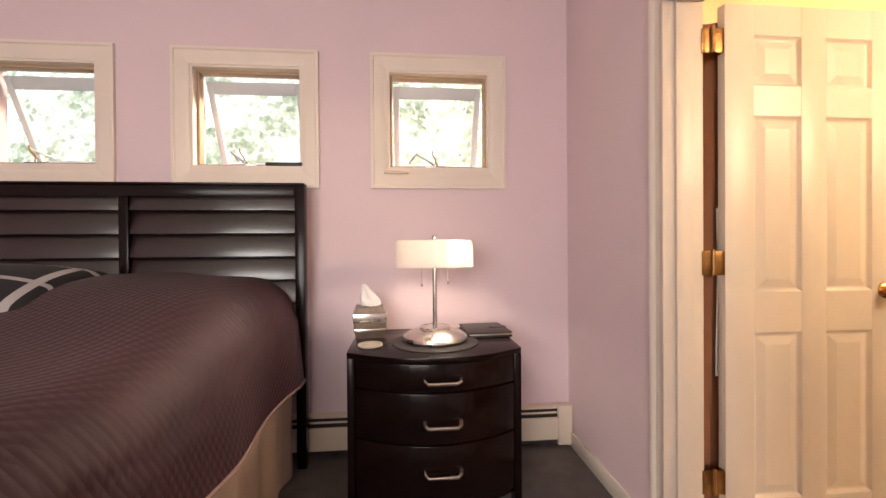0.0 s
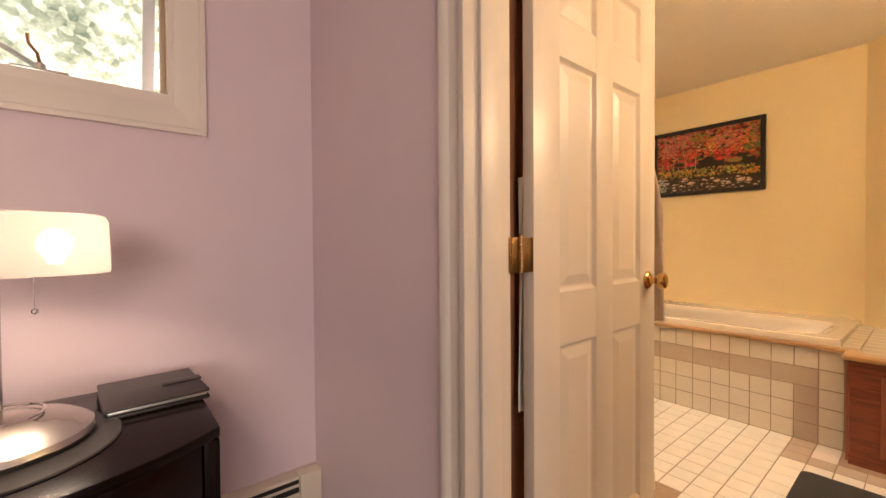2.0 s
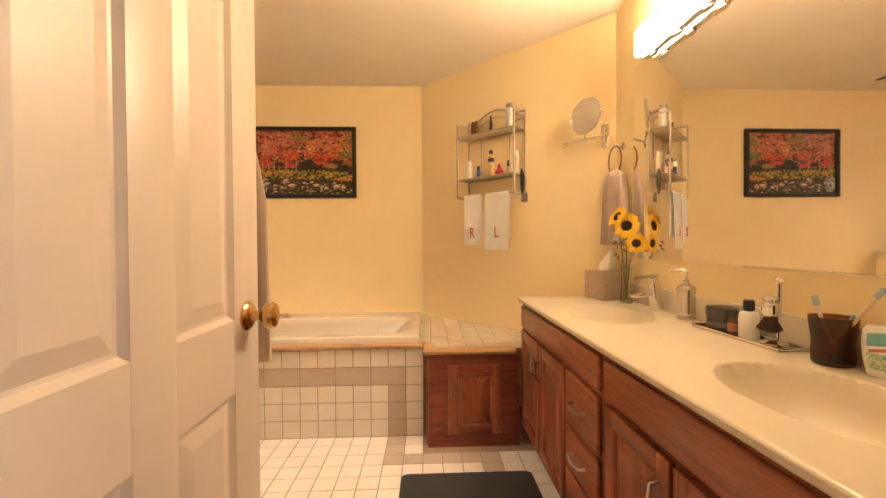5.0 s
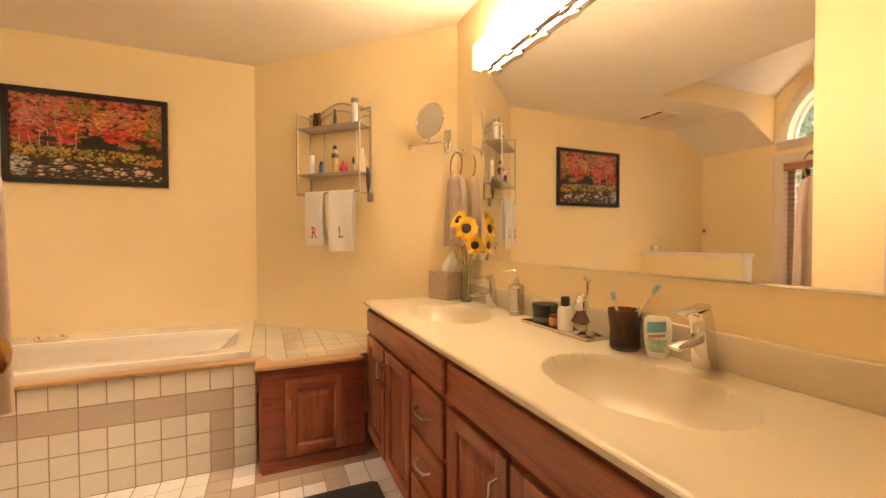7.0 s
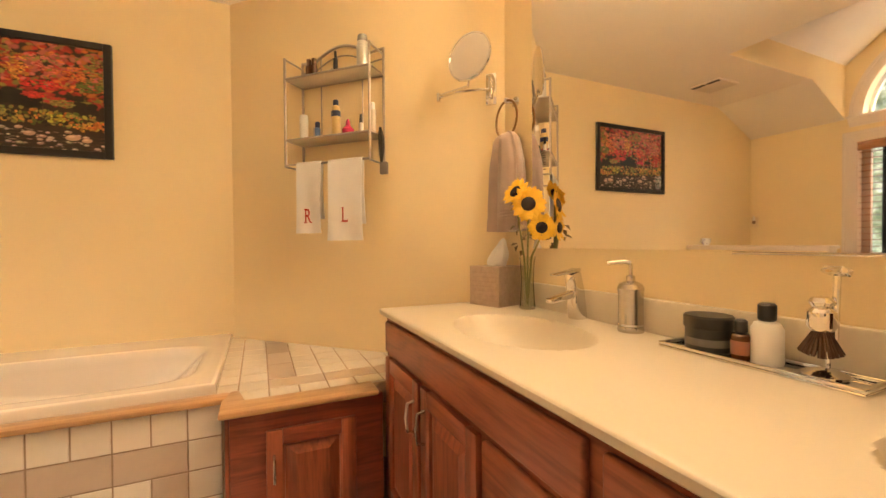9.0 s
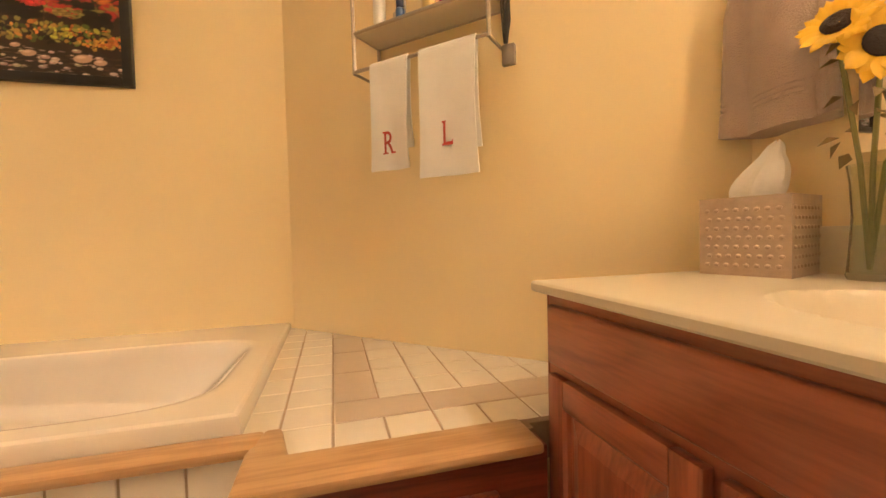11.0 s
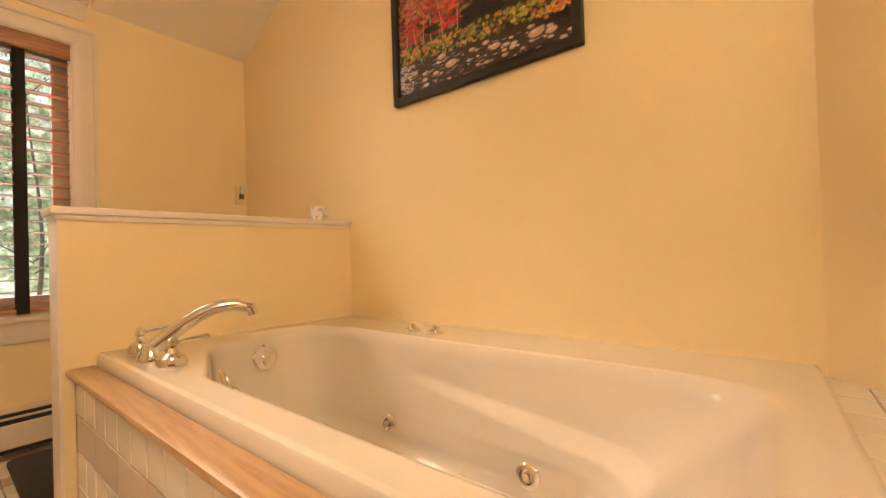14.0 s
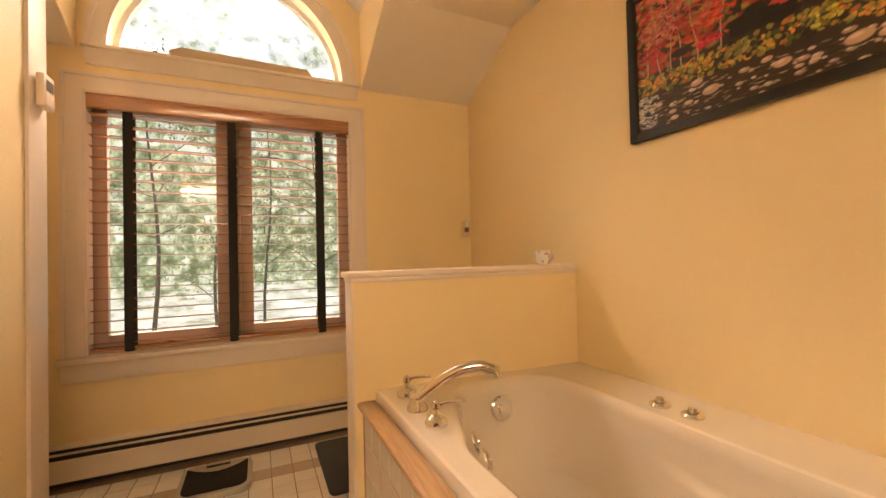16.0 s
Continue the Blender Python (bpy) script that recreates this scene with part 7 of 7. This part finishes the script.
def bath_scale():
    x0, x1, y0, y1 = 3.765, 4.085, 4.385, 4.70
    t = thing("bathroom_scale", (x0 + x1) / 2, (y0 + y1) / 2, 0, "flat bathroom scale with dark mat and silver rim", "scale")

    def rr(e, r=0.06):
        pts = []
        for cx, cy, a0 in ((x1 - e - r, y1 - e - r, 0), (x0 + e + r, y1 - e - r, 90), (x0 + e + r, y0 + e + r, 180), (x1 - e - r, y0 + e + r, 270)):
            for i in range(7):
                a = radians(a0 + 15 * i)
                pts.append((cx + r * math.cos(a), cy + r * math.sin(a)))
        return pts

    part("body", prism(rr(0.0), 0.004, 0.034, r=0.004), plain("silver_paint", (0.50, 0.47, 0.43), 0.3, 0.6), t)
    part("mat", prism([p for p in rr(0.022, 0.045) if p[1] < y1 - 0.07] + [((x0 + x1) / 2 + 0.138 * s, y1 - 0.03 - 0.075 * (1 - s * s)) for s in (1, 0.8, 0.6, 0.4, 0.2, 0, -0.2, -0.4, -0.6, -0.8, -1)], 0.034, 0.039), plain("dark_ribbed_mat", (0.012, 0.011, 0.011), 0.95, bump=0.5, bscale=200), t)
    part("dial_window", box((x0 + x1) / 2 - 0.055, (x0 + x1) / 2 + 0.055, y1 - 0.045, y1 - 0.024, 0.034, 0.037, 0.001), plain("smoked_window", (0.06, 0.05, 0.045), 0.1, bump=0), t)
    for q in ((x0 + 0.04, y0 + 0.04), (x1 - 0.04, y0 + 0.04), (x0 + 0.04, y1 - 0.04), (x1 - 0.04, y1 - 0.04)):
        part("foot", lathe(cyl(0.014, 0.006, 0.001), q[0], q[1], -0.001, 12), BLACK, t)


bath_scale()


def rug(x0, x1, y0, y1, label):
    r = 0.035
    pts = []
    for cx, cy, a0 in ((x1 - r, y1 - r, 0), (x0 + r, y1 - r, 90), (x0 + r, y0 + r, 180), (x1 - r, y0 + r, 270)):
        for i in range(5):
            a = radians(a0 + 22.5 * i)
            pts.append((cx + r * math.cos(a), cy + r * math.sin(a)))
    return solo("bath_mat", prism(pts, 0.0005, 0.018, r=0.006), RUG, label, "bath mat", "bath mats")


rug(3.26, 4.055, 1.462, 2.10, "black bath mat in front of the vanity")
rug(4.41, 5.15, 4.16, 4.74, "black contour mat beside the half wall")

# ---------------------------------------------------------------- nightstand top
solo("coaster", lathe([(0, 0), (0.05, 0), (0.056, 0.004), (0.055, 0.011), (0.047, 0.012), (0.042, 0.007), (0, 0.007)], 1.008, 2.832, NZ, 32), plain("pale_stone", (0.55, 0.47, 0.38), 0.5, var=0.15, scale=60), "round pale stone coaster on the nightstand", "coaster")
t = thing("tablet_case", label="closed black leather tablet case with a strap", category="tablet case", turn=pose(1.575, 3.055, NZ, 0, 0, 4))
part("case_back", box(-0.11, 0.11, -0.125, 0.125, 0.0005, 0.010, 0.004), plain("black_leather", (0.018, 0.013, 0.013), 0.45, bump=0.3, bscale=220), t)
part("tablet", box(-0.104, 0.104, -0.118, 0.118, 0.0102, 0.0185, 0.003), plain("tablet_edge", (0.55, 0.53, 0.50), 0.3, 0.7, bump=0), t)
part("case_front", box(-0.11, 0.11, -0.125, 0.125, 0.0188, 0.027, 0.004), plain("black_leather_front", (0.020, 0.014, 0.014), 0.42, bump=0.3, bscale=220), t)
part("strap", box(0.02, 0.113, -0.02, 0.02, 0.0272, 0.0305, 0.001), plain("leather_strap", (0.014, 0.010, 0.010), 0.4), t)

# bath towel hanging behind the door
def door_towel():
    t = thing("white_robe", 2.42, 2.42, 0.66, "white cloth hanging on the back of the door", "towel")
    part("cloth", grid(lambda u, v: Vector((2.345 + 0.16 * u * (0.25 + 0.75 * min(1, v * 1.4)), 2.402 + 0.024 * abs(math.sin(u * 9 + v)), 1.30 - 0.64 * v)), 26, 20, 0.004), WHITE_TOWEL, t)

    # brown sheet added to give the gap by the hinges its brown tone
    r = thing("brown_gap_sheet", 2.42, 2.46, 0.1, "long brown sheet added behind the open door", "robe")
    part("cloth", grid(lambda u, v: Vector((2.30 + 0.26 * u, 2.452 + 0.016 * abs(math.sin(u * 11 + 1.5 * v)), 2.02 - 1.90 * v)), 36, 30, 0.005), plain("brown_gap_cloth", (0.30, 0.115, 0.05), 0.95, var=0.15, scale=12, bump=0.7, bscale=300), r)


door_towel()


# ---------------------------------------------------------------- tiles
def clip(poly, a, b, c):
    """Keeps the part of a polygon where a*x + b*y <= c."""
    out = []
    for i, p in enumerate(poly):
        q = poly[(i + 1) % len(poly)]
        dp, dq = a * p[0] + b * p[1] - c, a * q[0] + b * q[1] - c
        if dp <= 0:
            out.append(p)
        if dp * dq < 0:
            s = dp / (dp - dq)
            out.append((p[0] + (q[0] - p[0]) * s, p[1] + (q[1] - p[1]) * s))
    return out


TILE_MESH = {}


def tile_mesh(w, h, material, tall=0.006, e=0.0022):
    """A cushion-edged tile lying in x, y about its centre; alike tiles share it."""
    key = (round(w, 4), round(h, 4), material.name)
    if key not in TILE_MESH:
        b = bmesh.new()
        rings = [[b.verts.new((sx * (w / 2 - d), sy * (h / 2 - d), z)) for sx, sy in ((-1, -1), (1, -1), (1, 1), (-1, 1))] for d, z in ((0, 0), (0, tall - e), (e * 0.35, tall - e * 0.35), (e, tall))]
        for p, q in zip(rings, rings[1:]):
            for j in range(4):
                b.faces.new((p[j], p[(j + 1) % 4], q[(j + 1) % 4], q[j]))
        b.faces.new(rings[-1])
        TILE_MESH[key] = mesh_of("tile", b, material, False)
    return TILE_MESH[key]


def lay(parent, w, h, material, m):
    ob = new("tile", tile_mesh(w, h, material))
    ob.parent = parent
    ob.matrix_local = Matrix.Translation(-ORIGIN[parent.name]) @ m @ Matrix.Rotation(random.choice((0, math.pi)), 4, "Z") @ pose(0, 0, random.uniform(-0.0003, 0.0003), random.uniform(-0.15, 0.15), random.uniform(-0.15, 0.15), 0)
    return ob


P, G = 0.1035, 0.0042
# apron: rows of tiles with a taupe band and post
rows = [0.0, 0.102, 0.204, 0.306, 0.412, 0.522]
ys = [1.995 + P * i for i in range(0, 18)]
for r in range(5):
    hgt = rows[r + 1] - rows[r] - G
    for i in range(17):
        y0, y1 = ys[i], min(ys[i + 1], HY0 - 0.001)
        if y1 - y0 < 0.02:
            continue
        acc = (r == 3 and i >= 1) or (r < 3 and i == 1)
        w = y1 - y0 - G
        if r == 3 and i >= 1:
            if (i % 2) == 0:
                continue
            w = min(ys[i] + 2 * P, HY0 - 0.001) - y0 - G
        m = Matrix.Translation((APX + 0.004, y0 + G / 2 + w / 2, rows[r] + G / 2 + hgt / 2)) @ Matrix(((0, 0, -1, 0), (-1, 0, 0, 0), (0, 1, 0, 0), (0, 0, 0, 1)))
        lay(surround, w, hgt, ACCENT if acc else TILE, m)
# deck tiles, cut along the diagonal wall
deck_z = 0.522
gx = [4.437 + 0.1065 * i for i in range(0, 12)]
gy = [2.022, 1.948] + [1.948 - 0.1065 * i for i in range(1, 11)]
for i in range(len(gx) - 1):
    for j in range(len(gy) - 1):
        x0, x1, y1, y0 = gx[i], gx[i + 1], gy[j], gy[j + 1]
        acc = (j == 2 and i >= 1) or (i == 1 and j >= 2)
        # the taupe tiles are two squares long
        if j == 2 and i >= 2:
            if i % 2:
                continue
            x1 = gx[min(i + 2, len(gx) - 1)]
        elif i == 1 and j >= 2:
            if j % 2:
                continue
            y0 = gy[min(j + 2, len(gy) - 1)]
        if j == 0 and i == 0:
            continue
        poly = [(x0 + G / 2, y0 + G / 2), (x1 - G / 2, y0 + G / 2), (x1 - G / 2, y1 - G / 2), (x0 + G / 2, y1 - G / 2)]
        cut = clip(poly, 1, -1, 3.549 - 0.008)
        cut = clip(cut, 0, -1, -0.90) if cut else cut
        if len(cut) < 3:
            continue
        area = abs(sum(cut[k2][0] * cut[(k2 + 1) % len(cut)][1] - cut[(k2 + 1) % len(cut)][0] * cut[k2][1] for k2 in range(len(cut)))) / 2
        if area < 0.0004:
            continue
        mt = ACCENT if acc else TILE
        if cut == poly:
            lay(deck, x1 - x0 - G, y1 - y0 - G, mt, Matrix.Translation(((x0 + x1) / 2, (y0 + y1) / 2, deck_z + 0.004)))
        else:
            b = prism(cut, deck_z + 0.002, deck_z + 0.0098)
            part("tile", b, mt, deck, smooth=False)
# floor tiles
FP = 0.1035
rest = {"w": bmesh.new(), "a": bmesh.new()}
nx, ny = 31, 40
for i in range(nx):
    for j in range(ny):
        x1 = APX + 0.002 + FP * 11 - FP * i
        x0 = x1 - FP
        y0 = YM + 0.102 + FP * j
        y1 = y0 + FP
        if x0 < 2.262 or x1 > XW or y1 > YW - 0.003:
            continue
        if x1 > APX + 0.01 and y0 < HY1 - 0.01:
            continue
        if y0 < 1.37 or (x1 > CBX and y0 < 1.97):
            continue
        if x0 < PX and PY - 0.02 < y0 and y0 < 4.30 or (x0 < PX and y1 > PY + 0.005 and y0 < 4.30):
            continue
        jj = round((y0 - 1.995) / FP)
        ii = round((APX + 0.002 - x1) / FP)
        acc = (ii == 2 and -4 <= jj <= 1) or (jj == 1 and 0 <= ii <= 2) or (jj == -4 and ii > 2) or (jj == 24 and ii < 12)
        mt = ACCENT if acc else TILE_F
        near = (3.30 < x0 and 1.6 < y0 < 2.9) or y0 > 4.1
        cx, cy = (x0 + x1) / 2, (y0 + y1) / 2
        if near:
            lay(floor_t, FP - G, FP - G, mt, Matrix.Translation((cx, cy, -0.006)))
        else:
            b = rest["a" if acc else "w"]
            w2 = (FP - G) / 2
            e = 0.002
            q = [[b.verts.new((cx + sx * (w2 - d), cy + sy * (w2 - d), z)) for sx, sy in ((-1, -1), (1, -1), (1, 1), (-1, 1))] for d, z in ((0, -0.006), (0, -0.002), (e, 0.0))]
            for a, c in zip(q, q[1:]):
                for k2 in range(4):
                    b.faces.new((a[k2], a[(k2 + 1) % 4], c[(k2 + 1) % 4], c[k2]))
            b.faces.new(q[-1])
for key, mt in (("w", TILE_F), ("a", ACCENT)):
    tagged(part("tiles", rest[key], mt, floor_t), kind="stuff")
